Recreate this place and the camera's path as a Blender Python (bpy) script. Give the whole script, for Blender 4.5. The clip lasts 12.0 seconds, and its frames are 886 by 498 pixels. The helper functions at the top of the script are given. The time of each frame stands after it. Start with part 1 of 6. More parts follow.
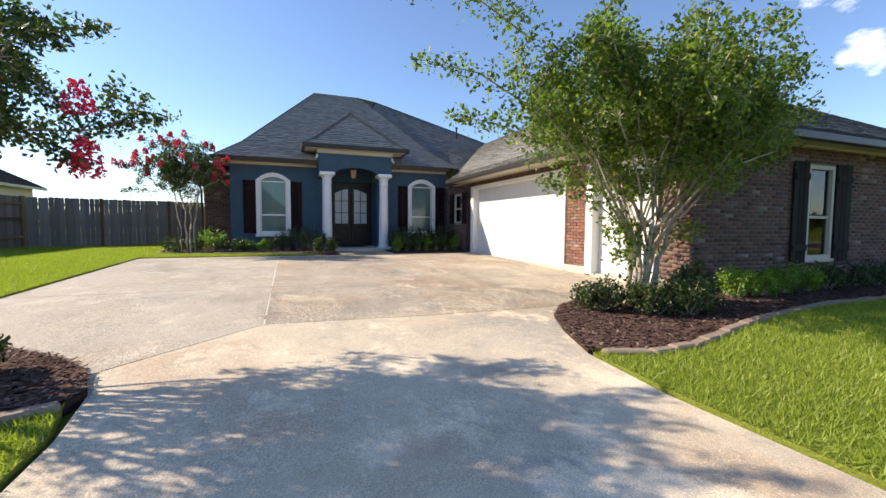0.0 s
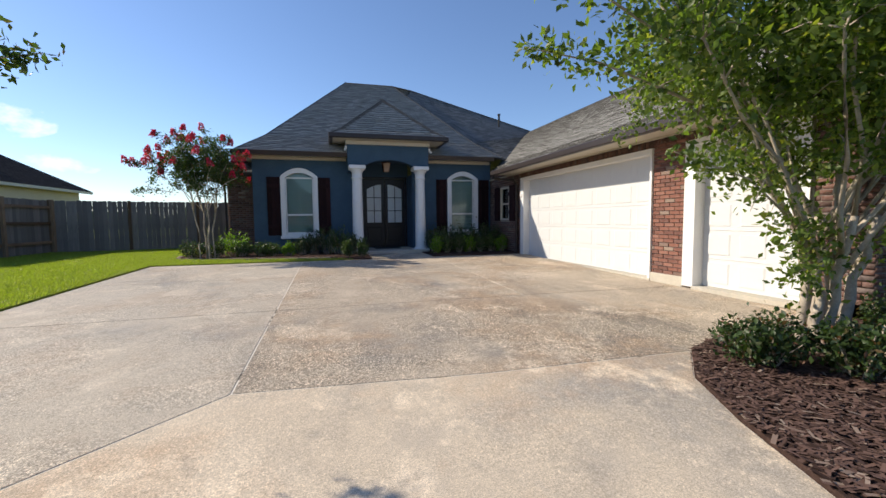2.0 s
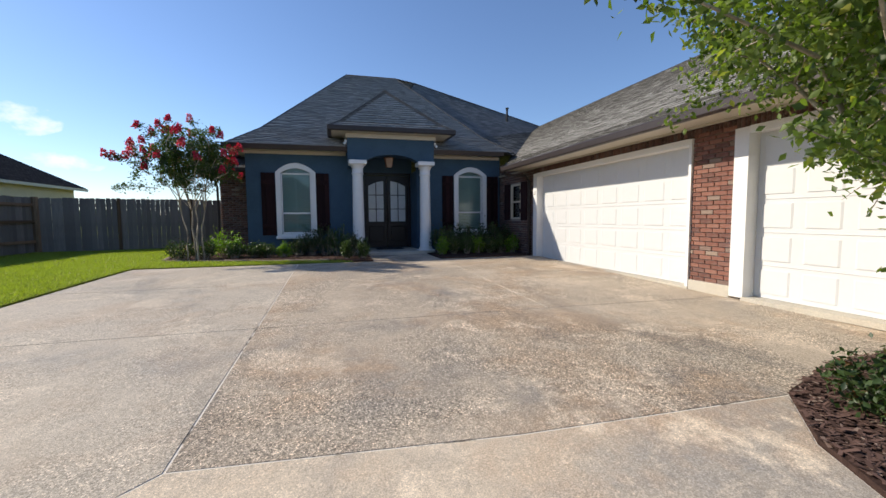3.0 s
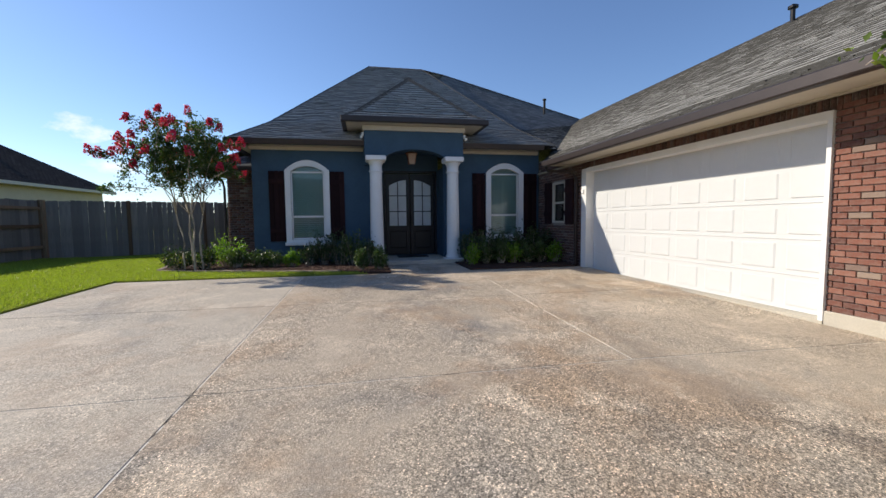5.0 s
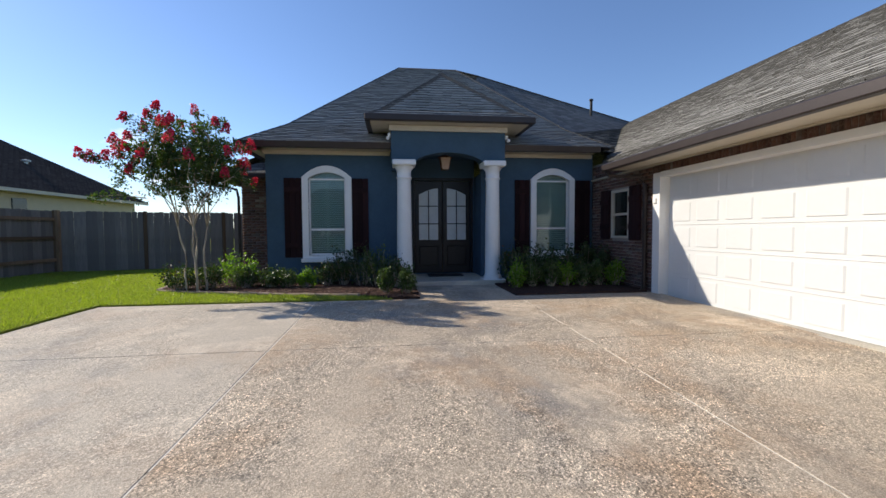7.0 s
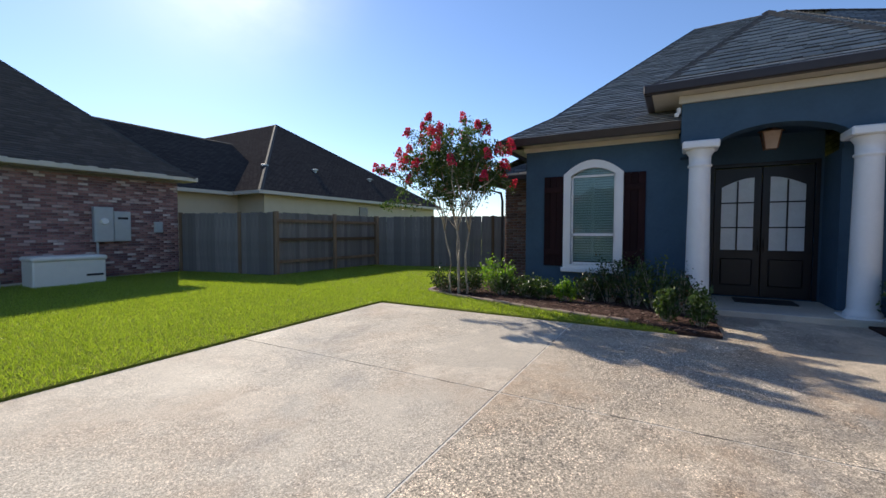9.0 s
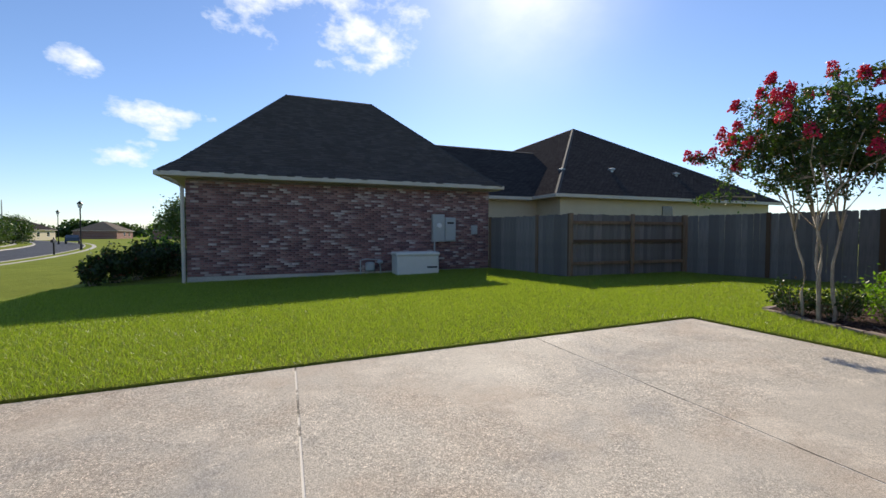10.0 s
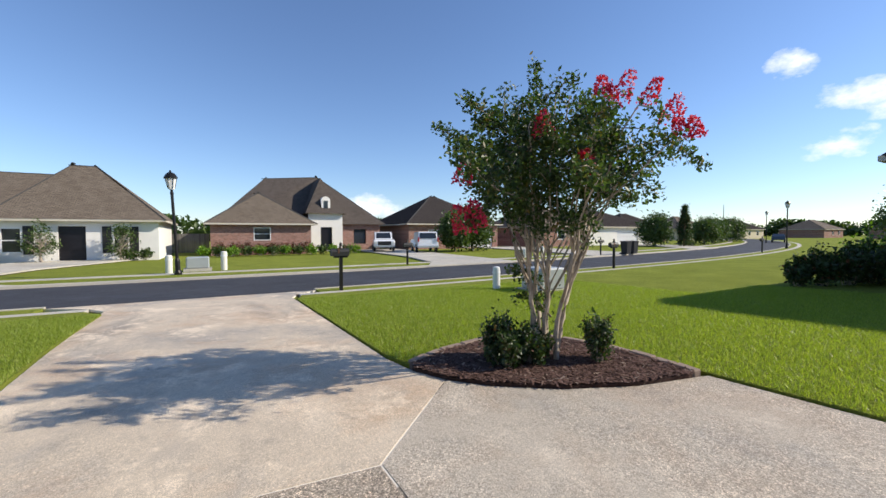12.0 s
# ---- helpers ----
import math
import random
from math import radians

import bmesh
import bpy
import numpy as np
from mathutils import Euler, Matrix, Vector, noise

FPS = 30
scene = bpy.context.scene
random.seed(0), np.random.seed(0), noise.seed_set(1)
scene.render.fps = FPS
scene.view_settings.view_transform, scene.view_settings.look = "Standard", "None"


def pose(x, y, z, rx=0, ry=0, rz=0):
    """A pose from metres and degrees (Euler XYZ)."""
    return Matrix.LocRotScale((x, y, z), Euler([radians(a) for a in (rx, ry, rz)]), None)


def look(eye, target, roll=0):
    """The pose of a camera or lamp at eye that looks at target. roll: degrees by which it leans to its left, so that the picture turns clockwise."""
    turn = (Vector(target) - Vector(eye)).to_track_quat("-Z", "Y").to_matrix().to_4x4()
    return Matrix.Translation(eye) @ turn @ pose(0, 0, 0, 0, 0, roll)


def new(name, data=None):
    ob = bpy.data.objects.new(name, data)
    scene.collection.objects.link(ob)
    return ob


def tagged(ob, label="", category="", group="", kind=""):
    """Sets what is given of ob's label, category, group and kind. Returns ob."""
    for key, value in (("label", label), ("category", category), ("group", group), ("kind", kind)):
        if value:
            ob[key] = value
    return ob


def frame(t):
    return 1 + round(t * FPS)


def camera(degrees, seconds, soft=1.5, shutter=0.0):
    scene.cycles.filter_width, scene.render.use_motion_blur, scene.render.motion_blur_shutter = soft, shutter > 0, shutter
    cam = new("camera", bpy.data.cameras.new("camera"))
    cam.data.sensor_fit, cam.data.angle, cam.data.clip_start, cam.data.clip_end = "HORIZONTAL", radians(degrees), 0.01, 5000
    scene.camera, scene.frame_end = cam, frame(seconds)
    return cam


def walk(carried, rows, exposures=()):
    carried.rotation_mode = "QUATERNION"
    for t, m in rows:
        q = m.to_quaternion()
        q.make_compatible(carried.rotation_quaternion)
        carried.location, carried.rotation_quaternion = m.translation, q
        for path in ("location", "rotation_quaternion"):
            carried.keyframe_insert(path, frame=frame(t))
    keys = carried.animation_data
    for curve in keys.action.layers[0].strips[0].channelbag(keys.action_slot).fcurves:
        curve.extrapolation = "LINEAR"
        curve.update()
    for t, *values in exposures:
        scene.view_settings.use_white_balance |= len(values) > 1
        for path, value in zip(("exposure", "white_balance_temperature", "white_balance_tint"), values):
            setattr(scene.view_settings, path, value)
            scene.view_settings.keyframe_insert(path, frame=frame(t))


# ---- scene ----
cam = camera(94.4, 12.0)
PATH = [
    (0, (0.488, 0.413, 1.006), (1.195, 2.281, 0.886), 0.4),
    (0.5, (0.594, 0.872, 1.013), (1.224, 2.766, 0.891), 0.1),
    (1, (0.72, 1.283, 1.054), (1.29, 3.196, 0.929), -0.2),
    (1.5, (0.81, 1.72, 1.075), (1.351, 3.641, 0.942), -0.5),
    (2, (0.907, 2.148, 1.086), (1.438, 4.071, 0.944), -0.6),
    (2.5, (0.968, 2.577, 1.087), (1.495, 4.5, 0.936), -0.6),
    (3, (1.034, 2.999, 1.113), (1.551, 4.925, 0.962), -0.5),
    (3.2, (1.075, 3.153, 1.115), (1.581, 5.083, 0.974), -0.6),
    (5, (1.428, 4.565, 1.162), (1.807, 6.524, 1.021), -0.6),
    (5.5, (1.469, 4.96, 1.187), (1.82, 6.924, 1.053), -0.7),
    (6, (1.527, 5.329, 1.214), (1.844, 7.299, 1.089), -0.7),
    (6.5, (1.537, 5.699, 1.212), (1.816, 7.676, 1.105), -0.6),
    (6.7, (1.525, 5.849, 1.216), (1.792, 7.829, 1.124), -0.5),
    (8.3, (1.563, 6.939, 1.352), (1.28, 8.917, 1.271), -0.3),
    (8.5, (1.518, 7.07, 1.334), (1.063, 9.016, 1.254), -0.3),
    (9, (1.478, 7.304, 1.332), (0.488, 9.04, 1.249), 0.1),
    (9.5, (1.302, 7.425, 1.313), (-0.186, 8.76, 1.235), 0.0),
    (10, (1.206, 7.533, 1.308), (-0.662, 8.246, 1.236), -0.0),
    (10.5, (1.052, 7.532, 1.291), (-0.946, 7.49, 1.225), 0.1),
    (11, (0.965, 7.515, 1.281), (-0.866, 6.713, 1.215), 0.1),
    (11.5, (1.063, 7.494, 1.299), (-0.375, 6.106, 1.229), -0.2),
    (12, (1.113, 7.448, 1.33), (0.127, 5.709, 1.261), -0.3),
]
walk(cam, [(t, look(eye, target, roll)) for t, eye, target, roll in PATH],
     exposures=((0.0, 0.84, 7000, 10), (1.0, 0.57, 6900, 10), (2.5, 0.34, 6650, 10), (5.5, 0.25, 6500, 10), (8.5, 0.46, 6500, 10), (9.5, 0.36, 6500, 10), (10.5, 0.16, 6600, 10), (11.0, 0.34, 6550, 10), (12.0, 0.34, 6500, 10)))

# ---- world, sun, exposure ----
SUN_AZ, SUN_EL = 62.0, 32.2          # degrees from +y towards -x, and above the horizon
world = bpy.data.worlds.new("world")
scene.world = world
world.use_nodes = True
wn, wl = world.node_tree.nodes, world.node_tree.links
wn.clear()
sky = wn.new("ShaderNodeTexSky")
sky.sky_type = 'NISHITA'
sky.sun_disc = False
sky.sun_elevation, sky.sun_rotation = radians(SUN_EL), radians(-SUN_AZ)
sky.air_density, sky.dust_density, sky.ozone_density = 1.0, 0.15, 3.5
w_co = wn.new("ShaderNodeTexCoord")


def sky_math(op, a, b):
    m = wn.new("ShaderNodeMath")
    m.operation = op
    for k, v in enumerate((a, b)):
        if isinstance(v, (int, float)):
            m.inputs[k].default_value = v
        else:
            wl.new(v, m.inputs[k])
    return m.outputs[0]


def sky_near(way, radius, flat):
    """1 at a direction of the sky, falling to 0 at the radius; flat: how much lower than wide."""
    d, k, ln = wn.new("ShaderNodeVectorMath"), wn.new("ShaderNodeVectorMath"), wn.new("ShaderNodeVectorMath")
    d.operation, k.operation, ln.operation = 'SUBTRACT', 'MULTIPLY', 'LENGTH'
    d.inputs[1].default_value = Vector(way).normalized()
    k.inputs[1].default_value = (1, 1, flat)
    wl.new(w_co.outputs["Generated"], d.inputs[0])
    wl.new(d.outputs[0], k.inputs[0])
    wl.new(k.outputs[0], ln.inputs[0])
    r = wn.new("ShaderNodeMapRange")
    r.inputs["From Min"].default_value, r.inputs["From Max"].default_value = radius, 0.0
    wl.new(ln.outputs["Value"], r.inputs["Value"])
    return r.outputs[0]


w_noise = wn.new("ShaderNodeTexNoise")
w_noise.inputs["Scale"].default_value, w_noise.inputs["Detail"].default_value = 12.0, 9.0
w_noise.inputs["Roughness"].default_value = 0.58
w_map = wn.new("ShaderNodeMapping")
w_map.inputs["Scale"].default_value = (1.0, 1.0, 1.7)
wl.new(w_co.outputs["Generated"], w_map.inputs["Vector"])
wl.new(w_map.outputs[0], w_noise.inputs["Vector"])
# scattered fair-weather clouds: direction, radius, flatness
CLOUDS = [((-0.889, 0.167, 0.435), 0.17, 1.3), ((-0.898, -0.053, 0.47), 0.13, 1.2), ((-0.947, -0.229, 0.227), 0.12, 2.4), ((-0.946, -0.285, 0.153), 0.075, 1.7), ((-0.91, -0.33, 0.30), 0.06, 1.6),
          ((-0.499, 0.85, 0.17), 0.07, 2.2), ((-0.462, 0.88, 0.105), 0.08, 3.0), ((0.824, 0.435, 0.38), 0.08, 1.5), ((0.876, 0.384, 0.28), 0.07, 1.6), ((-0.34, -0.94, 0.06), 0.13, 2.6), ((0.3, 0.93, 0.11), 0.06, 2.0)]
w_mask = 0.0
for way, radius, flat in CLOUDS:
    w_mask = sky_math('MAXIMUM', w_mask, sky_near(way, radius, flat))
w_puff = sky_math('ADD', w_mask, sky_math('MULTIPLY', sky_math('SUBTRACT', w_noise.outputs["Fac"], 0.5), 3.0))
w_ramp = wn.new("ShaderNodeValToRGB")
w_ramp.color_ramp.elements[0].position, w_ramp.color_ramp.elements[1].position = 0.40, 1.0
w_ramp.color_ramp.elements[1].color = (0.92, 0.92, 0.92, 1)
wl.new(sky_math('MULTIPLY', w_puff, sky_math('MINIMUM', sky_math('MULTIPLY', w_mask, 6.0), 1.0)), w_ramp.inputs["Fac"])
# thin bright veil of cloud round the sun
SUN_SIDE = (-math.sin(radians(57)) * math.cos(radians(33)), math.cos(radians(57)) * math.cos(radians(33)), math.sin(radians(33)))
w_veil = sky_math('MULTIPLY', sky_math('POWER', sky_near(SUN_SIDE, 0.33, 1.0), 2.4), sky_math('ADD', 0.35, sky_math('MULTIPLY', w_noise.outputs["Fac"], 1.0)))
w_tint = wn.new("ShaderNodeMixRGB")
w_tint.blend_type = 'MULTIPLY'
w_tint.inputs["Fac"].default_value, w_tint.inputs["Color2"].default_value = 1.0, (0.94, 0.98, 1.10, 1)
w_mix, w_mix2 = wn.new("ShaderNodeMixRGB"), wn.new("ShaderNodeMixRGB")
w_mix.inputs["Color2"].default_value = (7.6, 7.9, 8.4, 1)
w_mix2.inputs["Color2"].default_value = (10.5, 10.3, 10.0, 1)
w_bg = wn.new("ShaderNodeBackground")
w_bg.inputs["Strength"].default_value = 0.12
w_out = wn.new("ShaderNodeOutputWorld")
wl.new(sky.outputs[0], w_tint.inputs["Color1"])
wl.new(w_tint.outputs[0], w_mix.inputs["Color1"])
wl.new(w_ramp.outputs["Color"], w_mix.inputs["Fac"])
wl.new(w_mix.outputs[0], w_mix2.inputs["Color1"])
wl.new(sky_math('MINIMUM', w_veil, 1.0), w_mix2.inputs["Fac"])
wl.new(w_mix2.outputs[0], w_bg.inputs["Color"])
wl.new(w_bg.outputs[0], w_out.inputs["Surface"])
sun = new("sun", bpy.data.lights.new("sun", 'SUN'))
sun.data.energy, sun.data.angle, sun.data.color = 4.4, radians(0.55), (1.0, 0.902, 0.760)
SUN_WAY = Vector((-math.sin(radians(SUN_AZ)) * math.cos(radians(SUN_EL)), math.cos(radians(SUN_AZ)) * math.cos(radians(SUN_EL)), math.sin(radians(SUN_EL))))
sun.matrix_world = look(SUN_WAY * 60, (0, 0, 0))


# ---- materials ----
class Mat:
    """A small builder of node materials."""

    def __init__(self, name, rough=0.7, metal=0.0, spec=0.4):
        self.m = bpy.data.materials.new(name)
        self.m.use_nodes = True
        self.n, self.l = self.m.node_tree.nodes, self.m.node_tree.links
        self.b = self.n["Principled BSDF"]
        self.b.inputs["Roughness"].default_value = rough
        self.b.inputs["Metallic"].default_value = metal
        self.b.inputs["Specular IOR Level"].default_value = spec
        self.co = self.n.new("ShaderNodeTexCoord")

    def noise(self, scale, detail=4, rough=0.55, stretch=(1, 1, 1), space="Object", distort=0.0):
        mp, nz = self.n.new("ShaderNodeMapping"), self.n.new("ShaderNodeTexNoise")
        mp.inputs["Scale"].default_value = stretch
        nz.inputs["Scale"].default_value, nz.inputs["Detail"].default_value = scale, detail
        nz.inputs["Roughness"].default_value, nz.inputs["Distortion"].default_value = rough, distort
        self.l.new(self.co.outputs[space], mp.inputs["Vector"])
        self.l.new(mp.outputs[0], nz.inputs["Vector"])
        return nz.outputs["Fac"]

    def ramp(self, fac, stops):
        r = self.n.new("ShaderNodeValToRGB")
        while len(r.color_ramp.elements) < len(stops):
            r.color_ramp.elements.new(0.5)
        for e, (p, c) in zip(r.color_ramp.elements, stops):
            e.position = p
            e.color = (*c, 1) if len(c) == 3 else c
        self.l.new(fac, r.inputs["Fac"])
        return r.outputs["Color"]

    def mix(self, fac, a, b, kind='MIX'):
        x = self.n.new("ShaderNodeMixRGB")
        x.blend_type = kind
        for key, v in (("Fac", fac), ("Color1", a), ("Color2", b)):
            if isinstance(v, (int, float)):
                x.inputs[key].default_value = v if key == "Fac" else (v, v, v, 1)
            elif isinstance(v, tuple):
                x.inputs[key].default_value = (*v, 1)
            else:
                self.l.new(v, x.inputs[key])
        return x.outputs["Color"]

    def color(self, c):
        if isinstance(c, tuple):
            self.b.inputs["Base Color"].default_value = (*c, 1)
        else:
            self.l.new(c, self.b.inputs["Base Color"])
        return self

    def roughness(self, c):
        self.l.new(c, self.b.inputs["Roughness"])
        return self

    def bump(self, h, strength=0.3, dist=0.01):
        bp = self.n.new("ShaderNodeBump")
        bp.inputs["Strength"].default_value, bp.inputs["Distance"].default_value = strength, dist
        self.l.new(h, bp.inputs["Height"])
        self.l.new(bp.outputs[0], self.b.inputs["Normal"])
        return self

    def random(self):
        return self.n.new("ShaderNodeObjectInfo").outputs["Random"]

    def island(self):
        return self.n.new("ShaderNodeNewGeometry").outputs["Random Per Island"]


def plain(name, col, rough=0.6, metal=0.0, vary=0.12, scale=6.0, bump=0.15, spec=0.4):
    q = Mat(name, rough, metal, spec)
    n1, n2 = q.noise(scale), q.noise(scale * 9, 3)
    lo, hi = tuple(c * (1 - vary) for c in col), tuple(min(1, c * (1 + vary)) for c in col)
    c = q.mix(0.35, q.ramp(n1, [(0.3, lo), (0.7, hi)]), q.ramp(n2, [(0.3, lo), (0.7, hi)]))
    q.color(c)
    if bump:
        q.bump(n2, bump, 0.004)
    return q.m


def concrete_mat(name, base, stain, grit=0.0, contrast=1.0):
    """Weathered concrete: rusty and grey clouds, dark runs, washed-out pale streaks, and grit laid bare where it has worn."""
    q = Mat(name, 0.75, spec=0.3)
    k = contrast
    times = lambda f: tuple(min(1, v * f) for v in base)
    g = lambda v: (v, v, v)
    grey = tuple(0.55 * v + 0.45 * sum(base) / 3 for v in base)
    big, mid = q.noise(0.33, 8, 0.62, distort=0.2), q.noise(1.1, 10, 0.74, (1, 0.8, 1), distort=0.15)
    c = q.ramp(big, [(0.36, tuple(v * (1 - 0.34 * k) for v in grey)), (0.48, base), (0.55, base), (0.66, times(1 + 0.34 * k))])
    c = q.mix(q.ramp(q.noise(0.45, 9, 0.70, distort=0.2), [(0.48, g(0)), (0.60, g(0.75 * k))]), c, stain)
    # dark damp runs and mildew
    c = q.mix(q.ramp(q.noise(0.38, 8, 0.66, (1.5, 0.6, 1), distort=0.25), [(0.54, g(0)), (0.68, g(0.72 * k))]), c, tuple(v * (1 - 0.55 * k) for v in grey))
    c = q.mix(q.ramp(q.noise(3.2, 9, 0.75, distort=0.5), [(0.54, g(0)), (0.68, g(0.45 * k))]), c, tuple(v * (1 - 0.5 * k) for v in grey))
    # washed-out pale patches with feathered rims
    c = q.mix(q.ramp(mid, [(0.53, g(0)), (0.60, g(0.7 * k))]), c, times(1 + 0.40 * k))
    c = q.mix(q.ramp(q.noise(8, 7, 0.75, distort=0.6), [(0.56, g(0)), (0.68, g(0.45 * k))]), c, times(1 + 0.40 * k))
    worn = q.ramp(q.noise(0.5, 7, 0.62, distort=0.8), [(0.40, g(0.25)), (0.54, g(1.0))])
    if grit:
        # pebbles of the aggregate, each its own tone, with pit shade painted dark between
        for scale, share in ((90, 0.95), (165, 0.8)):
            vo = q.n.new("ShaderNodeTexVoronoi")
            vo.inputs["Scale"].default_value = scale
            q.l.new(q.co.outputs["Object"], vo.inputs["Vector"])
            peb = q.ramp(vo.outputs["Color"], [(0.20, g(0.45)), (0.40, g(0.94)), (0.62, g(1.05)), (0.82, g(1.75))])
            pit_shade = q.ramp(vo.outputs["Distance"], [(0.25, g(1.07)), (0.75, g(0.78))])
            fac = q.mix(1.0, worn, g(min(1.0, share * grit)), 'MULTIPLY')
            c = q.mix(fac, c, q.mix(1.0, q.mix(1.0, c, peb, 'MULTIPLY'), pit_shade, 'MULTIPLY'))
        fine = q.ramp(q.noise(150, 3, 0.7), [(0.34, g(0.50)), (0.5, g(1.0)), (0.66, g(1.55))])
        c = q.mix(min(1.0, 0.45 + 0.5 * grit), c, q.mix(1.0, c, fine, 'MULTIPLY'))
    q.color(c)
    q.roughness(q.ramp(mid, [(0.3, g(0.62)), (0.7, g(0.90))]))
    q.bump(q.mix(0.5, q.noise(70, 3, 0.7), q.noise(200, 2, 0.6)), 0.3 + 0.6 * grit, 0.008)
    return q.m


def joint_mat(name):
    """Joint filler: pale mortar, cracked open and dark in stretches."""
    q = Mat(name, 0.9, spec=0.2)
    n = q.noise(1.6, 6, 0.7)
    q.color(q.ramp(n, [(0.37, (0.07, 0.06, 0.05)), (0.43, (0.34, 0.30, 0.24)), (0.47, (0.76, 0.70, 0.60))])).bump(q.noise(60, 3), 0.5, 0.006)
    return q.m


def grass_mat(name, a, b):
    q = Mat(name, 0.95, spec=0.03)
    c = q.mix(0.5, q.ramp(q.noise(0.8, 5, 0.6), [(0.3, a), (0.7, b)]), q.ramp(q.noise(45, 3, 0.7), [(0.3, tuple(v * 0.4 for v in a)), (0.65, b)]))
    q.color(c).bump(q.noise(60, 4, 0.7), 0.9, 0.03)
    return q.m


def leaf_mat(name, dark, light, warm=None, glow=0.35, rough=0.45, gloss=0.4):
    """Leaves: each island its own green, some light passing through."""
    q = Mat(name, rough, spec=gloss)
    r = q.island()
    stops = [(0.0, dark), (0.6, light)] + ([(0.9, light), (1.0, warm)] if warm else [(1.0, tuple(v * 1.25 for v in light))])
    c = q.ramp(r, stops)
    q.color(c)
    tr, ms = q.n.new("ShaderNodeBsdfTranslucent"), q.n.new("ShaderNodeMixShader")
    q.l.new(q.mix(1.0, c, (1.7, 1.9, 0.6), 'MULTIPLY'), tr.inputs["Color"])
    ms.inputs["Fac"].default_value = glow
    out = q.n["Material Output"]
    q.l.new(q.b.outputs[0], ms.inputs[1])
    q.l.new(tr.outputs[0], ms.inputs[2])
    q.l.new(ms.outputs[0], out.inputs["Surface"])
    return q.m


def brick_mat(name, stops, by_object=False):
    q = Mat(name, 0.85, spec=0.2)
    r = q.random() if by_object else q.island()
    c = q.ramp(r, stops)
    c = q.mix(q.ramp(q.noise(35, 5, 0.7), [(0.4, (0, 0, 0)), (0.75, (0.5, 0.5, 0.5))]), c, (0.30, 0.25, 0.22))
    q.color(c).bump(q.noise(60, 4, 0.7), 0.6, 0.006)
    return q.m


def roof_mat(name, stops, course=0.14, tab=0.3, spec=0.15):
    """Asphalt shingles laid on the UVs, which are in metres along the eave and up the slope."""
    q = Mat(name, 0.95, spec=spec)
    br = q.n.new("ShaderNodeTexBrick")
    br.offset = 0.5
    br.inputs["Color1"].default_value, br.inputs["Color2"].default_value = (0, 0, 0, 1), (1, 1, 1, 1)
    br.inputs["Mortar"].default_value = (0.5, 0.5, 0.5, 1)
    br.inputs["Scale"].default_value = 1.0
    br.inputs["Brick Width"].default_value, br.inputs["Row Height"].default_value = tab, course
    br.inputs["Mortar Size"].default_value, br.inputs["Mortar Smooth"].default_value = 0.02, 0.25
    q.l.new(q.co.outputs["UV"], br.inputs["Vector"])
    c = q.ramp(br.outputs["Color"], stops)
    dark = tuple(v * 0.35 for v in stops[0][1])
    c = q.mix(br.outputs["Fac"], c, dark)
    c = q.mix(q.ramp(q.noise(0.6, 5), [(0.35, (0, 0, 0)), (0.75, (0.35, 0.35, 0.35))]), c, tuple(v * 0.7 for v in stops[-1][1]))
    c = q.mix(q.ramp(q.noise(160, 2), [(0.4, (0, 0, 0)), (0.7, (0.45, 0.45, 0.45))]), c, tuple(min(1, v * 1.9) for v in stops[-1][1]))
    q.color(c)
    inv = q.n.new("ShaderNodeMath")
    inv.operation = 'SUBTRACT'
    inv.inputs[0].default_value = 1.0
    q.l.new(br.outputs["Fac"], inv.inputs[1])
    q.bump(inv.outputs[0], 0.7, 0.02)
    return q.m


def wood_mat(name, a, b, vertical=True, fade=1.0):
    q = Mat(name, 0.85, spec=0.2)
    st = (14, 14, 0.8) if vertical else (0.8, 14, 14)
    g = q.noise(2.2, 6, 0.65, st)
    c = q.ramp(g, [(0.3, a), (0.7, b)])
    c = q.mix(q.random(), c, tuple(v * (1 - 0.45 * fade) for v in a))
    c = q.mix(q.ramp(q.noise(1.2, 5), [(0.45, (0, 0, 0)), (0.75, (0.5, 0.5, 0.5))]), c, tuple(v * 0.45 for v in a))
    q.color(c).bump(g, 0.4, 0.006)
    return q.m


def glass_mat(name, tint=(0.75, 0.85, 0.85), behind=0.25):
    """A window pane: clear enough to see the blind behind, with the sky mirrored in it."""
    q = Mat(name, 0.03, spec=0.9)
    q.color(tint)
    tr, ms, fr = q.n.new("ShaderNodeBsdfTransparent"), q.n.new("ShaderNodeMixShader"), q.n.new("ShaderNodeBsdfGlossy")
    tr.inputs["Color"].default_value = (*tint, 1)
    fr.inputs["Roughness"].default_value = 0.02
    ly = q.n.new("ShaderNodeFresnel")
    ly.inputs["IOR"].default_value = 1.5
    q.l.new(ly.outputs[0], ms.inputs["Fac"])
    q.l.new(tr.outputs[0], ms.inputs[1])
    q.l.new(fr.outputs[0], ms.inputs[2])
    q.l.new(ms.outputs[0], q.n["Material Output"].inputs["Surface"])
    return q.m


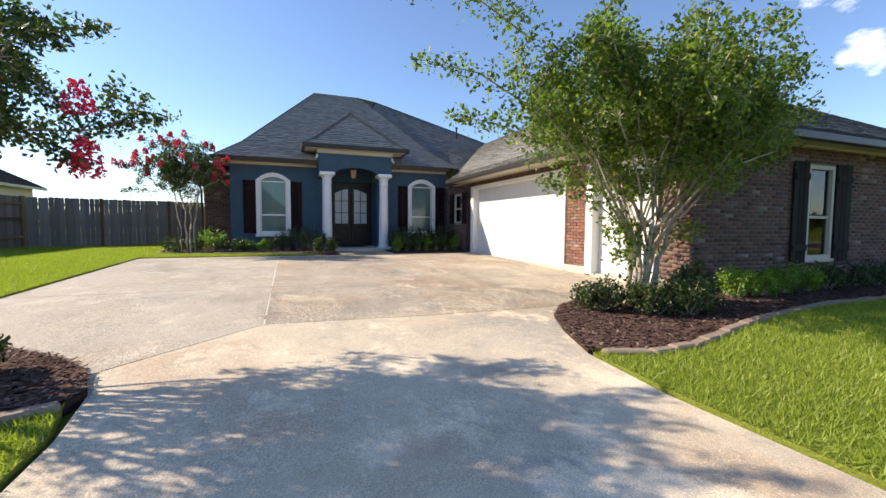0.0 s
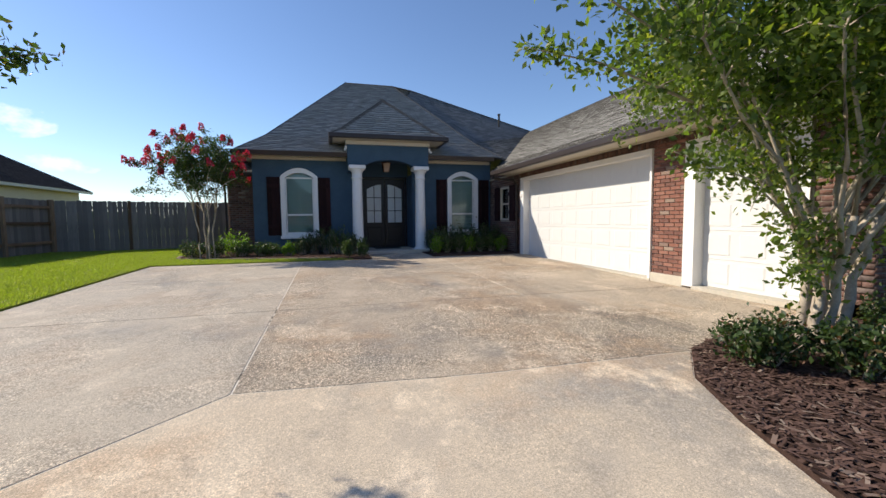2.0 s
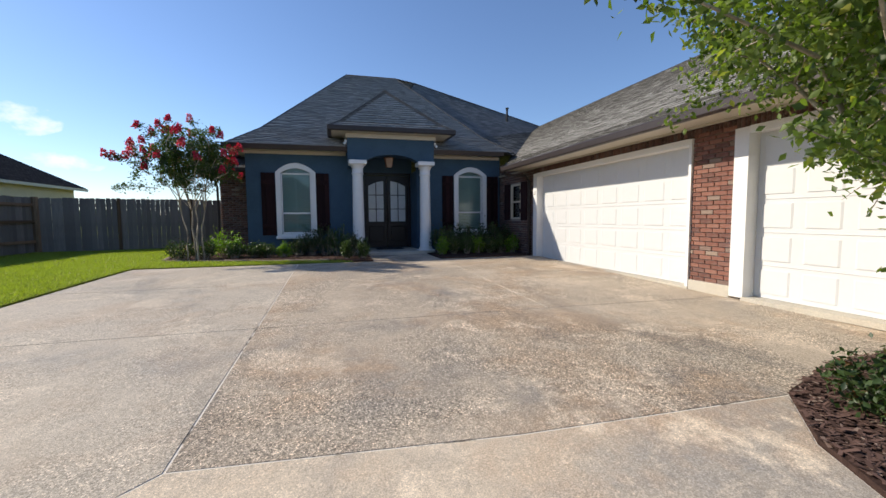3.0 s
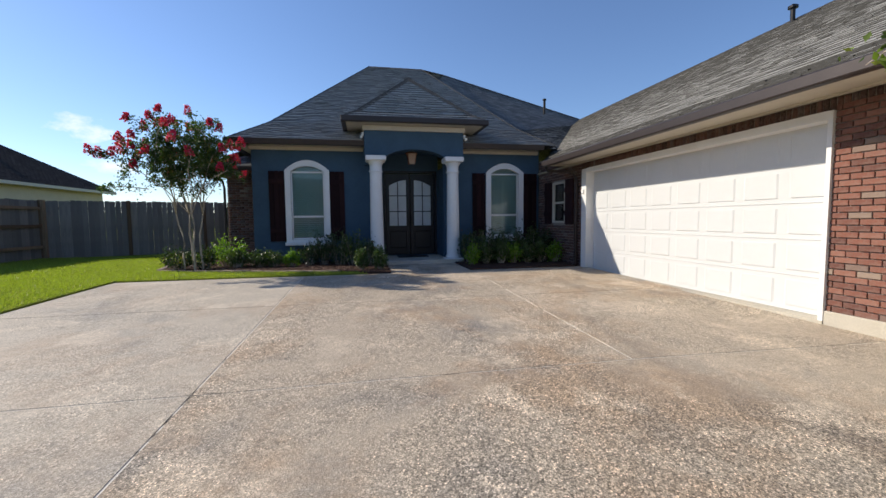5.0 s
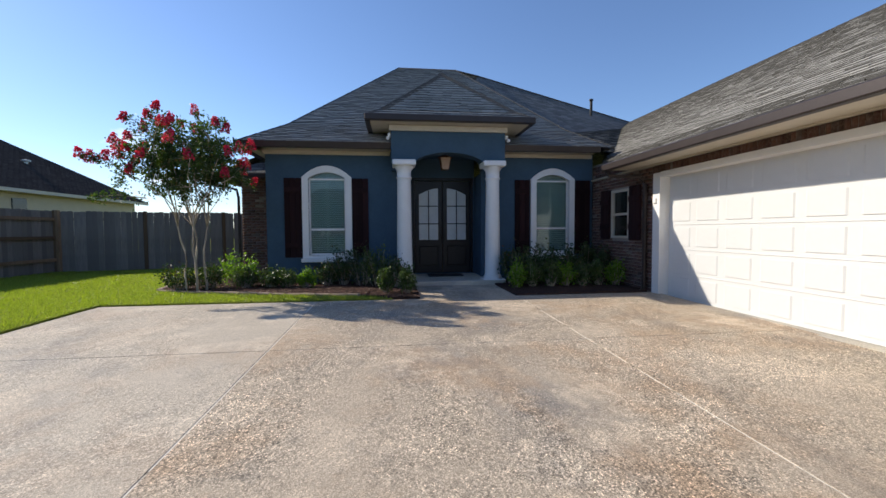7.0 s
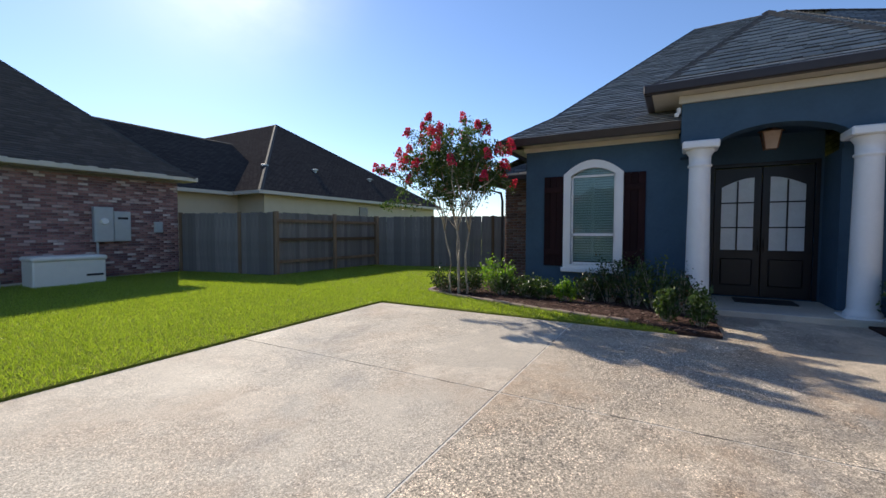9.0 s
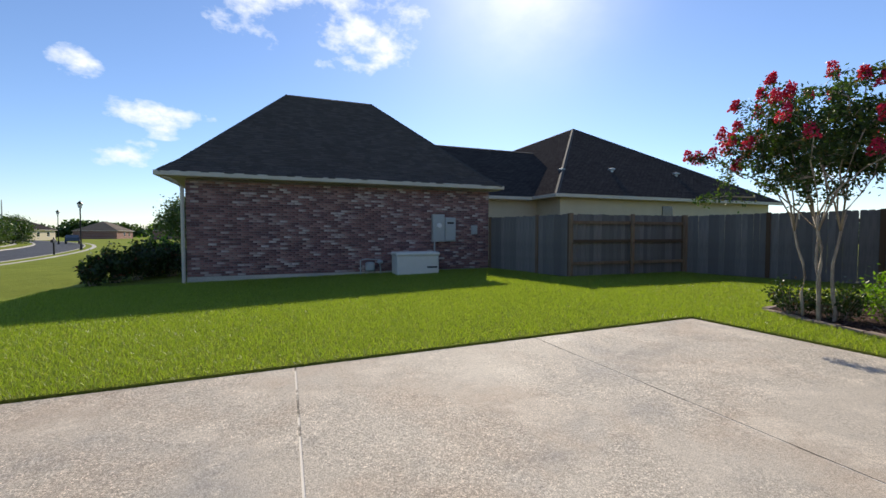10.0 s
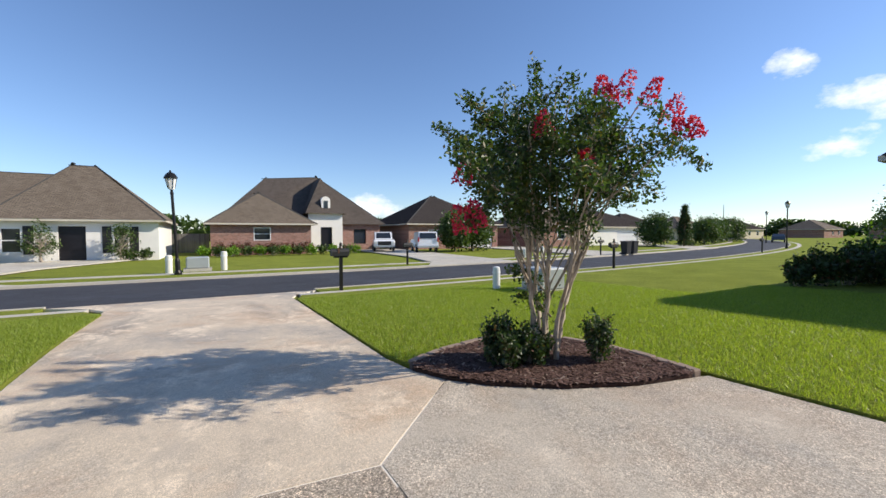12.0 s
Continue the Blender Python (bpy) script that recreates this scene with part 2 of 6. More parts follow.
CONCRETE = concrete_mat("driveway_concrete", (0.485, 0.405, 0.310), (0.46, 0.325, 0.21), 1.0, 1.0)
CONCRETE_W = concrete_mat("driveway_concrete_grey", (0.50, 0.437, 0.350), (0.46, 0.36, 0.265), 0.55, 0.85)
APRON = concrete_mat("driveway_apron_concrete", (0.61, 0.51, 0.385), (0.56, 0.40, 0.265), 0.28, 1.0)
PALE_CONCRETE = concrete_mat("kerb_concrete", (0.52, 0.48, 0.40), (0.42, 0.36, 0.28), 0.1, 0.5)
JOINT = joint_mat("joint_filler")
ASPHALT = concrete_mat("asphalt", (0.052, 0.052, 0.058), (0.04, 0.04, 0.045), 0.4, 0.5)
LAWN = grass_mat("lawn_ground", (0.165, 0.198, 0.032), (0.295, 0.335, 0.06))
BLADES = leaf_mat("grass_blades", (0.150, 0.202, 0.027), (0.305, 0.36, 0.062), (0.44, 0.42, 0.14), 0.41)
MULCH = plain("mulch_soil", (0.055, 0.034, 0.028), 0.95, vary=0.5, scale=22, bump=1.0, spec=0.1)
CHIPS = leaf_mat("bark_chips", (0.045, 0.028, 0.023), (0.15, 0.092, 0.075), (0.32, 0.245, 0.195), 0.0, 0.95, 0.05)
STUCCO = plain("blue_stucco", (0.056, 0.101, 0.150), 0.88, vary=0.14, scale=2.0, bump=0.5, spec=0.2)
CREAM = plain("cream_trim", (0.55, 0.50, 0.41), 0.6, vary=0.07)
WHITE = plain("white_paint", (0.80, 0.80, 0.79), 0.45, vary=0.04, scale=3)
DOOR_WHITE = plain("garage_door_white", (0.66, 0.67, 0.67), 0.4, vary=0.03, scale=1.5, bump=0.05)
GUTTER = plain("dark_bronze_gutter", (0.045, 0.035, 0.033), 0.4, 0.3, vary=0.15)
SHUTTER = wood_mat("dark_shutter_wood", (0.024, 0.010, 0.012), (0.046, 0.019, 0.019))
GREYSHUT = wood_mat("weathered_shutter_wood", (0.030, 0.026, 0.024), (0.065, 0.055, 0.05))
DARKDOOR = plain("dark_door_paint", (0.009, 0.008, 0.011), 0.38, vary=0.2)
BRONZE = plain("dark_metal", (0.03, 0.028, 0.027), 0.4, 0.7, vary=0.2)
COPPER = plain("aged_copper", (0.20, 0.095, 0.06), 0.45, 0.8, vary=0.3)
BLIND = plain("window_blind", (0.56, 0.58, 0.55), 0.8, vary=0.06, scale=2)
FROST = plain("obscure_glass", (0.62, 0.66, 0.68), 0.25, vary=0.10, scale=4, bump=0.05, spec=0.7)
GLASS = glass_mat("window_glass")
# near-black colour that paints in the shade of unlit interiors
ROOM_SHADE = plain("room_shade_paint", (0.03, 0.035, 0.035), 0.9)
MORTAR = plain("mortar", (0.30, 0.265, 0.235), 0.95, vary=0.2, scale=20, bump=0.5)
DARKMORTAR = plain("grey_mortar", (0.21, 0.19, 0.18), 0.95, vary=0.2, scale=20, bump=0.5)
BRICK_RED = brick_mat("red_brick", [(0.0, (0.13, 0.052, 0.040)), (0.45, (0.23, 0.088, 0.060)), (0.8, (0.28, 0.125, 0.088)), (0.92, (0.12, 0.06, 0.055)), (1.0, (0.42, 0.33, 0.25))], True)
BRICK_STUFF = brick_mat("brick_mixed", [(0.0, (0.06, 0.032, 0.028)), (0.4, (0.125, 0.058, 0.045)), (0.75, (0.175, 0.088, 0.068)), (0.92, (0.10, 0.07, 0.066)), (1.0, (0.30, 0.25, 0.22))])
BRICK_NEAR = brick_mat("neighbour_brick", [(0.0, (0.13, 0.062, 0.065)), (0.5, (0.27, 0.125, 0.12)), (0.80, (0.37, 0.20, 0.18)), (0.92, (0.48, 0.36, 0.33)), (1.0, (0.62, 0.53, 0.48))])
ROOF = roof_mat("grey_shingles", [(0.0, (0.050, 0.052, 0.055)), (0.5, (0.105, 0.107, 0.107)), (1.0, (0.20, 0.20, 0.195))])
ROOF_N = roof_mat("brown_shingles", [(0.0, (0.036, 0.031, 0.029)), (0.5, (0.052, 0.045, 0.042)), (1.0, (0.070, 0.061, 0.057))], spec=0.0)
ROOF_BR = roof_mat("dark_brown_shingles", [(0.0, (0.060, 0.049, 0.042)), (0.5, (0.088, 0.073, 0.062)), (1.0, (0.12, 0.10, 0.086))])
ROOF_T = roof_mat("tan_shingles", [(0.0, (0.10, 0.078, 0.058)), (0.5, (0.15, 0.118, 0.088)), (1.0, (0.19, 0.155, 0.12))])
def shingle_mat(name, stops):
    q = Mat(name, 0.92, spec=0.15)
    c = q.ramp(q.island(), stops)
    c = q.mix(q.ramp(q.noise(150, 2), [(0.42, (0, 0, 0)), (0.7, (0.5, 0.5, 0.5))]), c, tuple(min(1, v * 1.6) for v in stops[-1][1]))
    c = q.mix(q.ramp(q.noise(0.7, 6, 0.65), [(0.45, (0, 0, 0)), (0.7, (0.4, 0.4, 0.4))]), c, stops[0][1])
    q.color(c).bump(q.noise(220, 2), 0.5, 0.004)
    return q.m


SHINGLE = shingle_mat("grey_shingle_tabs", [(0.0, (0.195, 0.194, 0.185)), (0.5, (0.255, 0.252, 0.238)), (1.0, (0.325, 0.320, 0.300))])
SHINGLE_N = shingle_mat("brown_shingle_tabs", [(0.0, (0.060, 0.050, 0.045)), (0.5, (0.080, 0.067, 0.060)), (1.0, (0.105, 0.090, 0.080))])
# dark lip: the printed band, with the shadow line under each tab painted in
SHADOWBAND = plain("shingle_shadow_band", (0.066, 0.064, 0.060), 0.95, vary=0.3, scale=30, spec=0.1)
CAP = plain("ridge_cap", (0.055, 0.053, 0.050), 0.9, vary=0.3, scale=9, bump=0.5)
STUCCO_CREAM = plain("cream_stucco", (0.58, 0.50, 0.36), 0.9, vary=0.06, scale=2, bump=0.3)
STUCCO_WHITE = plain("white_stucco", (0.78, 0.76, 0.72), 0.9, vary=0.05, scale=2, bump=0.3)
FENCE = wood_mat("weathered_fence", (0.19, 0.175, 0.16), (0.29, 0.27, 0.245), fade=0.45)
FENCE_POST = wood_mat("fence_post_wood", (0.21, 0.14, 0.085), (0.33, 0.23, 0.15))
BARK = plain("smooth_bark", (0.41, 0.35, 0.28), 0.8, vary=0.4, scale=7, bump=0.4, spec=0.2)
LEAF = leaf_mat("myrtle_leaves", (0.020, 0.042, 0.016), (0.066, 0.108, 0.030), (0.17, 0.12, 0.035), 0.34)
LEAF_R = leaf_mat("bright_myrtle_leaves", (0.040, 0.070, 0.020), (0.140, 0.195, 0.050), (0.30, 0.30, 0.075), 0.52)
LEAF_D = leaf_mat("dark_shrub_leaves", (0.016, 0.035, 0.012), (0.05, 0.085, 0.025), (0.16, 0.055, 0.03), 0.25)
LEAF_B = leaf_mat("bright_shrub_leaves", (0.06, 0.13, 0.015), (0.17, 0.29, 0.03), (0.30, 0.38, 0.06), 0.4)
LEAF_F = leaf_mat("far_leaves", (0.03, 0.055, 0.015), (0.075, 0.12, 0.03), (0.12, 0.15, 0.04), 0.25)
BLOOM = leaf_mat("pink_red_blossom", (0.42, 0.012, 0.060), (0.66, 0.038, 0.120), (0.78, 0.16, 0.26), 0.3)
GREYMETAL = plain("grey_enclosure_metal", (0.42, 0.45, 0.45), 0.45, 0.3, vary=0.06)
OFFWHITE = plain("generator_enclosure", (0.74, 0.72, 0.64), 0.4, vary=0.04)
BLACK = plain("black_plastic", (0.02, 0.02, 0.02), 0.5, vary=0.2)
CARWHITE = plain("white_car_paint", (0.80, 0.81, 0.82), 0.2, vary=0.02, bump=0, spec=0.6)
TYRE = plain("tyre_rubber", (0.02, 0.02, 0.02), 0.85, vary=0.2)
LAMPGLASS = plain("frosted_lamp_glass", (0.75, 0.75, 0.72), 0.3, vary=0.05)
DARKGLASS = plain("dark_glass", (0.02, 0.025, 0.03), 0.08, vary=0.1, bump=0, spec=0.8)


# ---- mesh helpers ----
def thing(name, label, category, at=(0, 0, 0), group="", kind=""):
    ob = new(name)
    ob.location = at
    return tagged(ob, label, category, group, kind)


def part(name, bm, material, parent=None, label="", smooth=False):
    me = bpy.data.meshes.new(name)
    bm.normal_update()
    bm.to_mesh(me)
    bm.free()
    me.materials.append(material)
    if smooth:
        me.polygons.foreach_set("use_smooth", [True] * len(me.polygons))
    ob = new(name, me)
    if parent:
        ob.parent = parent
    return tagged(ob, label)


def shared(name, me, parent, m):
    ob = new(name, me)
    ob.parent = parent
    ob.matrix_basis = m
    return ob


def arrays(name, verts, faces, material, parent=None, label="", smooth=False):
    """A mesh from numpy arrays: verts (n, 3) and faces (m, k) of one size."""
    me = bpy.data.meshes.new(name)
    k = faces.shape[1]
    me.vertices.add(len(verts))
    me.vertices.foreach_set("co", np.asarray(verts, dtype=np.float32).ravel())
    me.loops.add(faces.size)
    me.loops.foreach_set("vertex_index", faces.astype(np.int32).ravel())
    me.polygons.add(len(faces))
    me.polygons.foreach_set("loop_start", np.arange(0, faces.size, k, dtype=np.int32))
    me.update(calc_edges=True)
    me.materials.append(material)
    if smooth:
        me.polygons.foreach_set("use_smooth", [True] * len(me.polygons))
    ob = new(name, me)
    if parent:
        ob.parent = parent
    return tagged(ob, label)


def box(bm, x0, x1, y0, y1, z0, z1, bevel=0.0):
    r = bmesh.ops.create_cube(bm, size=1, matrix=Matrix.LocRotScale(((x0 + x1) / 2, (y0 + y1) / 2, (z0 + z1) / 2), None, (abs(x1 - x0), abs(y1 - y0), abs(z1 - z0))))
    if bevel:
        edges = {e for v in r["verts"] for e in v.link_edges}
        bmesh.ops.bevel(bm, geom=list(edges), offset=bevel, segments=1, affect='EDGES')
    return bm


def boxed(*a, **k):
    return box(bmesh.new(), *a, **k)


def lathe(profile, seg=20, at=(0, 0, 0)):
    """A turned solid from (radius, height) pairs."""
    bm = bmesh.new()
    rings = []
    for r, z in profile:
        rings.append([bm.verts.new((at[0] + r * math.cos(2 * math.pi * i / seg), at[1] + r * math.sin(2 * math.pi * i / seg), at[2] + z)) for i in range(seg)])
    for a, b in zip(rings, rings[1:]):
        for i in range(seg):
            bm.faces.new((a[i], a[(i + 1) % seg], b[(i + 1) % seg], b[i]))
    bm.faces.new(list(reversed(rings[0])))
    bm.faces.new(rings[-1])
    return bm


def tube(bm, pts, radii, seg=7):
    rings = []
    for i, p in enumerate(pts):
        d = (Vector(pts[min(i + 1, len(pts) - 1)]) - Vector(pts[max(i - 1, 0)])).normalized()
        a = d.orthogonal().normalized()
        b = d.cross(a)
        rings.append([bm.verts.new(Vector(p) + radii[i] * (a * math.cos(2 * math.pi * j / seg) + b * math.sin(2 * math.pi * j / seg))) for j in range(seg)])
    for q, r in zip(rings, rings[1:]):
        off = min(range(seg), key=lambda k: (q[0].co - r[k].co).length)
        for j in range(seg):
            bm.faces.new((q[j], q[(j + 1) % seg], r[(j + 1 + off) % seg], r[(j + off) % seg]))
    bm.faces.new(list(reversed(rings[0])))
    bm.faces.new(rings[-1])
    return bm


def extruded(outline, depth_vec):
    """A solid from a flat outline of 3D points pushed along a vector."""
    bm = bmesh.new()
    f = bm.faces.new([bm.verts.new(p) for p in outline])
    r = bmesh.ops.extrude_face_region(bm, geom=[f])
    bmesh.ops.translate(bm, verts=[v for v in r["geom"] if isinstance(v, bmesh.types.BMVert)], vec=depth_vec)
    bmesh.ops.recalc_face_normals(bm, faces=bm.faces)
    return bm


def gz(y):
    """Height of the ground: the plot falls gently to the street."""
    return max(-0.28, min(0.06, 0.017 * (y - 9.3)))


def set_back(outline, gap):
    """The outline with every side moved inwards by gap."""
    n = len(outline)
    area = sum(a[0] * b[1] - b[0] * a[1] for a, b in zip(outline, outline[1:] + outline[:1]))
    sgn = 1 if area > 0 else -1
    out = []
    for i in range(n):
        p, c, q = Vector(outline[i - 1]), Vector(outline[i]), Vector(outline[(i + 1) % n])
        d0, d1 = (c - p).normalized(), (q - c).normalized()
        n0, n1 = Vector((-d0.y, d0.x)) * sgn, Vector((-d1.y, d1.x)) * sgn
        m = (n0 + n1) / max(0.3, 1 + n0.dot(n1))
        out.append(tuple(c + m * gap))
    return out


def sheet(outline, top, depth=0.08, gap=0.0):
    """A slab that follows the ground over a plan outline; gap: how far its rim stands back."""
    bm = bmesh.new()
    f = bm.faces.new([bm.verts.new((x, y, 0)) for x, y in (set_back(outline, gap) if gap else outline)])
    for ky in (12.83, -7.17):
        bmesh.ops.bisect_plane(bm, geom=bm.verts[:] + bm.edges[:] + bm.faces[:], plane_co=(0, ky, 0), plane_no=(0, 1, 0))
    bmesh.ops.triangulate(bm, faces=bm.faces[:])
    r = bmesh.ops.extrude_face_region(bm, geom=bm.faces[:])
    low = [v for v in bm.verts if v not in set(q for q in r["geom"] if isinstance(q, bmesh.types.BMVert))]
    lowset = set(low)
    for v in bm.verts:
        v.co.z = gz(v.co.y) + top - (depth if v in lowset else 0)
    bmesh.ops.recalc_face_normals(bm, faces=bm.faces)
    return bm


def inside(x, y, poly):
    """Which of the points (arrays) lie in the outline."""
    hit = np.zeros(len(x), bool)
    for (x0, y0), (x1, y1) in zip(poly, poly[1:] + poly[:1]):
        if y0 != y1:
            hit ^= ((y0 > y) != (y1 > y)) & (x < (x1 - x0) * (y - y0) / (y1 - y0) + x0)
    return hit


def structure(name, bm, mat, label, category, **k):
    return tagged(part(name, bm, mat, None, "", **k), label, category, "", "structure")


def roof_faces(polys, material, parent, name="roof", label="", thick=0.05):
    """Roof planes as one shell; each face is laid out along its eave (its first edge) in metres."""
    bm = bmesh.new()
    uv = bm.loops.layers.uv.new("UVMap")
    for poly in polys:
        vs = [bm.verts.new(p) for p in poly]
        f = bm.faces.new(vs)
        o, a = Vector(poly[0]), (Vector(poly[1]) - Vector(poly[0])).normalized()
        n = f.normal if f.normal.length else Vector((0, 0, 1))
        f.normal_update()
        n = f.normal
        b = n.cross(a)
        if b.z < 0:
            b = -b
        for lp in f.loops:
            d = lp.vert.co - o
            lp[uv].uv = (d.dot(a) + o.dot(a), d.dot(b) + o.z * 1.3)
    bmesh.ops.remove_doubles(bm, verts=bm.verts[:], dist=0.002)
    return part(name, bm, material, parent, label)


def shingles(polys, material, parent, seed=1, course=0.128, faces_to=None):
    """Laminated shingles over roof planes: each a thin tilted tab with its lower edge proud and coloured dark as a
    shadow line, in staggered courses.
    """
    nr = np.random.default_rng(seed)
    V, F = [], []
    for poly in polys:
        P = [Vector(p) for p in poly]
        a = (P[1] - P[0]).normalized()
        n = (P[1] - P[0]).cross(P[2] - P[0]).normalized()
        if n.z < 0:
            n = -n
        b = n.cross(a)
        if b.z < 0:
            b = -b
        if faces_to is not None and not faces_to(n):
            continue
        uv = [((p - P[0]).dot(a), (p - P[0]).dot(b)) for p in P]
        v, top = 0.0, max(q[1] for q in uv)
        while v < top - 0.05:
            vm = v + course * 0.5
            xs = []
            for (u0, w0), (u1, w1) in zip(uv, uv[1:] + uv[:1]):
                if (w0 > vm) != (w1 > vm):
                    xs.append(u0 + (u1 - u0) * (vm - w0) / (w1 - w0))
            if len(xs) >= 2:
                u, end = min(xs), max(xs)
                u -= nr.uniform(0, 0.1)
                u = max(u, min(xs))
                while u < end - 0.03:
                    w = min(nr.uniform(0.12, 0.32), end - u)
                    lo = v - nr.choice((0.0, 0.0, 0.022, 0.034))
                    lift = nr.uniform(0.015, 0.024)
                    k = len(V)
                    for uu, vv, zz in ((u, lo, 0.0), (u + w - 0.004, lo, 0.0), (u + w - 0.004, lo, lift), (u, lo, lift), (u + w - 0.004, v + course, 0.004), (u, v + course, 0.004)):
                        V.append(tuple(P[0] + a * uu + b * vv + n * zz))
                    F += [(k, k + 1, k + 2, k + 3), (k + 3, k + 2, k + 4, k + 5)]
                    u += w
            v += course
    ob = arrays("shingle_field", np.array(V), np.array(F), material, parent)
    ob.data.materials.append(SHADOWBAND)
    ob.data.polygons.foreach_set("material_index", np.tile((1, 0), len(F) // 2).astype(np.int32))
    ob["kind"] = "stuff"
    return ob


def hip_polys(x0, x1, y0, y1, z0, ridge_a, ridge_b, flare=0.0, fz=0.0):
    """The faces of a hip roof over a rectangle; flare: the share of the run that lies flatter at the eave."""
    e = [Vector((x0, y0, z0)), Vector((x1, y0, z0)), Vector((x1, y1, z0)), Vector((x0, y1, z0))]
    a, b = Vector(ridge_a), Vector(ridge_b)
    along_x = abs(a.x - b.x) > abs(a.y - b.y)
    top = [a, b, b, a] if along_x else [a, a, b, b]
    if flare:
        m = [p.lerp(t, flare) - Vector((0, 0, fz)) for p, t in zip(e, top)]
        polys = [(e[i], e[(i + 1) % 4], m[(i + 1) % 4], m[i]) for i in range(4)]
        e = m
    else:
        polys = []
    for i in range(4):
        p = [e[i], e[(i + 1) % 4], top[(i + 1) % 4], top[i]]
        if (p[2] - p[3]).length < 1e-4:
            p = p[:3]
        polys.append(tuple(p))
    return [tuple(tuple(v) for v in p) for p in polys]


def clip(poly, at, out):
    """The part of a flat outline that lies on the inner side of an upright plane."""
    at, out, res = Vector(at), Vector(out), []
    pts = [Vector(p) for p in poly]
    for p, q in zip(pts, pts[1:] + pts[:1]):
        a, b = (p - at).dot(out), (q - at).dot(out)
        if a <= 0:
            res.append(tuple(p))
        if (a > 0) != (b > 0):
            res.append(tuple(p.lerp(q, a / (a - b))))
    return tuple(res)


def hip_lines(x0, x1, y0, y1, z0, a, b):
    along_x = abs(a[0] - b[0]) > abs(a[1] - b[1])
    top = [a, b, b, a] if along_x else [a, a, b, b]
    return [((x0, y0, z0), top[0]), ((x1, y0, z0), top[1]), ((x1, y1, z0), top[2]), ((x0, y1, z0), top[3]), (a, b)]


def cap_mesh(w=0.11):
    """One folded ridge shingle, lying along x from 0 to 1."""
    bm = bmesh.new()
    r0 = [bm.verts.new(p) for p in ((0, w, -0.045), (0, 0, 0.022), (0, -w, -0.045))]
    r1 = [bm.verts.new(p) for p in ((1.12, w, -0.045), (1.12, 0, 0.030), (1.12, -w, -0.045))]
    for f in ((r0[0], r0[1], r1[1], r1[0]), (r0[1], r0[2], r1[2], r1[1]), r0[::-1], r1):
        bm.faces.new(f)
    me = bpy.data.meshes.new("ridge_shingle")
    bm.to_mesh(me)
    bm.free()
    me.materials.append(CAP)
    return me


CAP_MESH = cap_mesh()


def cap_line(p, q, parent, step=0.28):
    """Ridge shingles along a hip or ridge, each a piece of its own."""
    p, q = Vector(p), Vector(q)
    L = (q - p).length
    n = max(1, round(L / step))
    d = (q - p) / n
    x = d.normalized()
    y = Vector((0, 0, 1)).cross(x).normalized()
    z = x.cross(y)
    rot = Matrix((x, y, z)).transposed().to_4x4()
    for i in range(n):
        shared("ridge_shingle", CAP_MESH, parent, Matrix.Translation(p + d * i) @ rot @ Matrix.Diagonal((L / n, 1, 1, 1)))


def far_cap_line(p, q, parent):
    cap_line(p, q, parent, 2.5)


def wall_x(bm, x0, x1, y0, y1, z0, z1, holes=()):
    """A wall along x with rectangular holes (xa, xb, za, zb) going through it."""
    xs = sorted({x0, x1, *[h[0] for h in holes], *[h[1] for h in holes]})
    for a, b in zip(xs, xs[1:]):
        cuts = sorted([(h[2], h[3]) for h in holes if h[0] <= a + 1e-6 and h[1] >= b - 1e-6])
        z = z0
        for lo, hi in cuts + [(z1, z1)]:
            if lo - z > 1e-4:
                box(bm, a, b, y0, y1, z, lo)
            z = max(z, hi)
    return bm


def wall_y(bm, y0, y1, x0, x1, z0, z1, holes=()):
    b2 = wall_x(bmesh.new(), y0, y1, x0, x1, z0, z1, holes)
    for v in b2.verts:
        v.co = Vector((v.co.y, v.co.x, v.co.z))
    bmesh.ops.reverse_faces(b2, faces=b2.faces[:])
    me = bpy.data.meshes.new("tmp")
    b2.to_mesh(me)
    b2.free()
    bm.from_mesh(me)
    bpy.data.meshes.remove(me)
    return bm


def brick_mesh(name, L=0.2, H=0.057, D=0.02, mat=BRICK_RED):
    bm = boxed(-L / 2, L / 2, -D, 0, 0, H, bevel=0.004)
    me = bpy.data.meshes.new(name)
    bm.to_mesh(me)
    bm.free()
    me.materials.append(mat)
    return me


def brick_field(axis, at, u0, u1, z0, z1, out, holes=(), seed=1, L=0.2, H=0.057, joint=0.010):
    """Where the bricks of a running-bond face lie: rows of (u, z, length). axis: along which it runs."""
    rng = random.Random(seed)
    rows, z, k = [], z0, 0
    while z + H <= z1 + 1e-6:
        u = u0 - (0.5 * (L + joint) if k % 2 else 0)
        while u < u1:
            a, b = max(u, u0), min(u + L, u1)
            if b - a > 0.03:
                segs = [(a, b)]
                for h0, h1, g0, g1 in holes:
                    if z + H > g0 and z < g1:
                        nxt = []
                        for s0, s1 in segs:
                            if s1 <= h0 or s0 >= h1:
                                nxt.append((s0, s1))
                            else:
                                if h0 - s0 > 0.02:
                                    nxt.append((s0, h0))
                                if s1 - h1 > 0.02:
                                    nxt.append((h1, s1))
                        segs = nxt
                for s0, s1 in segs:
                    rows.append((s0, s1, z, rng.uniform(-0.003, 0.003)))
            u += L + joint
        z += H + joint
        k += 1
    return rows


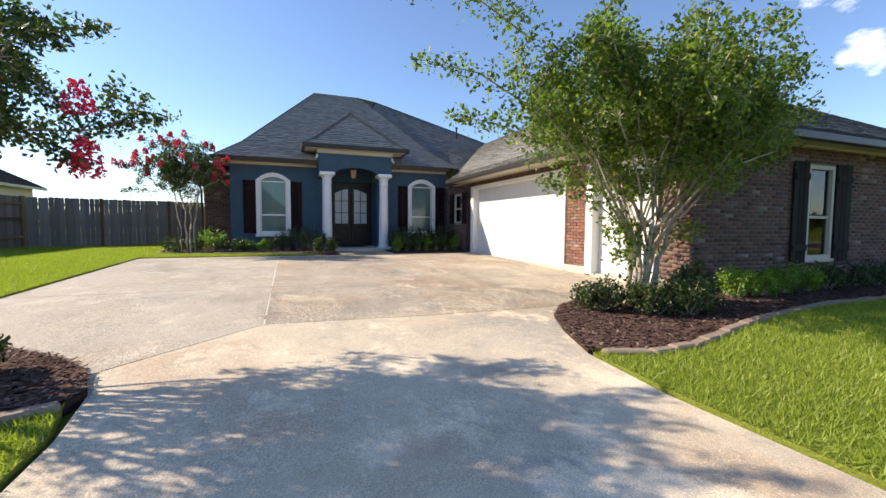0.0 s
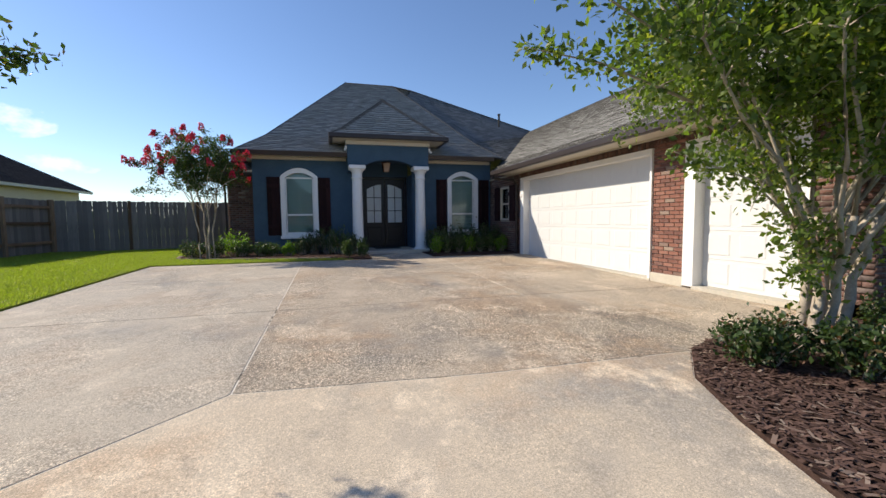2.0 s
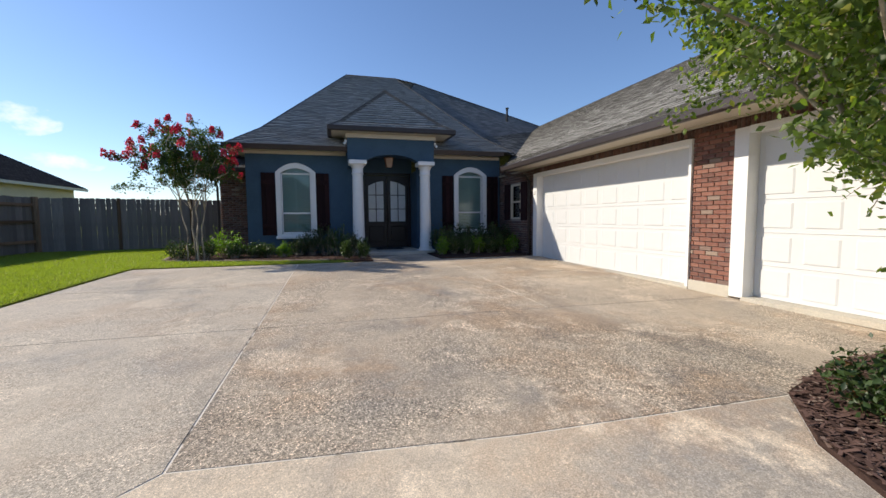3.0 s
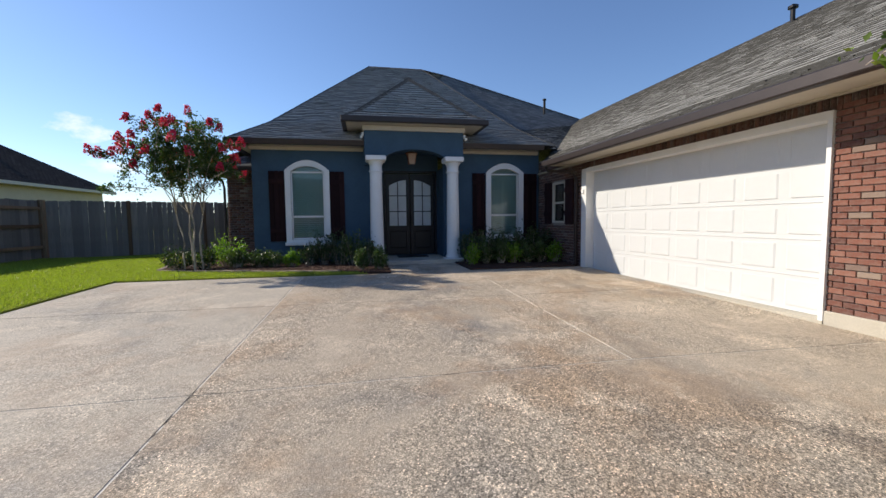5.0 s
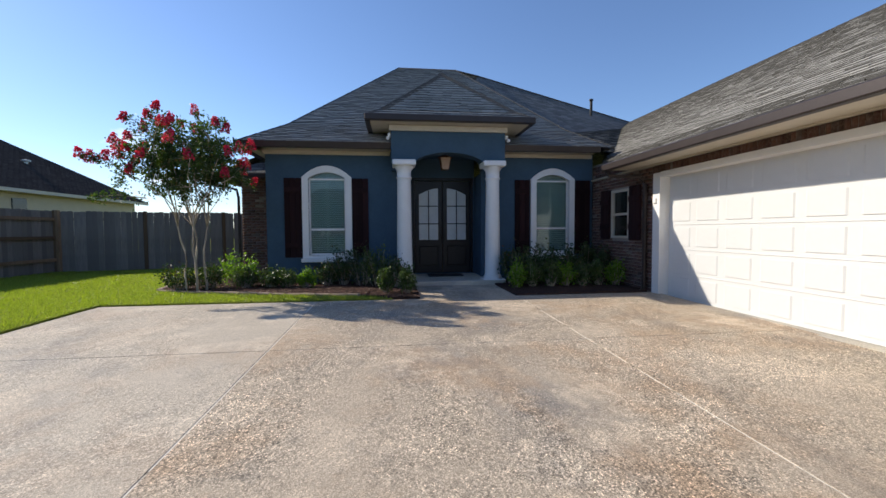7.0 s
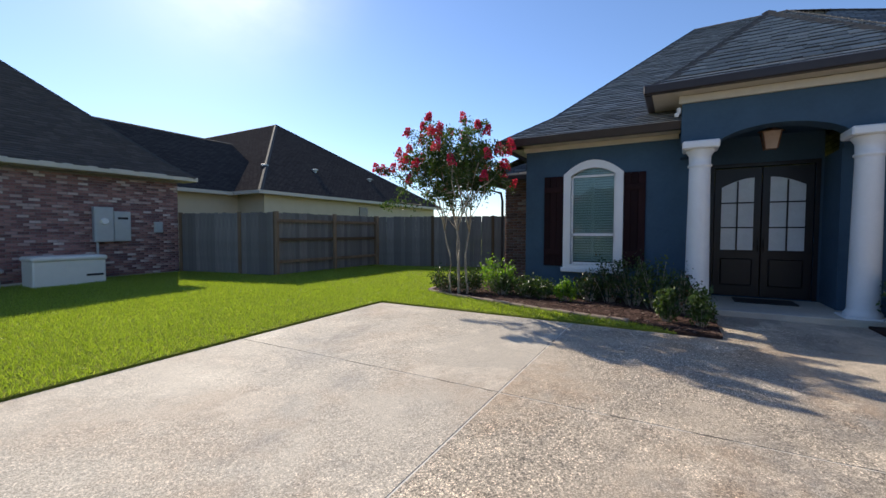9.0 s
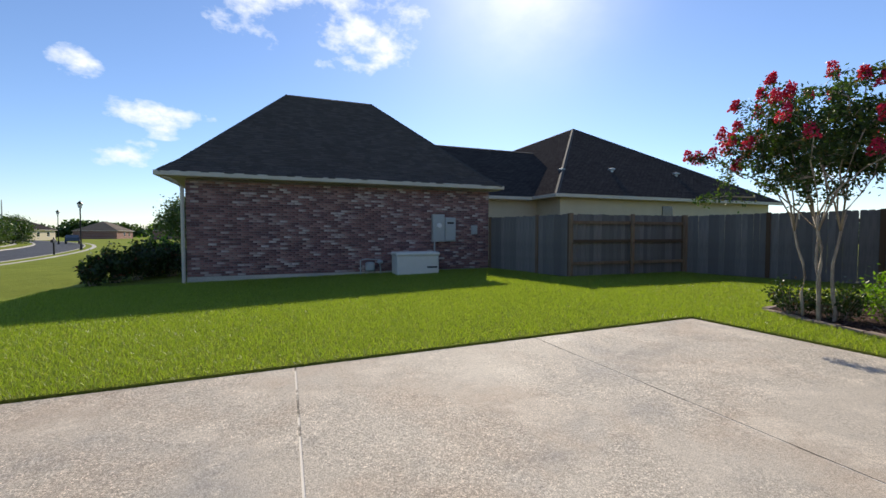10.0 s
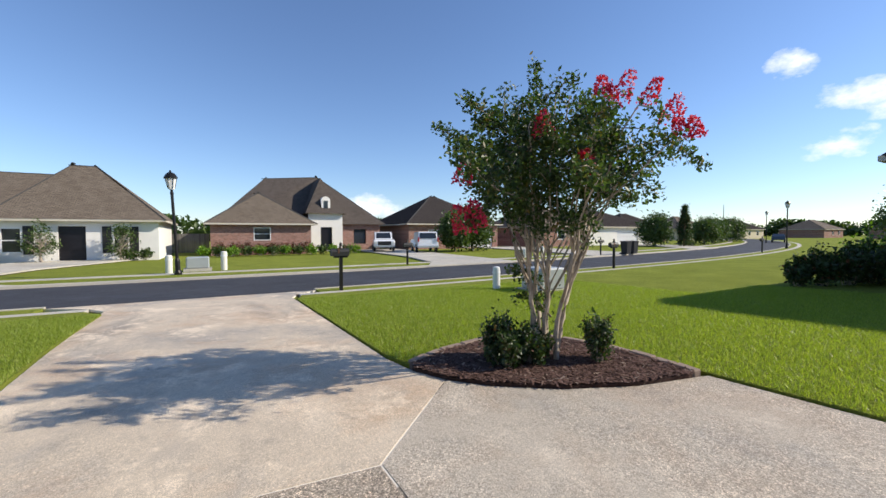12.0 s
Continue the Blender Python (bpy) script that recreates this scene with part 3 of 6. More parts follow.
def bricks_joined(rows, axis, at, out, mat, parent, H=0.057, D=0.014, name="brickwork"):
    """The bricks of a face as one mesh: boxes of five sides, proud of the mortar. out: +1 or -1 along the other axis."""
    r = np.array(rows)
    n = len(r)
    s0, s1, z, j = r.T
    back = np.full(n, at)
    front = at + out * (D + j)
    c = 0.004
    v = np.zeros((n, 8, 3))
    U, O = (0, 1) if axis == "x" else (1, 0)
    for i, (u, zz) in enumerate(((s0, z), (s1, z), (s1, z + H), (s0, z + H))):
        v[:, i, U], v[:, i, O], v[:, i, 2] = u, back, zz
    for i, (u, zz) in enumerate(((s0 + c, z + c), (s1 - c, z + c), (s1 - c, z + H - c), (s0 + c, z + H - c))):
        v[:, i + 4, U], v[:, i + 4, O], v[:, i + 4, 2] = u, front, zz
    q = np.array([[4, 5, 6, 7], [0, 1, 5, 4], [1, 2, 6, 5], [2, 3, 7, 6], [3, 0, 4, 7]])
    if (out < 0) != (axis == "x"):
        q = q[:, ::-1]
    f = (np.arange(n)[:, None, None] * 8 + q[None]).reshape(-1, 4)
    ob = arrays(name, v.reshape(-1, 3), f, mat, parent)
    ob["kind"] = "stuff"
    return ob


# ---- ground, driveway, street ----
def kerb_y(x):
    """The near kerb of the street, which bends away to the west."""
    return -4.7 - 0.0025 * min(0, x - 5) ** 2


DRIVE = [(-3.13, 13.15), (-3.13, 5.25), (-2.9, 5.2), (-2.3, 5.08), (-1.65, 4.78), (-1.15, 4.38), (-0.87, 4.0), (-0.72, 3.6), (-0.64, 3.0), (-0.64, -3.3), (-0.85, -3.9), (-1.5, -4.55),
         (4.3, -4.55), (3.4, -3.9), (3.05, -3.3), (2.95, 0.5), (2.85, 2.4), (2.92, 3.25), (3.16, 3.9), (3.45, 4.48), (3.92, 4.95), (4.7, 5.22), (6.42, 5.35), (6.42, 13.25), (3.72, 13.25), (3.72, 15.0), (1.98, 15.0), (1.98, 13.15)]
BED_L = [(-2.9, 5.2), (-2.3, 5.08), (-1.65, 4.78), (-1.15, 4.38), (-0.87, 4.0), (-0.72, 3.6), (-0.78, 3.42), (-1.3, 3.15), (-2.0, 3.0), (-2.6, 3.1), (-2.95, 3.5), (-3.1, 4.1), (-3.1, 4.7), (-3.0, 5.18)]
BED_R = [(2.92, 3.25), (3.16, 3.9), (3.45, 4.48), (3.92, 4.95), (4.7, 5.22), (6.37, 5.35), (6.37, 5.03), (15.5, 5.03), (15.5, 3.9), (9.0, 3.87), (7.4, 3.85), (6.3, 3.7), (5.4, 3.5), (4.88, 3.37), (4.39, 3.21), (3.9, 3.08), (3.4, 3.06)]
BED_F = [(-3.05, 14.75), (-2.2, 14.35), (-1.0, 14.0), (0.93, 13.52), (1.5, 13.2), (1.98, 13.15), (1.98, 15.2), (1.98, 15.65), (-1.28, 15.65), (-1.28, 16.9), (-2.9, 16.9), (-3.3, 15.8)]
BED_G = [(3.72, 13.25), (6.3, 13.3), (6.37, 15.65), (4.0, 15.65), (3.72, 15.2)]
HOUSES_PLAN = [[(-1.28, 15.65), (6.37, 15.65), (6.37, 5.03), (16.5, 5.03), (16.5, 27), (-1.28, 27)], [(-12, 4.95), (-12, 14.3), (-30, 14.3), (-30, 4.95)]]

# one wide sheet of ground out to the horizon, following the fall of the plot
gxs = [-1500, -300, -90, -40, -20, -8, 0, 8, 20, 40, 90, 300, 1500]
gys = [-1500, -300, -90, -40, -20, -7.17, 12.83, 20, 40, 90, 300, 1500]
gbm = bmesh.new()
gv = [[gbm.verts.new((x, y, gz(y) - 0.06)) for x in gxs] for y in gys]
for i in range(len(gys) - 1):
    for j in range(len(gxs) - 1):
        gbm.faces.new((gv[i][j], gv[i][j + 1], gv[i + 1][j + 1], gv[i + 1][j]))
structure("ground", gbm, LAWN, "green lawn ground reaching to the horizon", "ground")

# lawns stand a little above the paving
LAWNS = {
    "lawn_west": [(-3.16, 13.18), (-3.16, 5.28), (-3.14, 4.7), (-3.14, 4.08), (-2.99, 3.46), (-2.62, 3.05), (-2.0, 2.95), (-1.3, 3.1), (-0.76, 3.38), (-0.67, 3.0), (-0.67, -2.72), (-60, -2.72), (-60, 30), (-3.3, 30), (-3.0, 17), (-3.35, 15.8), (-3.1, 14.72), (-2.2, 14.31), (-1.0, 13.96), (0.93, 13.48), (1.5, 13.18)],
    "lawn_east": [(2.98, -2.72), (2.98, 0.5), (2.88, 2.4), (2.93, 3.2), (3.4, 3.0), (3.9, 3.03), (4.39, 3.15), (4.88, 3.32), (5.4, 3.45), (6.3, 3.65), (7.4, 3.8), (9.0, 3.82), (15.5, 3.85), (40, 3.85), (40, -2.72)],
}
for key, outline in LAWNS.items():
    structure(key, sheet(outline, 0.018, 0.06), LAWN, "mown bright green lawn beside the driveway", "lawn")

# driveway: a bed of filler with cast slabs on it, joints left open between them
structure("driveway", sheet(DRIVE, -0.0035, 0.05), JOINT, "pale concrete driveway with stains and joints", "driveway")
drive_ob = bpy.data.objects["driveway"]
SLABS = [
    [(-3.13, 7.6), (-3.13, 5.25), (-2.9, 5.2), (-2.3, 5.08), (-1.65, 4.78), (-1.15, 4.38), (-0.87, 4.0), (0.235, 5.12), (0.235, 7.6)],
    [(-3.13, 10.41), (-3.13, 7.6), (0.235, 7.6), (0.235, 10.41)],
    [(-3.13, 13.15), (-3.13, 10.41), (0.235, 10.41), (0.235, 13.15)],
    [(0.235, 7.6), (0.235, 5.12), (2.0, 4.98), (3.92, 4.95), (4.7, 5.22), (6.42, 5.35), (6.42, 7.5), (3.64, 7.6)],
    [(0.235, 10.41), (0.235, 7.6), (3.64, 7.6), (3.68, 10.41)],
    [(3.68, 10.41), (3.64, 7.6), (6.42, 7.5), (6.42, 10.41)],
    [(0.235, 13.15), (0.235, 10.41), (3.68, 10.41), (3.72, 13.15)],
    [(3.72, 13.25), (3.72, 13.15), (3.68, 10.41), (6.42, 10.41), (6.42, 13.25)],
    [(1.98, 15.0), (1.98, 13.15), (3.72, 13.15), (3.72, 15.0)],
    [(-0.87, 4.0), (-0.72, 3.6), (-0.64, 3.0), (-0.64, -3.3), (-0.85, -3.9), (-1.5, -4.55), (4.3, -4.55), (3.4, -3.9), (3.05, -3.3), (2.95, 0.5), (2.85, 2.4), (2.92, 3.25), (3.16, 3.9), (3.45, 4.48), (3.92, 4.95), (2.0, 4.98), (0.235, 5.12)],
]
for k, outline in enumerate(SLABS):
    part("slab", sheet(outline, 0.0, 0.05, gap=0.0085), APRON if k == 9 else CONCRETE_W if k < 3 else CONCRETE, drive_ob)


def ribbon(x0, x1, off0, off1, top, depth=0.12, n=40, skip=None):
    """A strip along the street between two offsets from the near kerb."""
    xs = list(np.linspace(x0, x1, n))
    return sheet([(x, kerb_y(x) + off0) for x in xs] + [(x, kerb_y(x) + off1) for x in reversed(xs)], top, depth)


structure("road", ribbon(-190, 90, -5.75, 0.0, -0.03, 0.06, 70), ASPHALT, "dark asphalt street that bends away", "road")
for key, a, b, o0, o1, up in (("kerb_near_west", -190, -1.5, 0.0, 0.14, 0.03), ("kerb_near_east", 4.3, 90, 0.0, 0.14, 0.03), ("kerb_far", -190, 90, -6.05, -5.75, 0.06),
                          ("pavement_near_west", -190, -0.9, 0.85, 1.3, 0.006), ("pavement_near_east", 3.4, 90, 0.85, 1.3, 0.006), ("pavement_far", -190, 90, -8.75, -8.1, 0.03)):
    structure(key, ribbon(a, b, o0, o1, up), PALE_CONCRETE, "pale concrete kerb along the street" if "kerb" in key else "pale concrete pavement along the street", "kerb" if "kerb" in key else "pavement")
for key, outline in (("bed_west", BED_L), ("bed_east", BED_R), ("bed_front", BED_F), ("bed_garage", BED_G)):
    structure(key, sheet(outline, 0.03, 0.08), MULCH, "planting bed of dark bark mulch", "flower bed")

for key, a, b, o0, o1 in (("verge_west", -190, -1.5, 0.14, 0.85), ("verge_east", 4.3, 90, 0.14, 0.85), ("verge_far", -190, 90, -8.1, -6.05)):
    structure(key, ribbon(a, b, o0, o1, 0.01, 0.08), LAWN, "grass verge beside the street", "verge")
structure("lawn_strip_west", sheet([(x, kerb_y(x) + 1.3) for x in np.linspace(-60, -0.9, 24)] + [(-0.67, -2.72), (-60, -2.72)], 0.016, 0.06), LAWN, "mown lawn beside the pavement", "lawn")
structure("lawn_strip_east", sheet([(3.4, -3.4), (40, -3.4), (40, -2.72), (3.0, -2.72)], 0.016, 0.06), LAWN, "mown lawn beside the pavement", "lawn")


# ---- the blue house ----
house = thing("house", "navy stucco and brick house under a grey shingle roof", "house")
ZB = 0.06


def arch_outline(x0, x1, z0, spring, apex, y, n=10):
    pts = [(x0, y, z0), (x1, y, z0)]
    for i in range(n + 1):
        t = i / n
        x = x1 + (x0 - x1) * t
        u = 2 * t - 1
        pts.append((x, y, spring + (apex - spring) * (1 - u * u)))
    return pts


def ring(outer, inner, depth_vec):
    """A solid frame between two outlines of equal length."""
    bm = bmesh.new()
    o, i = [bm.verts.new(p) for p in outer], [bm.verts.new(p) for p in inner]
    n = len(o)
    fs = [bm.faces.new((o[k], o[(k + 1) % n], i[(k + 1) % n], i[k])) for k in range(n)]
    r = bmesh.ops.extrude_face_region(bm, geom=fs)
    bmesh.ops.translate(bm, verts=[v for v in r["geom"] if isinstance(v, bmesh.types.BMVert)], vec=depth_vec)
    bmesh.ops.recalc_face_normals(bm, faces=bm.faces)
    return bm


def arched_window(cx, wall_y0, w=1.09, z0=0.60, spring=2.46, apex=2.72):
    x0, x1, c = cx - w / 2, cx + w / 2, 0.135
    yf = wall_y0 - 0.07
    win = part("window", ring(arch_outline(x0, x1, z0, spring, apex, yf), arch_outline(x0 + c, x1 - c, z0 + 0.10, spring - 0.03, apex - 0.15, yf), (0, 0.10, 0)), WHITE, house, "arched white window surround")
    part("window_sill", boxed(x0 - 0.03, x1 + 0.03, yf - 0.05, yf + 0.02, z0 - 0.05, z0 + 0.035, bevel=0.01), WHITE, win)
    a, b, zl, zt = x0 + c, x1 - c, z0 + 0.10, apex - 0.13
    f = bmesh.new()
    yy = wall_y0 + 0.02
    for p in ((a, a + 0.035, zl, zt), (b - 0.035, b, zl, zt), (a, b, zl, zl + 0.045), (a, b, 1.26, 1.31), (a, b, spring - 0.06, spring - 0.02)):
        box(f, p[0], p[1], yy, yy + 0.045, p[2], p[3])
    part("sash_frame", f, WHITE, win)
    up = part("pane", boxed(a + 0.03, b - 0.03, yy + 0.02, yy + 0.026, 1.30, zt), GLASS, win)
    lo = part("pane", boxed(a + 0.03, b - 0.03, yy + 0.03, yy + 0.036, zl + 0.04, 1.27), GLASS, win)
    up.visible_shadow = lo.visible_shadow = False
    bl = bmesh.new()
    z = zl + 0.06
    while z < zt:
        box(bl, a, b, yy + 0.07, yy + 0.085, z, z + 0.043)
        z += 0.05
    box(bl, a + (b - a) * 0.45, a + (b - a) * 0.52, yy + 0.06, yy + 0.07, zl + 0.06, zt)
    part("blind", bl, BLIND, win, "lowered pale slatted blind")
    # dark sheet in place of the room's shade; no room is built
    part("room_behind", boxed(a - 0.1, b + 0.1, yy + 0.26, yy + 0.28, zl - 0.1, zt + 0.1), ROOM_SHADE, win)
    return win


def shutter(x0, x1, y, z0, z1, mat, label, turn=None):
    """A board-and-batten shutter on a backing frame: three boards and two battens. turn: moves it to another wall."""
    w = (x1 - x0) / 3

    def put(bm):
        if turn is not None:
            bmesh.ops.transform(bm, matrix=turn, verts=bm.verts[:])
            bmesh.ops.reverse_faces(bm, faces=bm.faces[:])
        return bm
    ob = part("shutter", put(boxed(x0 + 0.02, x1 - 0.02, y - 0.014, y, z0 + 0.02, z1 - 0.02)), mat, house, label)
    for i in range(3):
        part("board", put(boxed(x0 + i * w + 0.004, x0 + (i + 1) * w - 0.004, y - 0.038, y - 0.015, z0, z1, bevel=0.004)), mat, ob)
    for zz in (z0 + 0.22, z1 - 0.32):
        part("batten", put(boxed(x0 + 0.01, x1 - 0.01, y - 0.062, y - 0.039, zz, zz + 0.11, bevel=0.004)), mat, ob)
    return ob


# front walls of stucco with their openings
WIN_L, WIN_R = 0.05, 5.345
for x0, x1, cx in ((-1.28, 1.9, WIN_L), (3.62, 6.37, WIN_R)):
    part("front_wall", wall_x(bmesh.new(), x0, x1, 15.65, 15.87, ZB, 3.2, [(cx - 0.41, cx + 0.41, 0.70, 2.58)]), STUCCO, house, "navy blue stucco wall")
part("west_wall", wall_y(bmesh.new(), 15.87, 26.5, -1.28, -1.06, ZB, 3.2), STUCCO, house, "navy blue stucco wall")
for cx in (WIN_L, WIN_R):
    arched_window(cx, 15.65)
for x0, x1 in ((-0.89, -0.51), (0.60, 0.97), (4.41, 4.78), (5.91, 6.30)):
    shutter(x0, x1, 15.648, 0.66, 2.44, SHUTTER, "dark red-brown board shutter")
# cream band and gutters under the eaves
for x0, x1 in ((-1.32, 1.47), (4.03, 6.33)):
    part("frieze", boxed(x0, x1, 15.60, 15.648, 2.965, 3.052, bevel=0.008), CREAM, house, "cream painted frieze board")
for x0, x1 in ((-1.62, 1.49), (4.03, 6.3)):
    part("soffit", boxed(x0, x1, 15.22, 15.65, 3.055, 3.075), CREAM, house)
    g = extruded([(x0, 15.10, 3.16), (x0, 15.13, 3.03), (x0, 15.24, 3.03), (x0, 15.24, 3.16)], (x1 - x0, 0, 0))
    part("gutter", g, GUTTER, house, "dark bronze eaves gutter")
part("gutter", boxed(-1.75, -1.62, 15.10, 26.6, 3.03, 3.16), GUTTER, house)
part("soffit", boxed(-1.65, -1.28, 15.22, 26.6, 3.055, 3.075), CREAM, house)

# main roofs
R0 = (-1.68, 6.62, 15.16, 28.4, 3.15)
R0_POLYS = hip_polys(*R0, (1.8, 21.9, 7.38), (3.94, 21.9, 7.38), 0.2, 0.16)
part_roof = roof_faces(hip_polys(*R0, (1.8, 21.9, 7.38), (3.94, 21.9, 7.38), 0.2, 0.16), ROOF, house, label="grey shingle hip roof")
shingles(R0_POLYS, SHINGLE, house, 1, faces_to=lambda n: n.y < 0.3)
for (px, py), top in (((R0[0], R0[2]), (1.8, 21.9, 7.38)), ((R0[1], R0[2]), (3.94, 21.9, 7.38))):
    e = Vector((px, py, R0[4]))
    m = e.lerp(Vector(top), 0.2) - Vector((0, 0, 0.16))
    cap_line(e, m, house)
    cap_line(m, top, house)
cap_line((1.8, 21.9, 7.38), (3.94, 21.9, 7.38), house)
# second range behind, falling to the garage wing
roof_faces([((2.0, 15.9, 3.2), (14.0, 15.9, 3.2), (12.2, 22.6, 5.62), (5.0, 22.6, 7.46)), ((14.0, 29.0, 3.2), (2.0, 29.0, 3.2), (5.0, 22.6, 7.46), (12.2, 22.6, 5.62)), ((2.0, 29.0, 3.2), (2.0, 15.9, 3.2), (5.0, 22.6, 7.46))], ROOF, house)
shingles([((2.0, 15.9, 3.2), (14.0, 15.9, 3.2), (12.2, 22.6, 5.62), (5.0, 22.6, 7.46))], SHINGLE, house, 4)
cap_line((5.0, 22.6, 7.46), (12.2, 22.6, 5.62), house)
cap_line((3.94, 21.9, 7.38), (5.0, 22.6, 7.46), house)
roof_faces([((3.94, 21.93, 6.0), (5.0, 22.58, 6.0), (5.0, 22.58, 7.45), (3.94, 21.93, 7.37))], ROOF, house)
# vent pipe on the far slope
part("vent_pipe", lathe([(0.05, 0), (0.05, 0.55), (0.075, 0.56), (0.075, 0.62), (0.05, 0.63)], 10, (9.0, 21.0, 5.55)), BRONZE, house)
# porch: arch wall, columns, roof
ARCH = [(1.50, 15.07, 2.77), (1.98, 15.07, 2.77)]
for i in range(17):
    t = i / 16
    u = 2 * t - 1
    ARCH.append((1.98 + 1.58 * t, 15.07, 2.60 + 0.36 * math.sqrt(max(0, 1 - u * u * 0.86))))
ARCH += [(3.56, 15.07, 2.77), (4.02, 15.07, 2.77), (4.02, 15.07, 3.55), (1.50, 15.07, 3.55)]
ARCH = [p for k, p in enumerate(ARCH) if not (k in (1, 19))]
part("porch_arch", extruded(ARCH, (0, 0.33, 0)), STUCCO, house, "navy blue stucco arch over the porch")
for x0, x1, y0, y1, z0, z1 in ((1.50, 1.72, 15.4, 16.5, 2.6, 3.5), (3.80, 4.02, 15.4, 16.5, 2.6, 3.5), (1.70, 1.92, 15.66, 16.62, ZB, 2.598), (3.60, 3.82, 15.66, 16.62, ZB, 2.598)):
    part("porch_side_wall", boxed(x0, x1, y0, y1, z0, z1), STUCCO, house, "navy blue stucco wall of the porch")
part("porch_back_wall", wall_x(bmesh.new(), 1.92, 3.60, 16.5, 16.62, ZB, 3.2, [(2.06, 3.50, 0.16, 2.52)]), STUCCO, house, "navy blue stucco wall of the porch recess")
part("porch_ceiling", boxed(1.72, 3.80, 15.4, 16.5, 3.05, 3.09), STUCCO, house)
part("porch_slab", boxed(1.55, 3.97, 14.82, 16.62, 0.0, 0.15, bevel=0.012), PALE_CONCRETE, house, "concrete porch step")
for cx in (1.77, 3.745):
    col = part("column", lathe([(0.205, 0.10), (0.205, 0.16), (0.185, 0.19), (0.172, 0.22), (0.165, 0.9), (0.148, 2.30), (0.150, 2.32), (0.170, 2.335), (0.170, 2.36), (0.15, 2.375), (0.155, 2.5), (0.20, 2.57), (0.21, 2.60)], 28, (cx, 15.12, 0.05)), WHITE, house, "round white porch column", smooth=True)
    part("capital", boxed(cx - 0.25, cx + 0.25, 14.87, 15.37, 2.645, 2.768, bevel=0.02), WHITE, col)
    part("plinth", boxed(cx - 0.24, cx + 0.24, 14.88, 15.36, 0.10, 0.17, bevel=0.01), WHITE, col)
PR = (1.03, 4.53, 14.75, 18.25, 3.66)
PA = (2.78, 16.5, 5.18)
roof_faces(hip_polys(1.03, 4.53, 14.75, 22.0, 3.66, PA, (2.78, 20.2, 5.18), 0.15, 0.06), ROOF, house, label="grey shingle porch roof")
shingles(hip_polys(1.03, 4.53, 14.75, 22.0, 3.66, PA, (2.78, 20.2, 5.18), 0.15, 0.06), SHINGLE, house, 2, faces_to=lambda n: n.y < 0.3)
for px in (1.03, 4.53):
    e = Vector((px, 14.75, 3.66))
    m = e.lerp(Vector(PA), 0.15) - Vector((0, 0, 0.06))
    cap_line(e, m, house)
    cap_line(m, PA, house)
part("porch_frieze", boxed(1.46, 4.06, 15.01, 15.067, 3.40, 3.52, bevel=0.008), CREAM, house, "cream painted frieze board")
for x0 in (1.455, 4.015):
    part("porch_frieze", boxed(x0, x0 + 0.05, 15.07, 16.0, 3.40, 3.52), CREAM, house)
part("porch_soffit", boxed(1.08, 4.48, 14.80, 16.6, 3.53, 3.55), CREAM, house)
pg = bmesh.new()
box(pg, 0.96, 4.60, 14.68, 14.80, 3.53, 3.67, bevel=0.015)
box(pg, 0.96, 1.08, 14.80, 16.3, 3.53, 3.67, bevel=0.015)
box(pg, 4.48, 4.60, 14.80, 16.3, 3.53, 3.67, bevel=0.015)
part("porch_gutter", pg, GUTTER, house, "dark bronze porch gutter")
# double door with arched obscure panes
for x0, x1, hx in ((2.07, 2.775, 2.74), (2.785, 3.49, 2.82)):
    leaf = part("door", boxed(x0, x1, 16.52, 16.57, 0.17, 2.50, bevel=0.006), DARKDOOR, house, "dark panelled front door leaf")
    a, b = x0 + 0.11, x1 - 0.11
    z_out, z_in = (2.16, 2.32) if x0 < 2.5 else (2.32, 2.16)
    pane = bmesh.new()
    top = [(a + (b - a) * k / 8, 16.512, z_out + (z_in - z_out) * math.sin(math.pi / 2 * (k / 8 if x0 < 2.5 else 1)) if x0 < 2.5 else z_in + (z_out - z_in) * math.cos(math.pi / 2 * k / 8)) for k in range(9)]
    vs = [pane.verts.new((b, 16.512, 1.0)), pane.verts.new((a, 16.512, 1.0))] + [pane.verts.new(p) for p in top]
    pane.faces.new(vs)
    pn = part("door_pane", pane, FROST, leaf, "obscure glass lights in a grid")
    mb = bmesh.new()
    for k in (1,):
        xx = a + (b - a) * 0.5
        box(mb, xx - 0.012, xx + 0.012, 16.495, 16.515, 1.0, 2.26)
    for zz in (1.0, 1.42, 1.87):
        box(mb, a, b, 16.495, 16.515, zz - 0.012, zz + 0.012)
    part("glazing_bar", mb, DARKDOOR, leaf)
    part("door_panel", boxed(a, b, 16.50, 16.53, 0.36, 0.86, bevel=0.02), DARKDOOR, leaf)
    part("door_handle", tube(bmesh.new(), [(hx, 16.47, 1.0), (hx, 16.46, 1.1), (hx, 16.47, 1.22)], [0.012] * 3), BRONZE, leaf)
part("door_frame", wall_x(bmesh.new(), 2.0, 3.56, 16.48, 16.5, 0.16, 2.58, [(2.06, 3.50, 0.16, 2.52)]), DARKDOOR, house)
tagged(part("doormat", boxed(2.35, 3.2, 15.75, 16.25, 0.152, 0.172, bevel=0.006), BLACK), "dark rectangular doormat on the porch step", "doormat")
lan = thing("porch_lantern", "aged copper hanging lantern under the porch arch", "lantern", (2.74, 15.62, 2.66))
def taper(x, low, z0, z1):
    """A four-sided body, narrower at its foot."""
    bm = boxed(-x, x, -x, x, z0, z1)
    for v in bm.verts:
        if v.co.z < (z0 + z1) / 2:
            v.co.x *= low
            v.co.y *= low
    return bm


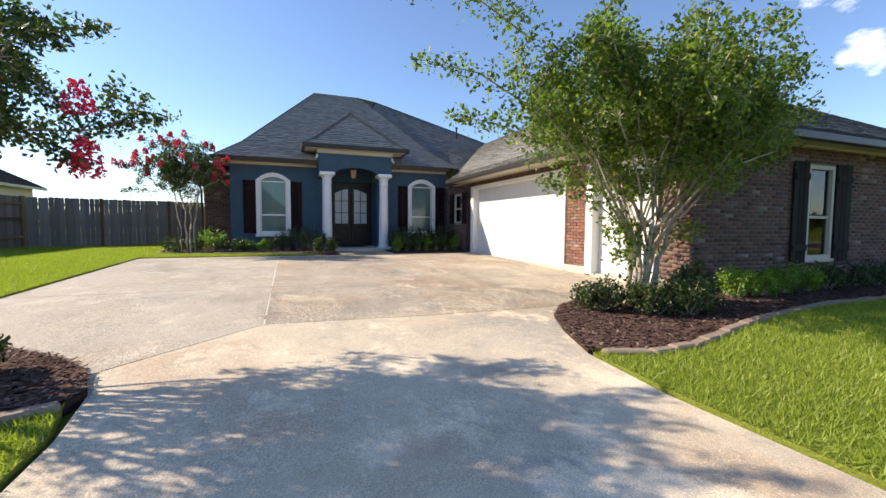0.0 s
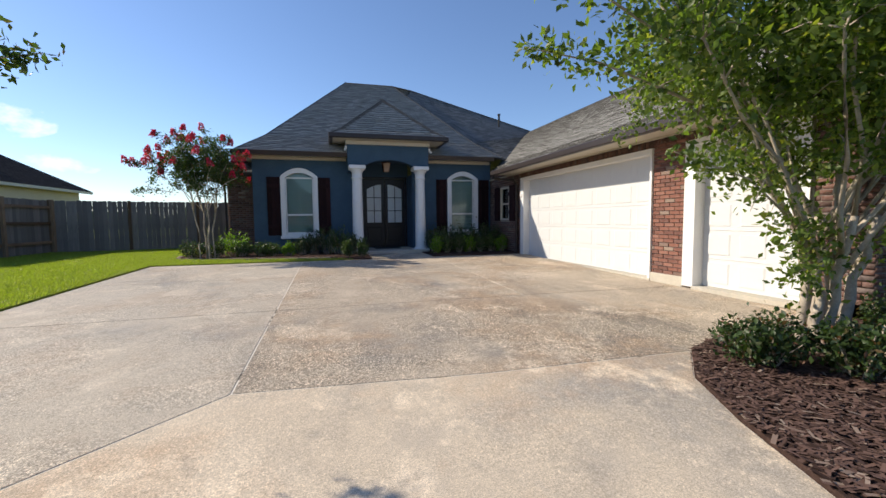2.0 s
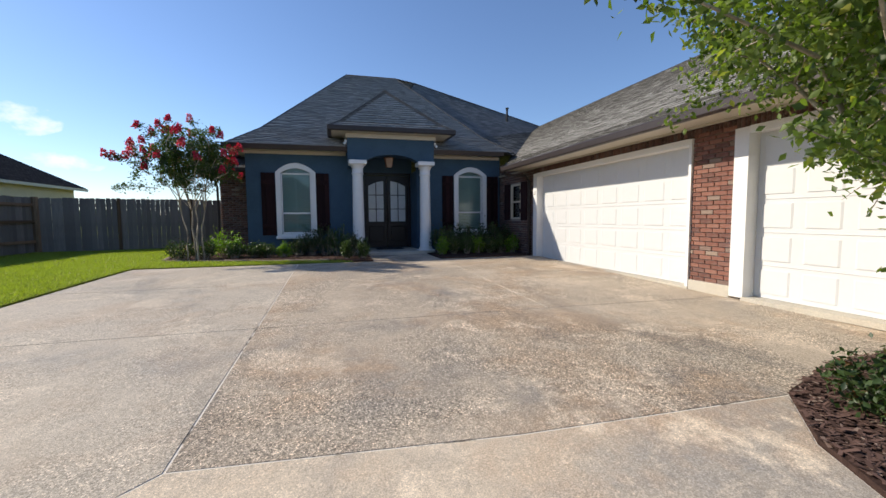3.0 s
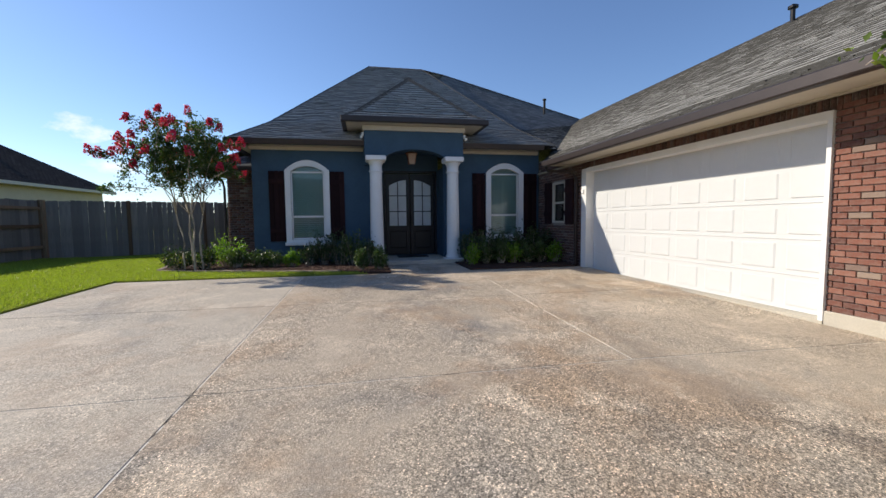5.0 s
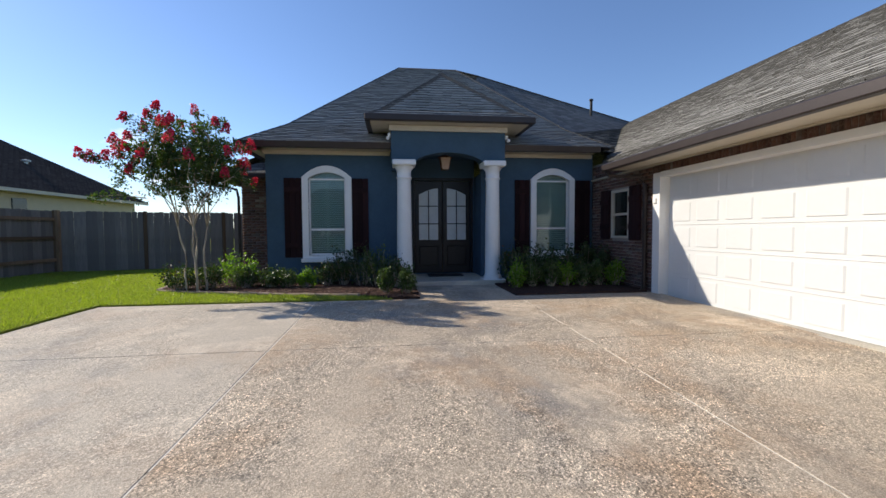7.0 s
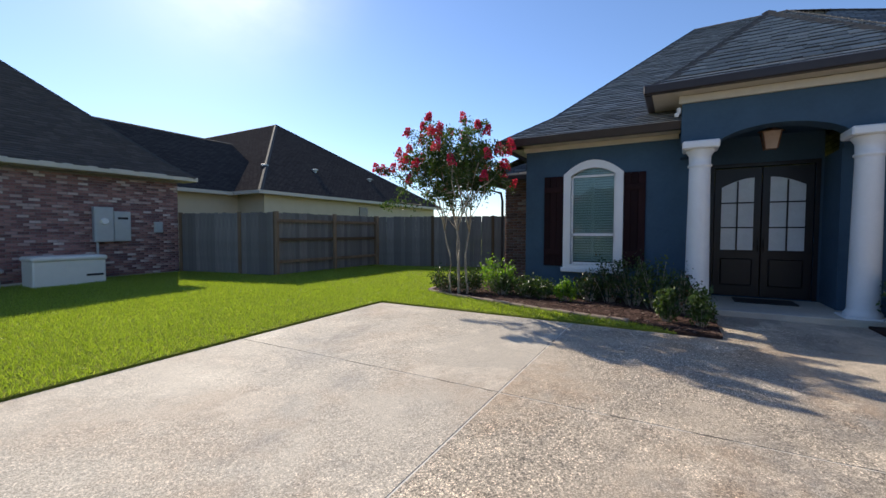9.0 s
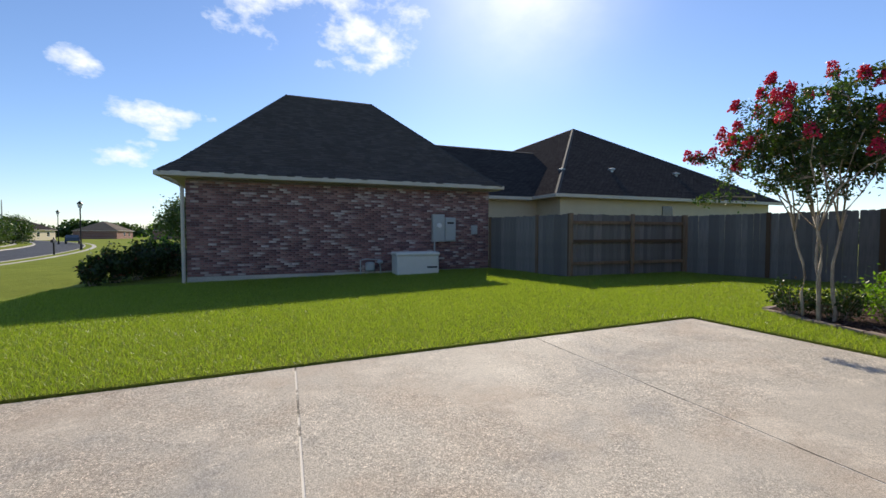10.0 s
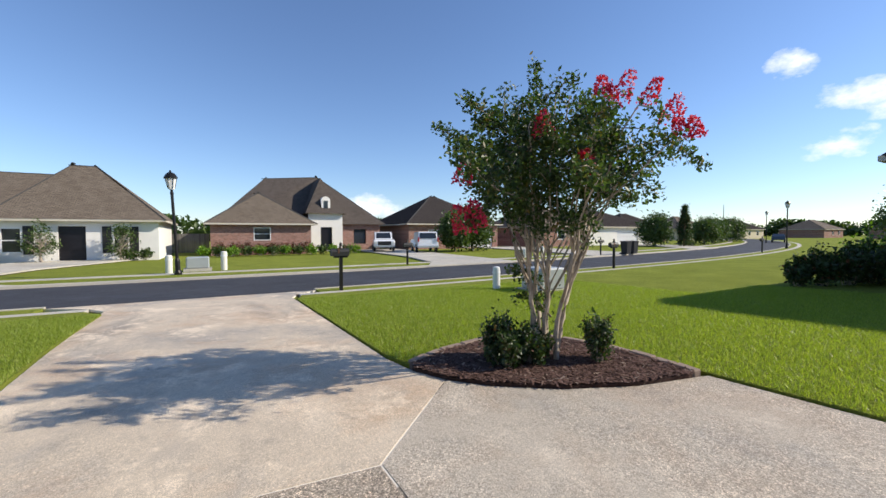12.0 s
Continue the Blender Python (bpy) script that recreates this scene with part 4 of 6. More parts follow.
part("lantern_body", taper(0.115, 0.62, 0.0, 0.27), plain("lantern_amber_glass", (0.40, 0.27, 0.20), 0.25, vary=0.15), lan, "pale amber glass body")
cage = bmesh.new()
for sx, sy in ((-1, -1), (1, -1), (1, 1), (-1, 1)):
    tube(cage, [(sx * 0.075, sy * 0.075, -0.005), (sx * 0.12, sy * 0.12, 0.275)], [0.009, 0.009], 5)
part("cage", cage, COPPER, lan)
part("lantern_roof", lathe([(0.17, 0.27), (0.175, 0.285), (0.05, 0.34), (0.02, 0.37), (0.015, 0.40)], 4), COPPER, lan)
# small white cameras under the porch eaves
for x, way in ((1.46, -1), (4.06, 1)):
    cm = part("camera_mount", boxed(x - 0.03, x + 0.03, 15.08, 15.16, 3.27, 3.36, bevel=0.012), WHITE, house, "small white eaves camera")
    part("camera_head", lathe([(0.02, 0), (0.035, 0.02), (0.035, 0.10), (0.02, 0.11)], 12), WHITE, cm).matrix_basis = Matrix.Translation((x + way * 0.03, 15.12, 3.25)) @ Matrix.Rotation(radians(100), 4, 'X')
# brick bay on the west side with its own low roof
SB = (-2.25, -1.28, 17.0, 22.5)
part("brick_wall", boxed(-2.25, -1.28, 17.0, 22.5, ZB, 2.7), DARKMORTAR, house, "brick side wall")
bricks_joined(brick_field("x", 17.0, -2.25, -1.28, ZB, 2.62, -1), "x", 17.0, -1, BRICK_STUFF, house)
bricks_joined(brick_field("y", -2.25, 17.0, 22.5, ZB, 2.62, -1), "y", -2.25, -1, BRICK_STUFF, house)
roof_faces([((-2.75, 16.55, 2.66), (-1.2, 16.55, 2.66), (-1.2, 17.3, 3.2)), ((-2.75, 23.0, 2.66), (-2.75, 16.55, 2.66), (-1.2, 17.3, 3.5), (-1.2, 23.0, 3.5))], ROOF, house)
sg = bmesh.new()
box(sg, -2.84, -1.2, 16.45, 16.57, 2.54, 2.66, bevel=0.012)
box(sg, -2.84, -2.72, 16.57, 23.0, 2.54, 2.66, bevel=0.012)
part("gutter", sg, GUTTER, house)
part("downpipe", tube(bmesh.new(), [(-2.78, 16.6, 2.56), (-2.74, 16.7, 2.42), (-2.36, 16.94, 2.30), (-2.32, 16.95, 2.1), (-2.32, 16.95, 0.1)], [0.035] * 5, 8), GUTTER, house)

# garage wing
GX = 6.37
part("garage_wall", wall_y(bmesh.new(), 5.05, 15.65, GX + 0.02, GX + 0.24, -0.08, 2.44, [(5.62, 7.33, -0.08, 2.22), (8.11, 13.12, -0.08, 2.22), (14.05, 14.74, 1.06, 2.1)]), MORTAR, house, "brick garage wall")
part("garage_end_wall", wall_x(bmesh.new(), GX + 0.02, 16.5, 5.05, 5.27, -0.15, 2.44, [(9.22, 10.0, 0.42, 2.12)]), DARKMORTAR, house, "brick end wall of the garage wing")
part("far_wall", wall_y(bmesh.new(), 5.27, 27.0, 16.3, 16.5, -0.1, 2.6), DARKMORTAR, house)
part("rear_wall", wall_x(bmesh.new(), -1.28, 16.5, 26.5, 26.7, 0.0, 3.2), DARKMORTAR, house)
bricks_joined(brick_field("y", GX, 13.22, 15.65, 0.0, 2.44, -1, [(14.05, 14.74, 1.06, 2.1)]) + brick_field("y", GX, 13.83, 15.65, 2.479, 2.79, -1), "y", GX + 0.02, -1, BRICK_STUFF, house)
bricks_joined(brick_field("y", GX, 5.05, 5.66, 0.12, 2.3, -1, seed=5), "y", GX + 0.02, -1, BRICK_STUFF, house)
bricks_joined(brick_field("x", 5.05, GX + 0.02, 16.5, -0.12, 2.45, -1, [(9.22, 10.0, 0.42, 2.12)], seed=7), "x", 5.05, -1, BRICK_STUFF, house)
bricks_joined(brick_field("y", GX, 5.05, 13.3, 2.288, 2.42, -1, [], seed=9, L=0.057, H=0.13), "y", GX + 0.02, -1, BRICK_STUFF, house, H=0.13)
for (y0, y1, zt) in ((8.14, 13.02, 2.2), (5.66, 7.23, 2.2)):
    fr = bmesh.new()
    box(fr, GX - 0.035, GX + 0.24, y1, y1 + 0.2, 0.0, zt + 0.075)
    box(fr, GX - 0.035, GX + 0.24, y0 - 0.02, y0 + 0.03, 0.0, zt + 0.08)
    box(fr, GX - 0.03, GX + 0.235, y0 + 0.03, y1, zt - 0.01, zt + 0.085)
    part("garage_frame", fr, WHITE, house, "white painted garage door casing")
    door = part("garage_door", boxed(GX + 0.16, GX + 0.20, y0 + 0.03, y1, 0.02, zt - 0.01), DOOR_WHITE, house, "white raised-panel garage door")
    rows, cols = 5, (8 if y1 - y0 > 3 else 3)
    ph, pw2 = (zt - 0.03) / rows, (y1 - y0 - 0.02) / cols
    pm = extruded([(0, -pw2 / 2 + 0.065, 0.065), (0, pw2 / 2 - 0.065, 0.065), (0, pw2 / 2 - 0.065, ph - 0.065), (0, -pw2 / 2 + 0.065, ph - 0.065)], (-0.010, 0, 0))
    front = [f for f in pm.faces if f.calc_center_median().x < -0.009]
    bmesh.ops.scale(pm, verts=list({v for f in front for v in f.verts}), vec=(1, (pw2 - 0.18) / (pw2 - 0.13), 1))
    mesh = bpy.data.meshes.new("door_panel")
    pm.to_mesh(mesh)
    pm.free()
    mesh.materials.append(DOOR_WHITE)
    for r in range(rows):
        for c in range(cols):
            shared("door_panel", mesh, door, Matrix.Translation((GX + 0.16, y0 + 0.02 + (c + 0.5) * pw2, 0.02 + r * ph)))
        if r:
            part("section_joint", boxed(GX + 0.152, GX + 0.1595, y0 + 0.03, y1 - 0.01, 0.017 + r * ph, 0.021 + r * ph), DOOR_WHITE, door)
    part("threshold", boxed(GX - 0.04, GX + 0.22, y0 - 0.02, y1 + 0.02, -0.05, 0.015), PALE_CONCRETE, house)
part("pier_base", boxed(GX - 0.03, GX + 0.1, 7.43, 8.12, -0.05, 0.13, bevel=0.01), PALE_CONCRETE, house)
part("wall_light", boxed(GX - 0.06, GX - 0.03, 13.10, 13.2, 1.72, 1.82, bevel=0.01), WHITE, house)
# small brick-wall window with dark shutters
sw = part("window", ring([(GX - 0.01, 14.05, 1.06), (GX - 0.01, 14.74, 1.06), (GX - 0.01, 14.74, 2.1), (GX - 0.01, 14.05, 2.1)], [(GX - 0.01, 14.10, 1.11), (GX - 0.01, 14.69, 1.11), (GX - 0.01, 14.69, 2.05), (GX - 0.01, 14.10, 2.05)], (0.08, 0, 0)), CREAM, house)
part("sash_frame", boxed(GX + 0.02, GX + 0.05, 14.1, 14.7, 1.55, 1.60), CREAM, sw)
part("pane", boxed(GX + 0.04, GX + 0.046, 14.1, 14.7, 1.0, 2.15), GLASS, sw)
part("room_behind", boxed(GX + 0.25, GX + 0.27, 13.9, 14.9, 0.9, 2.3), ROOM_SHADE, sw)
for y0, y1 in ((13.62, 14.02), (14.77, 15.17)):
    shutter(y0, y1, 0, 1.03, 2.13, SHUTTER, "dark board shutter", Matrix(((0, 1, 0, GX + 0.004), (1, 0, 0, 0), (0, 0, 1, 0), (0, 0, 0, 1))))
# end-wall window between weathered shutters
ew = part("window", ring([(9.22, 5.02, 0.42), (10.0, 5.02, 0.42), (10.0, 5.02, 2.12), (9.22, 5.02, 2.12)], [(9.29, 5.02, 0.49), (9.93, 5.02, 0.49), (9.93, 5.02, 2.05), (9.29, 5.02, 2.05)], (0, 0.1, 0)), CREAM, house, "tall sash window with a pale frame")
part("sash_frame", boxed(9.29, 9.93, 5.06, 5.10, 1.16, 1.21), CREAM, ew)
part("window_sill", boxed(9.18, 10.04, 4.98, 5.05, 0.36, 0.42, bevel=0.008), CREAM, ew)
p1 = part("pane", boxed(9.29, 9.93, 5.08, 5.086, 0.49, 2.05), GLASS, ew)
part("blind", boxed(9.25, 9.97, 5.15, 5.16, 1.2, 2.1), BLIND, ew)
part("room_behind", boxed(9.1, 10.1, 5.32, 5.34, 0.3, 2.2), ROOM_SHADE, ew)
for x0, x1 in ((8.78, 9.2), (10.02, 10.5)):
    shutter(x0, x1, 5.032, 0.36, 2.16, GREYSHUT, "weathered grey board shutter")
# garage roof
RG = (5.70, 17.0, 4.55, 28.0, 2.51)
GA, GB = (11.43, 10.12, 5.74), (11.43, 22.4, 5.74)
# its west eave stops short of the house front, where the valley begins
RG_POLYS = [clip(p, (5.70, 13.82, 0), (-1.6, 0.9, 0)) for p in hip_polys(*RG, GA, GB, 0.16, 0.10)]
RG_POLYS = [p for p in RG_POLYS if len(p) > 2]
roof_faces(RG_POLYS, ROOF, house, label="grey shingle roof of the garage wing")
shingles(RG_POLYS, SHINGLE, house, 3, faces_to=lambda n: n.y < 0.3 and n.x < 0.3)
for e, top in (((5.70, 4.55, 2.51), GA), ((17.0, 4.55, 2.51), GA)):
    e = Vector(e)
    m = e.lerp(Vector(top), 0.16) - Vector((0, 0, 0.10))
    cap_line(e, m, house)
    cap_line(m, top, house)
cap_line(GA, GB, house)
gg = bmesh.new()
box(gg, 5.62, 5.74, 4.47, 13.82, 2.39, 2.52, bevel=0.015)
box(gg, 5.74, 17.0, 4.47, 4.59, 2.39, 2.52, bevel=0.015)
part("gutter", gg, GUTTER, house, "dark bronze eaves gutter")
gs = bmesh.new()
box(gs, 5.72, GX + 0.02, 4.58, 13.82, 2.445, 2.465)
box(gs, GX + 0.02, 16.9, 4.58, 5.05, 2.445, 2.465)
box(gs, GX - 0.05, GX + 0.0, 5.0, 15.6, 2.42, 2.445)
box(gs, GX, 16.5, 4.96, 5.03, 2.40, 2.445)
part("soffit", gs, CREAM, house, "cream soffit and frieze")
part("eave_end", extruded([(5.73, 13.80, 2.42), (GX + 0.01, 13.80, 2.42), (GX + 0.01, 13.80, 2.79), (5.73, 13.80, 2.50)], (0, 0.025, 0)), CREAM, house)
part("upper_wall", boxed(GX + 0.02, GX + 0.2, 13.83, 15.65, 2.44, 2.79), DARKMORTAR, house)
part("downpipe", tube(bmesh.new(), [(5.70, 13.75, 2.41), (5.74, 13.72, 2.30), (6.22, 13.46, 2.25), (6.31, 13.42, 2.1), (6.31, 13.42, 0.12), (6.22, 13.38, 0.06)], [0.04] * 6, 8), GUTTER, house, "dark bronze downpipe")
part("vent_pipe", lathe([(0.05, 0), (0.05, 0.3), (0.10, 0.31), (0.10, 0.36), (0.03, 0.4)], 10, (11.2, 12.6, 5.6)), BRONZE, house)
# dark sheet inside the garage wing, painting in the shade of its interior
part("inner_dark", boxed(6.7, 16.2, 5.4, 26.4, 2.40, 2.44), ROOM_SHADE, house)


# ---- neighbour's house ----
nb = thing("neighbour_house", "neighbouring brick house with a brown shingle hip roof", "house")
NX = -11.96
part("wall", wall_y(bmesh.new(), 4.95, 14.3, NX - 0.22, NX, -0.2, 2.85), DARKMORTAR, nb, "mottled red brick wall")
part("wall", wall_x(bmesh.new(), -21.5, NX - 0.22, 4.95, 5.17, -0.2, 2.85), DARKMORTAR, nb)
bricks_joined(brick_field("y", NX, 4.95, 14.3, 0.12, 2.85, 1, seed=3), "y", NX, 1, BRICK_NEAR, nb)
bricks_joined(brick_field("x", 4.95, -21.5, NX, 0.12, 2.85, -1, seed=4), "x", 4.95, -1, BRICK_NEAR, nb)
part("foundation", boxed(NX - 0.2, NX + 0.012, 4.94, 14.3, -0.25, 0.11), PALE_CONCRETE, nb)
NR = (-21.5, -11.48, 4.38, 14.62, 2.98)
NA, NB2 = (-16.5, 7.6, 6.85), (-16.5, 11.0, 6.85)
roof_faces(hip_polys(*NR, NA, NB2, 0.12, 0.08), ROOF_N, nb, label="brown shingle hip roof")
shingles(hip_polys(*NR, NA, NB2, 0.12, 0.08), SHINGLE_N, nb, 5, faces_to=lambda n: n.x > -0.3)
for e, top in (((-11.48, 4.38, 2.98), NA), ((-11.48, 14.62, 2.98), NB2)):
    e = Vector(e)
    m = e.lerp(Vector(top), 0.12) - Vector((0, 0, 0.08))
    cap_line(e, m, nb)
    cap_line(m, top, nb)
cap_line(NA, NB2, nb)
fa = bmesh.new()
box(fa, -11.56, -11.46, 4.32, 14.66, 2.86, 2.99, bevel=0.01)
box(fa, -21.5, -11.56, 4.32, 4.42, 2.86, 2.99, bevel=0.01)
box(fa, -12.2, -11.56, 4.42, 14.62, 2.86, 2.88)
box(fa, -21.5, -12.2, 4.42, 4.96, 2.86, 2.88)
part("fascia", fa, CREAM, nb, "cream fascia and gutter")
part("downpipe", tube(bmesh.new(), [(-11.6, 4.5, 2.86), (-11.75, 4.75, 2.72), (-11.88, 4.88, 2.6), (-11.88, 4.88, -0.08)], [0.05] * 4, 8), CREAM, nb)
# rear wing of cream stucco
part("rear_wing_wall", boxed(-40, -14.55, 19.3, 34.0, -0.1, 3.1), STUCCO_CREAM, nb, "cream stucco wall")
part("rear_wing_wall", boxed(-24, -16.4, 14.0, 19.29, -0.1, 3.1), STUCCO_CREAM, nb, "cream stucco wall")
WR = (-41.0, -14.05, 18.75, 34.5, 3.12)
WA, WB = (-32.0, 26.6, 8.75), (-22.9, 26.6, 8.75)
roof_faces(hip_polys(*WR, WA, WB), ROOF_N, nb)
for p, q in hip_lines(*WR, WA, WB)[1:3] + [(WA, WB)]:
    cap_line(p, q, nb)
roof_faces([((-15.9, 13.0, 3.1), (-15.9, 21.5, 3.1), (-20.2, 21.5, 6.2), (-20.2, 11.5, 6.2)), ((-24.5, 21.5, 3.1), (-24.5, 13.0, 3.1), (-20.2, 11.5, 6.2), (-20.2, 21.5, 6.2))], ROOF_N, nb)
cap_line((-20.2, 11.0, 6.2), (-20.2, 21.5, 6.2), nb)
wf = bmesh.new()
box(wf, -14.12, -14.02, 18.7, 34.5, 2.98, 3.13)
box(wf, -16.5, -14.02, 18.68, 18.78, 2.98, 3.13)
box(wf, -15.95, -15.85, 14.0, 18.7, 2.96, 3.11)
part("fascia", wf, CREAM, nb, "cream fascia and gutter")
part("window", boxed(-14.56, -14.5, 25.6, 26.3, 1.9, 2.75), DARKGLASS, nb)
for (x, y, z) in ((-16.6, 20.9, 4.45), (-16.6, 24.2, 4.65), (-16.6, 29.0, 4.65), (-16.9, 15.6, 3.9)):
    part("roof_vent", lathe([(0.09, 0), (0.09, 0.16), (0.19, 0.17), (0.19, 0.24), (0.02, 0.28)], 12, (x, y, z)), GREYMETAL, nb)

# meters and generator by the neighbour's wall
def enclosure(name, label, y0, y1, z0, z1, d, parts=()):
    t = thing(name, label, name.replace("_", " "), (NX + 0.016, (y0 + y1) / 2, z0))
    w, h = (y1 - y0) / 2, z1 - z0
    part("case", boxed(0, d, -w, w, 0, h, bevel=0.012), GREYMETAL, t)
    part("cover", boxed(d, d + 0.012, -w + 0.03, w - 0.03, 0.04, h - 0.04, bevel=0.004), GREYMETAL, t)
    return t
mt = enclosure("meter_box", "grey metal electricity meter box on brick", 12.13, 12.56, 1.05, 1.98, 0.16)
part("meter_dial", lathe([(0.085, 0), (0.085, 0.05), (0.07, 0.07)], 18), LAMPGLASS, mt).matrix_basis = Matrix.Translation((0.172, 0, 0.55)) @ Matrix.Rotation(radians(90), 4, 'Y')
part("conduit", tube(bmesh.new(), [(0.05, -0.12, 0), (0.05, -0.12, -1.05)], [0.03, 0.03], 8), GREYMETAL, mt)
sb = enclosure("switch_box", "grey metal transfer switch box on brick", 12.58, 12.97, 1.06, 1.88, 0.14)
part("name_plate", boxed(0.153, 0.157, -0.12, 0.12, 0.60, 0.66), BLACK, sb)
enclosure("junction_box", "small grey junction box on brick", 13.6, 13.82, 1.3, 1.62, 0.08)
gen = thing("generator", "cream standby generator on the lawn by the wall", "generator", (-11.34, 11.37, -0.03))
part("body", boxed(-0.36, 0.36, -0.68, 0.68, 0.03, 0.68, bevel=0.03), OFFWHITE, gen)
part("lid", boxed(-0.40, 0.40, -0.71, 0.71, 0.66, 0.78, bevel=0.04), OFFWHITE, gen)
part("base_pad", boxed(-0.42, 0.42, -0.72, 0.72, -0.05, 0.04), PALE_CONCRETE, gen)
part("grille", boxed(0.361, 0.368, 0.28, 0.62, 0.28, 0.33), BLACK, gen, "dark bar of lettering")
gm = thing("gas_meter", "grey gas meter with pipes by the wall", "gas meter", (-11.75, 10.0, -0.03))
part("meter_body", boxed(-0.12, 0.12, -0.14, 0.14, 0.16, 0.46, bevel=0.05), GREYMETAL, gm)
part("regulator", lathe([(0.05, 0.40), (0.10, 0.43), (0.10, 0.48), (0.04, 0.52)], 14, (0, 0.32, 0)), GREYMETAL, gm)
part("pipe", tube(bmesh.new(), [(0, -0.3, -0.02), (0, -0.3, 0.52), (0, -0.12, 0.56), (0, 0.3, 0.52), (0, 0.34, 0.2), (0, 0.34, -0.02)], [0.022] * 6, 8), GREYMETAL, gm)


# ---- wooden fence ----
PICK = bmesh.new()
pf = PICK.faces.new([PICK.verts.new(p) for p in ((-0.070, 0, 0), (0.070, 0, 0), (0.070, 0, 1.80), (0.05, 0, 1.83), (-0.05, 0, 1.83), (-0.070, 0, 1.80))])
pr = bmesh.ops.extrude_face_region(PICK, geom=[pf])
bmesh.ops.translate(PICK, verts=[v for v in pr["geom"] if isinstance(v, bmesh.types.BMVert)], vec=(0, 0.018, 0))
bmesh.ops.recalc_face_normals(PICK, faces=PICK.faces)
PICKET = bpy.data.meshes.new("plank")
PICK.to_mesh(PICKET)
PICK.free()
PICKET.materials.append(FENCE)


def fence_run(p, q, label, rails_front=False, seed=2, mid=0.0):
    rng = random.Random(seed)
    p, q = Vector(p), Vector(q)
    d = q - p
    L, ang = d.length, math.atan2(d.y, d.x)
    f = thing("fence", label, "fence", (p.x, p.y, gz(p.y)), "backyard fence")
    f.rotation_euler = (0, 0, ang)
    n = int(L / 0.142)
    for i in range(n):
        m = Matrix.Translation(((i + 0.5) * L / n, 0.03 if rails_front else 0.0, rng.uniform(-0.01, 0.02))) @ Matrix.Rotation(rng.uniform(-0.004, 0.004), 4, 'Y')
        shared("plank", PICKET, f, m)
    y0 = -0.06 if rails_front else 0.02
    for z in (0.35, 1.0, 1.55):
        part("rail", boxed(0, L, y0 + 0.03, y0 + 0.085 - (0 if rails_front else 0), z, z + 0.09), FENCE_POST, f)
    for i in range(int(L / 2.2) + 2):
        x = min(L, i * 2.2)
        part("post", boxed(x - 0.05, x + 0.05, y0 - 0.06, y0 + 0.03, 0, 1.86, bevel=0.008), FENCE_POST, f)
    return f


fence_run((-11.93, 14.36), (-8.6, 15.2), "weathered grey wooden picket fence panel", seed=1)
fence_run((-8.6, 15.2), (-8.4, 19.5), "weathered wooden fence with rails and posts showing", True, seed=2)
fence_run((-8.4, 19.5), (-2.3, 21.5), "weathered grey wooden privacy fence behind the lawn", seed=3)


# ---- plants ----
def leaf_cloud(centres, size, rng):
    """Small folded leaves at the given places: two triangles each, sharing a midrib."""
    n = len(centres)
    a = rng.normal(size=(n, 3))
    a /= np.linalg.norm(a, axis=1)[:, None]
    b = np.cross(a, rng.normal(size=(n, 3)))
    b /= np.linalg.norm(b, axis=1)[:, None]
    c = np.cross(a, b)
    s = size * rng.uniform(0.65, 1.25, n)[:, None]
    v = np.empty((n, 4, 3))
    v[:, 0] = centres - a * s * 0.5
    v[:, 1] = centres + b * s * 0.28 + c * s * 0.08
    v[:, 2] = centres + a * s * 0.5
    v[:, 3] = centres - b * s * 0.28 + c * s * 0.08
    f = np.arange(n)[:, None] * 4
    tri = np.concatenate([np.concatenate([f, f + 1, f + 2], 1), np.concatenate([f, f + 2, f + 3], 1)])
    return v.reshape(-1, 3), tri


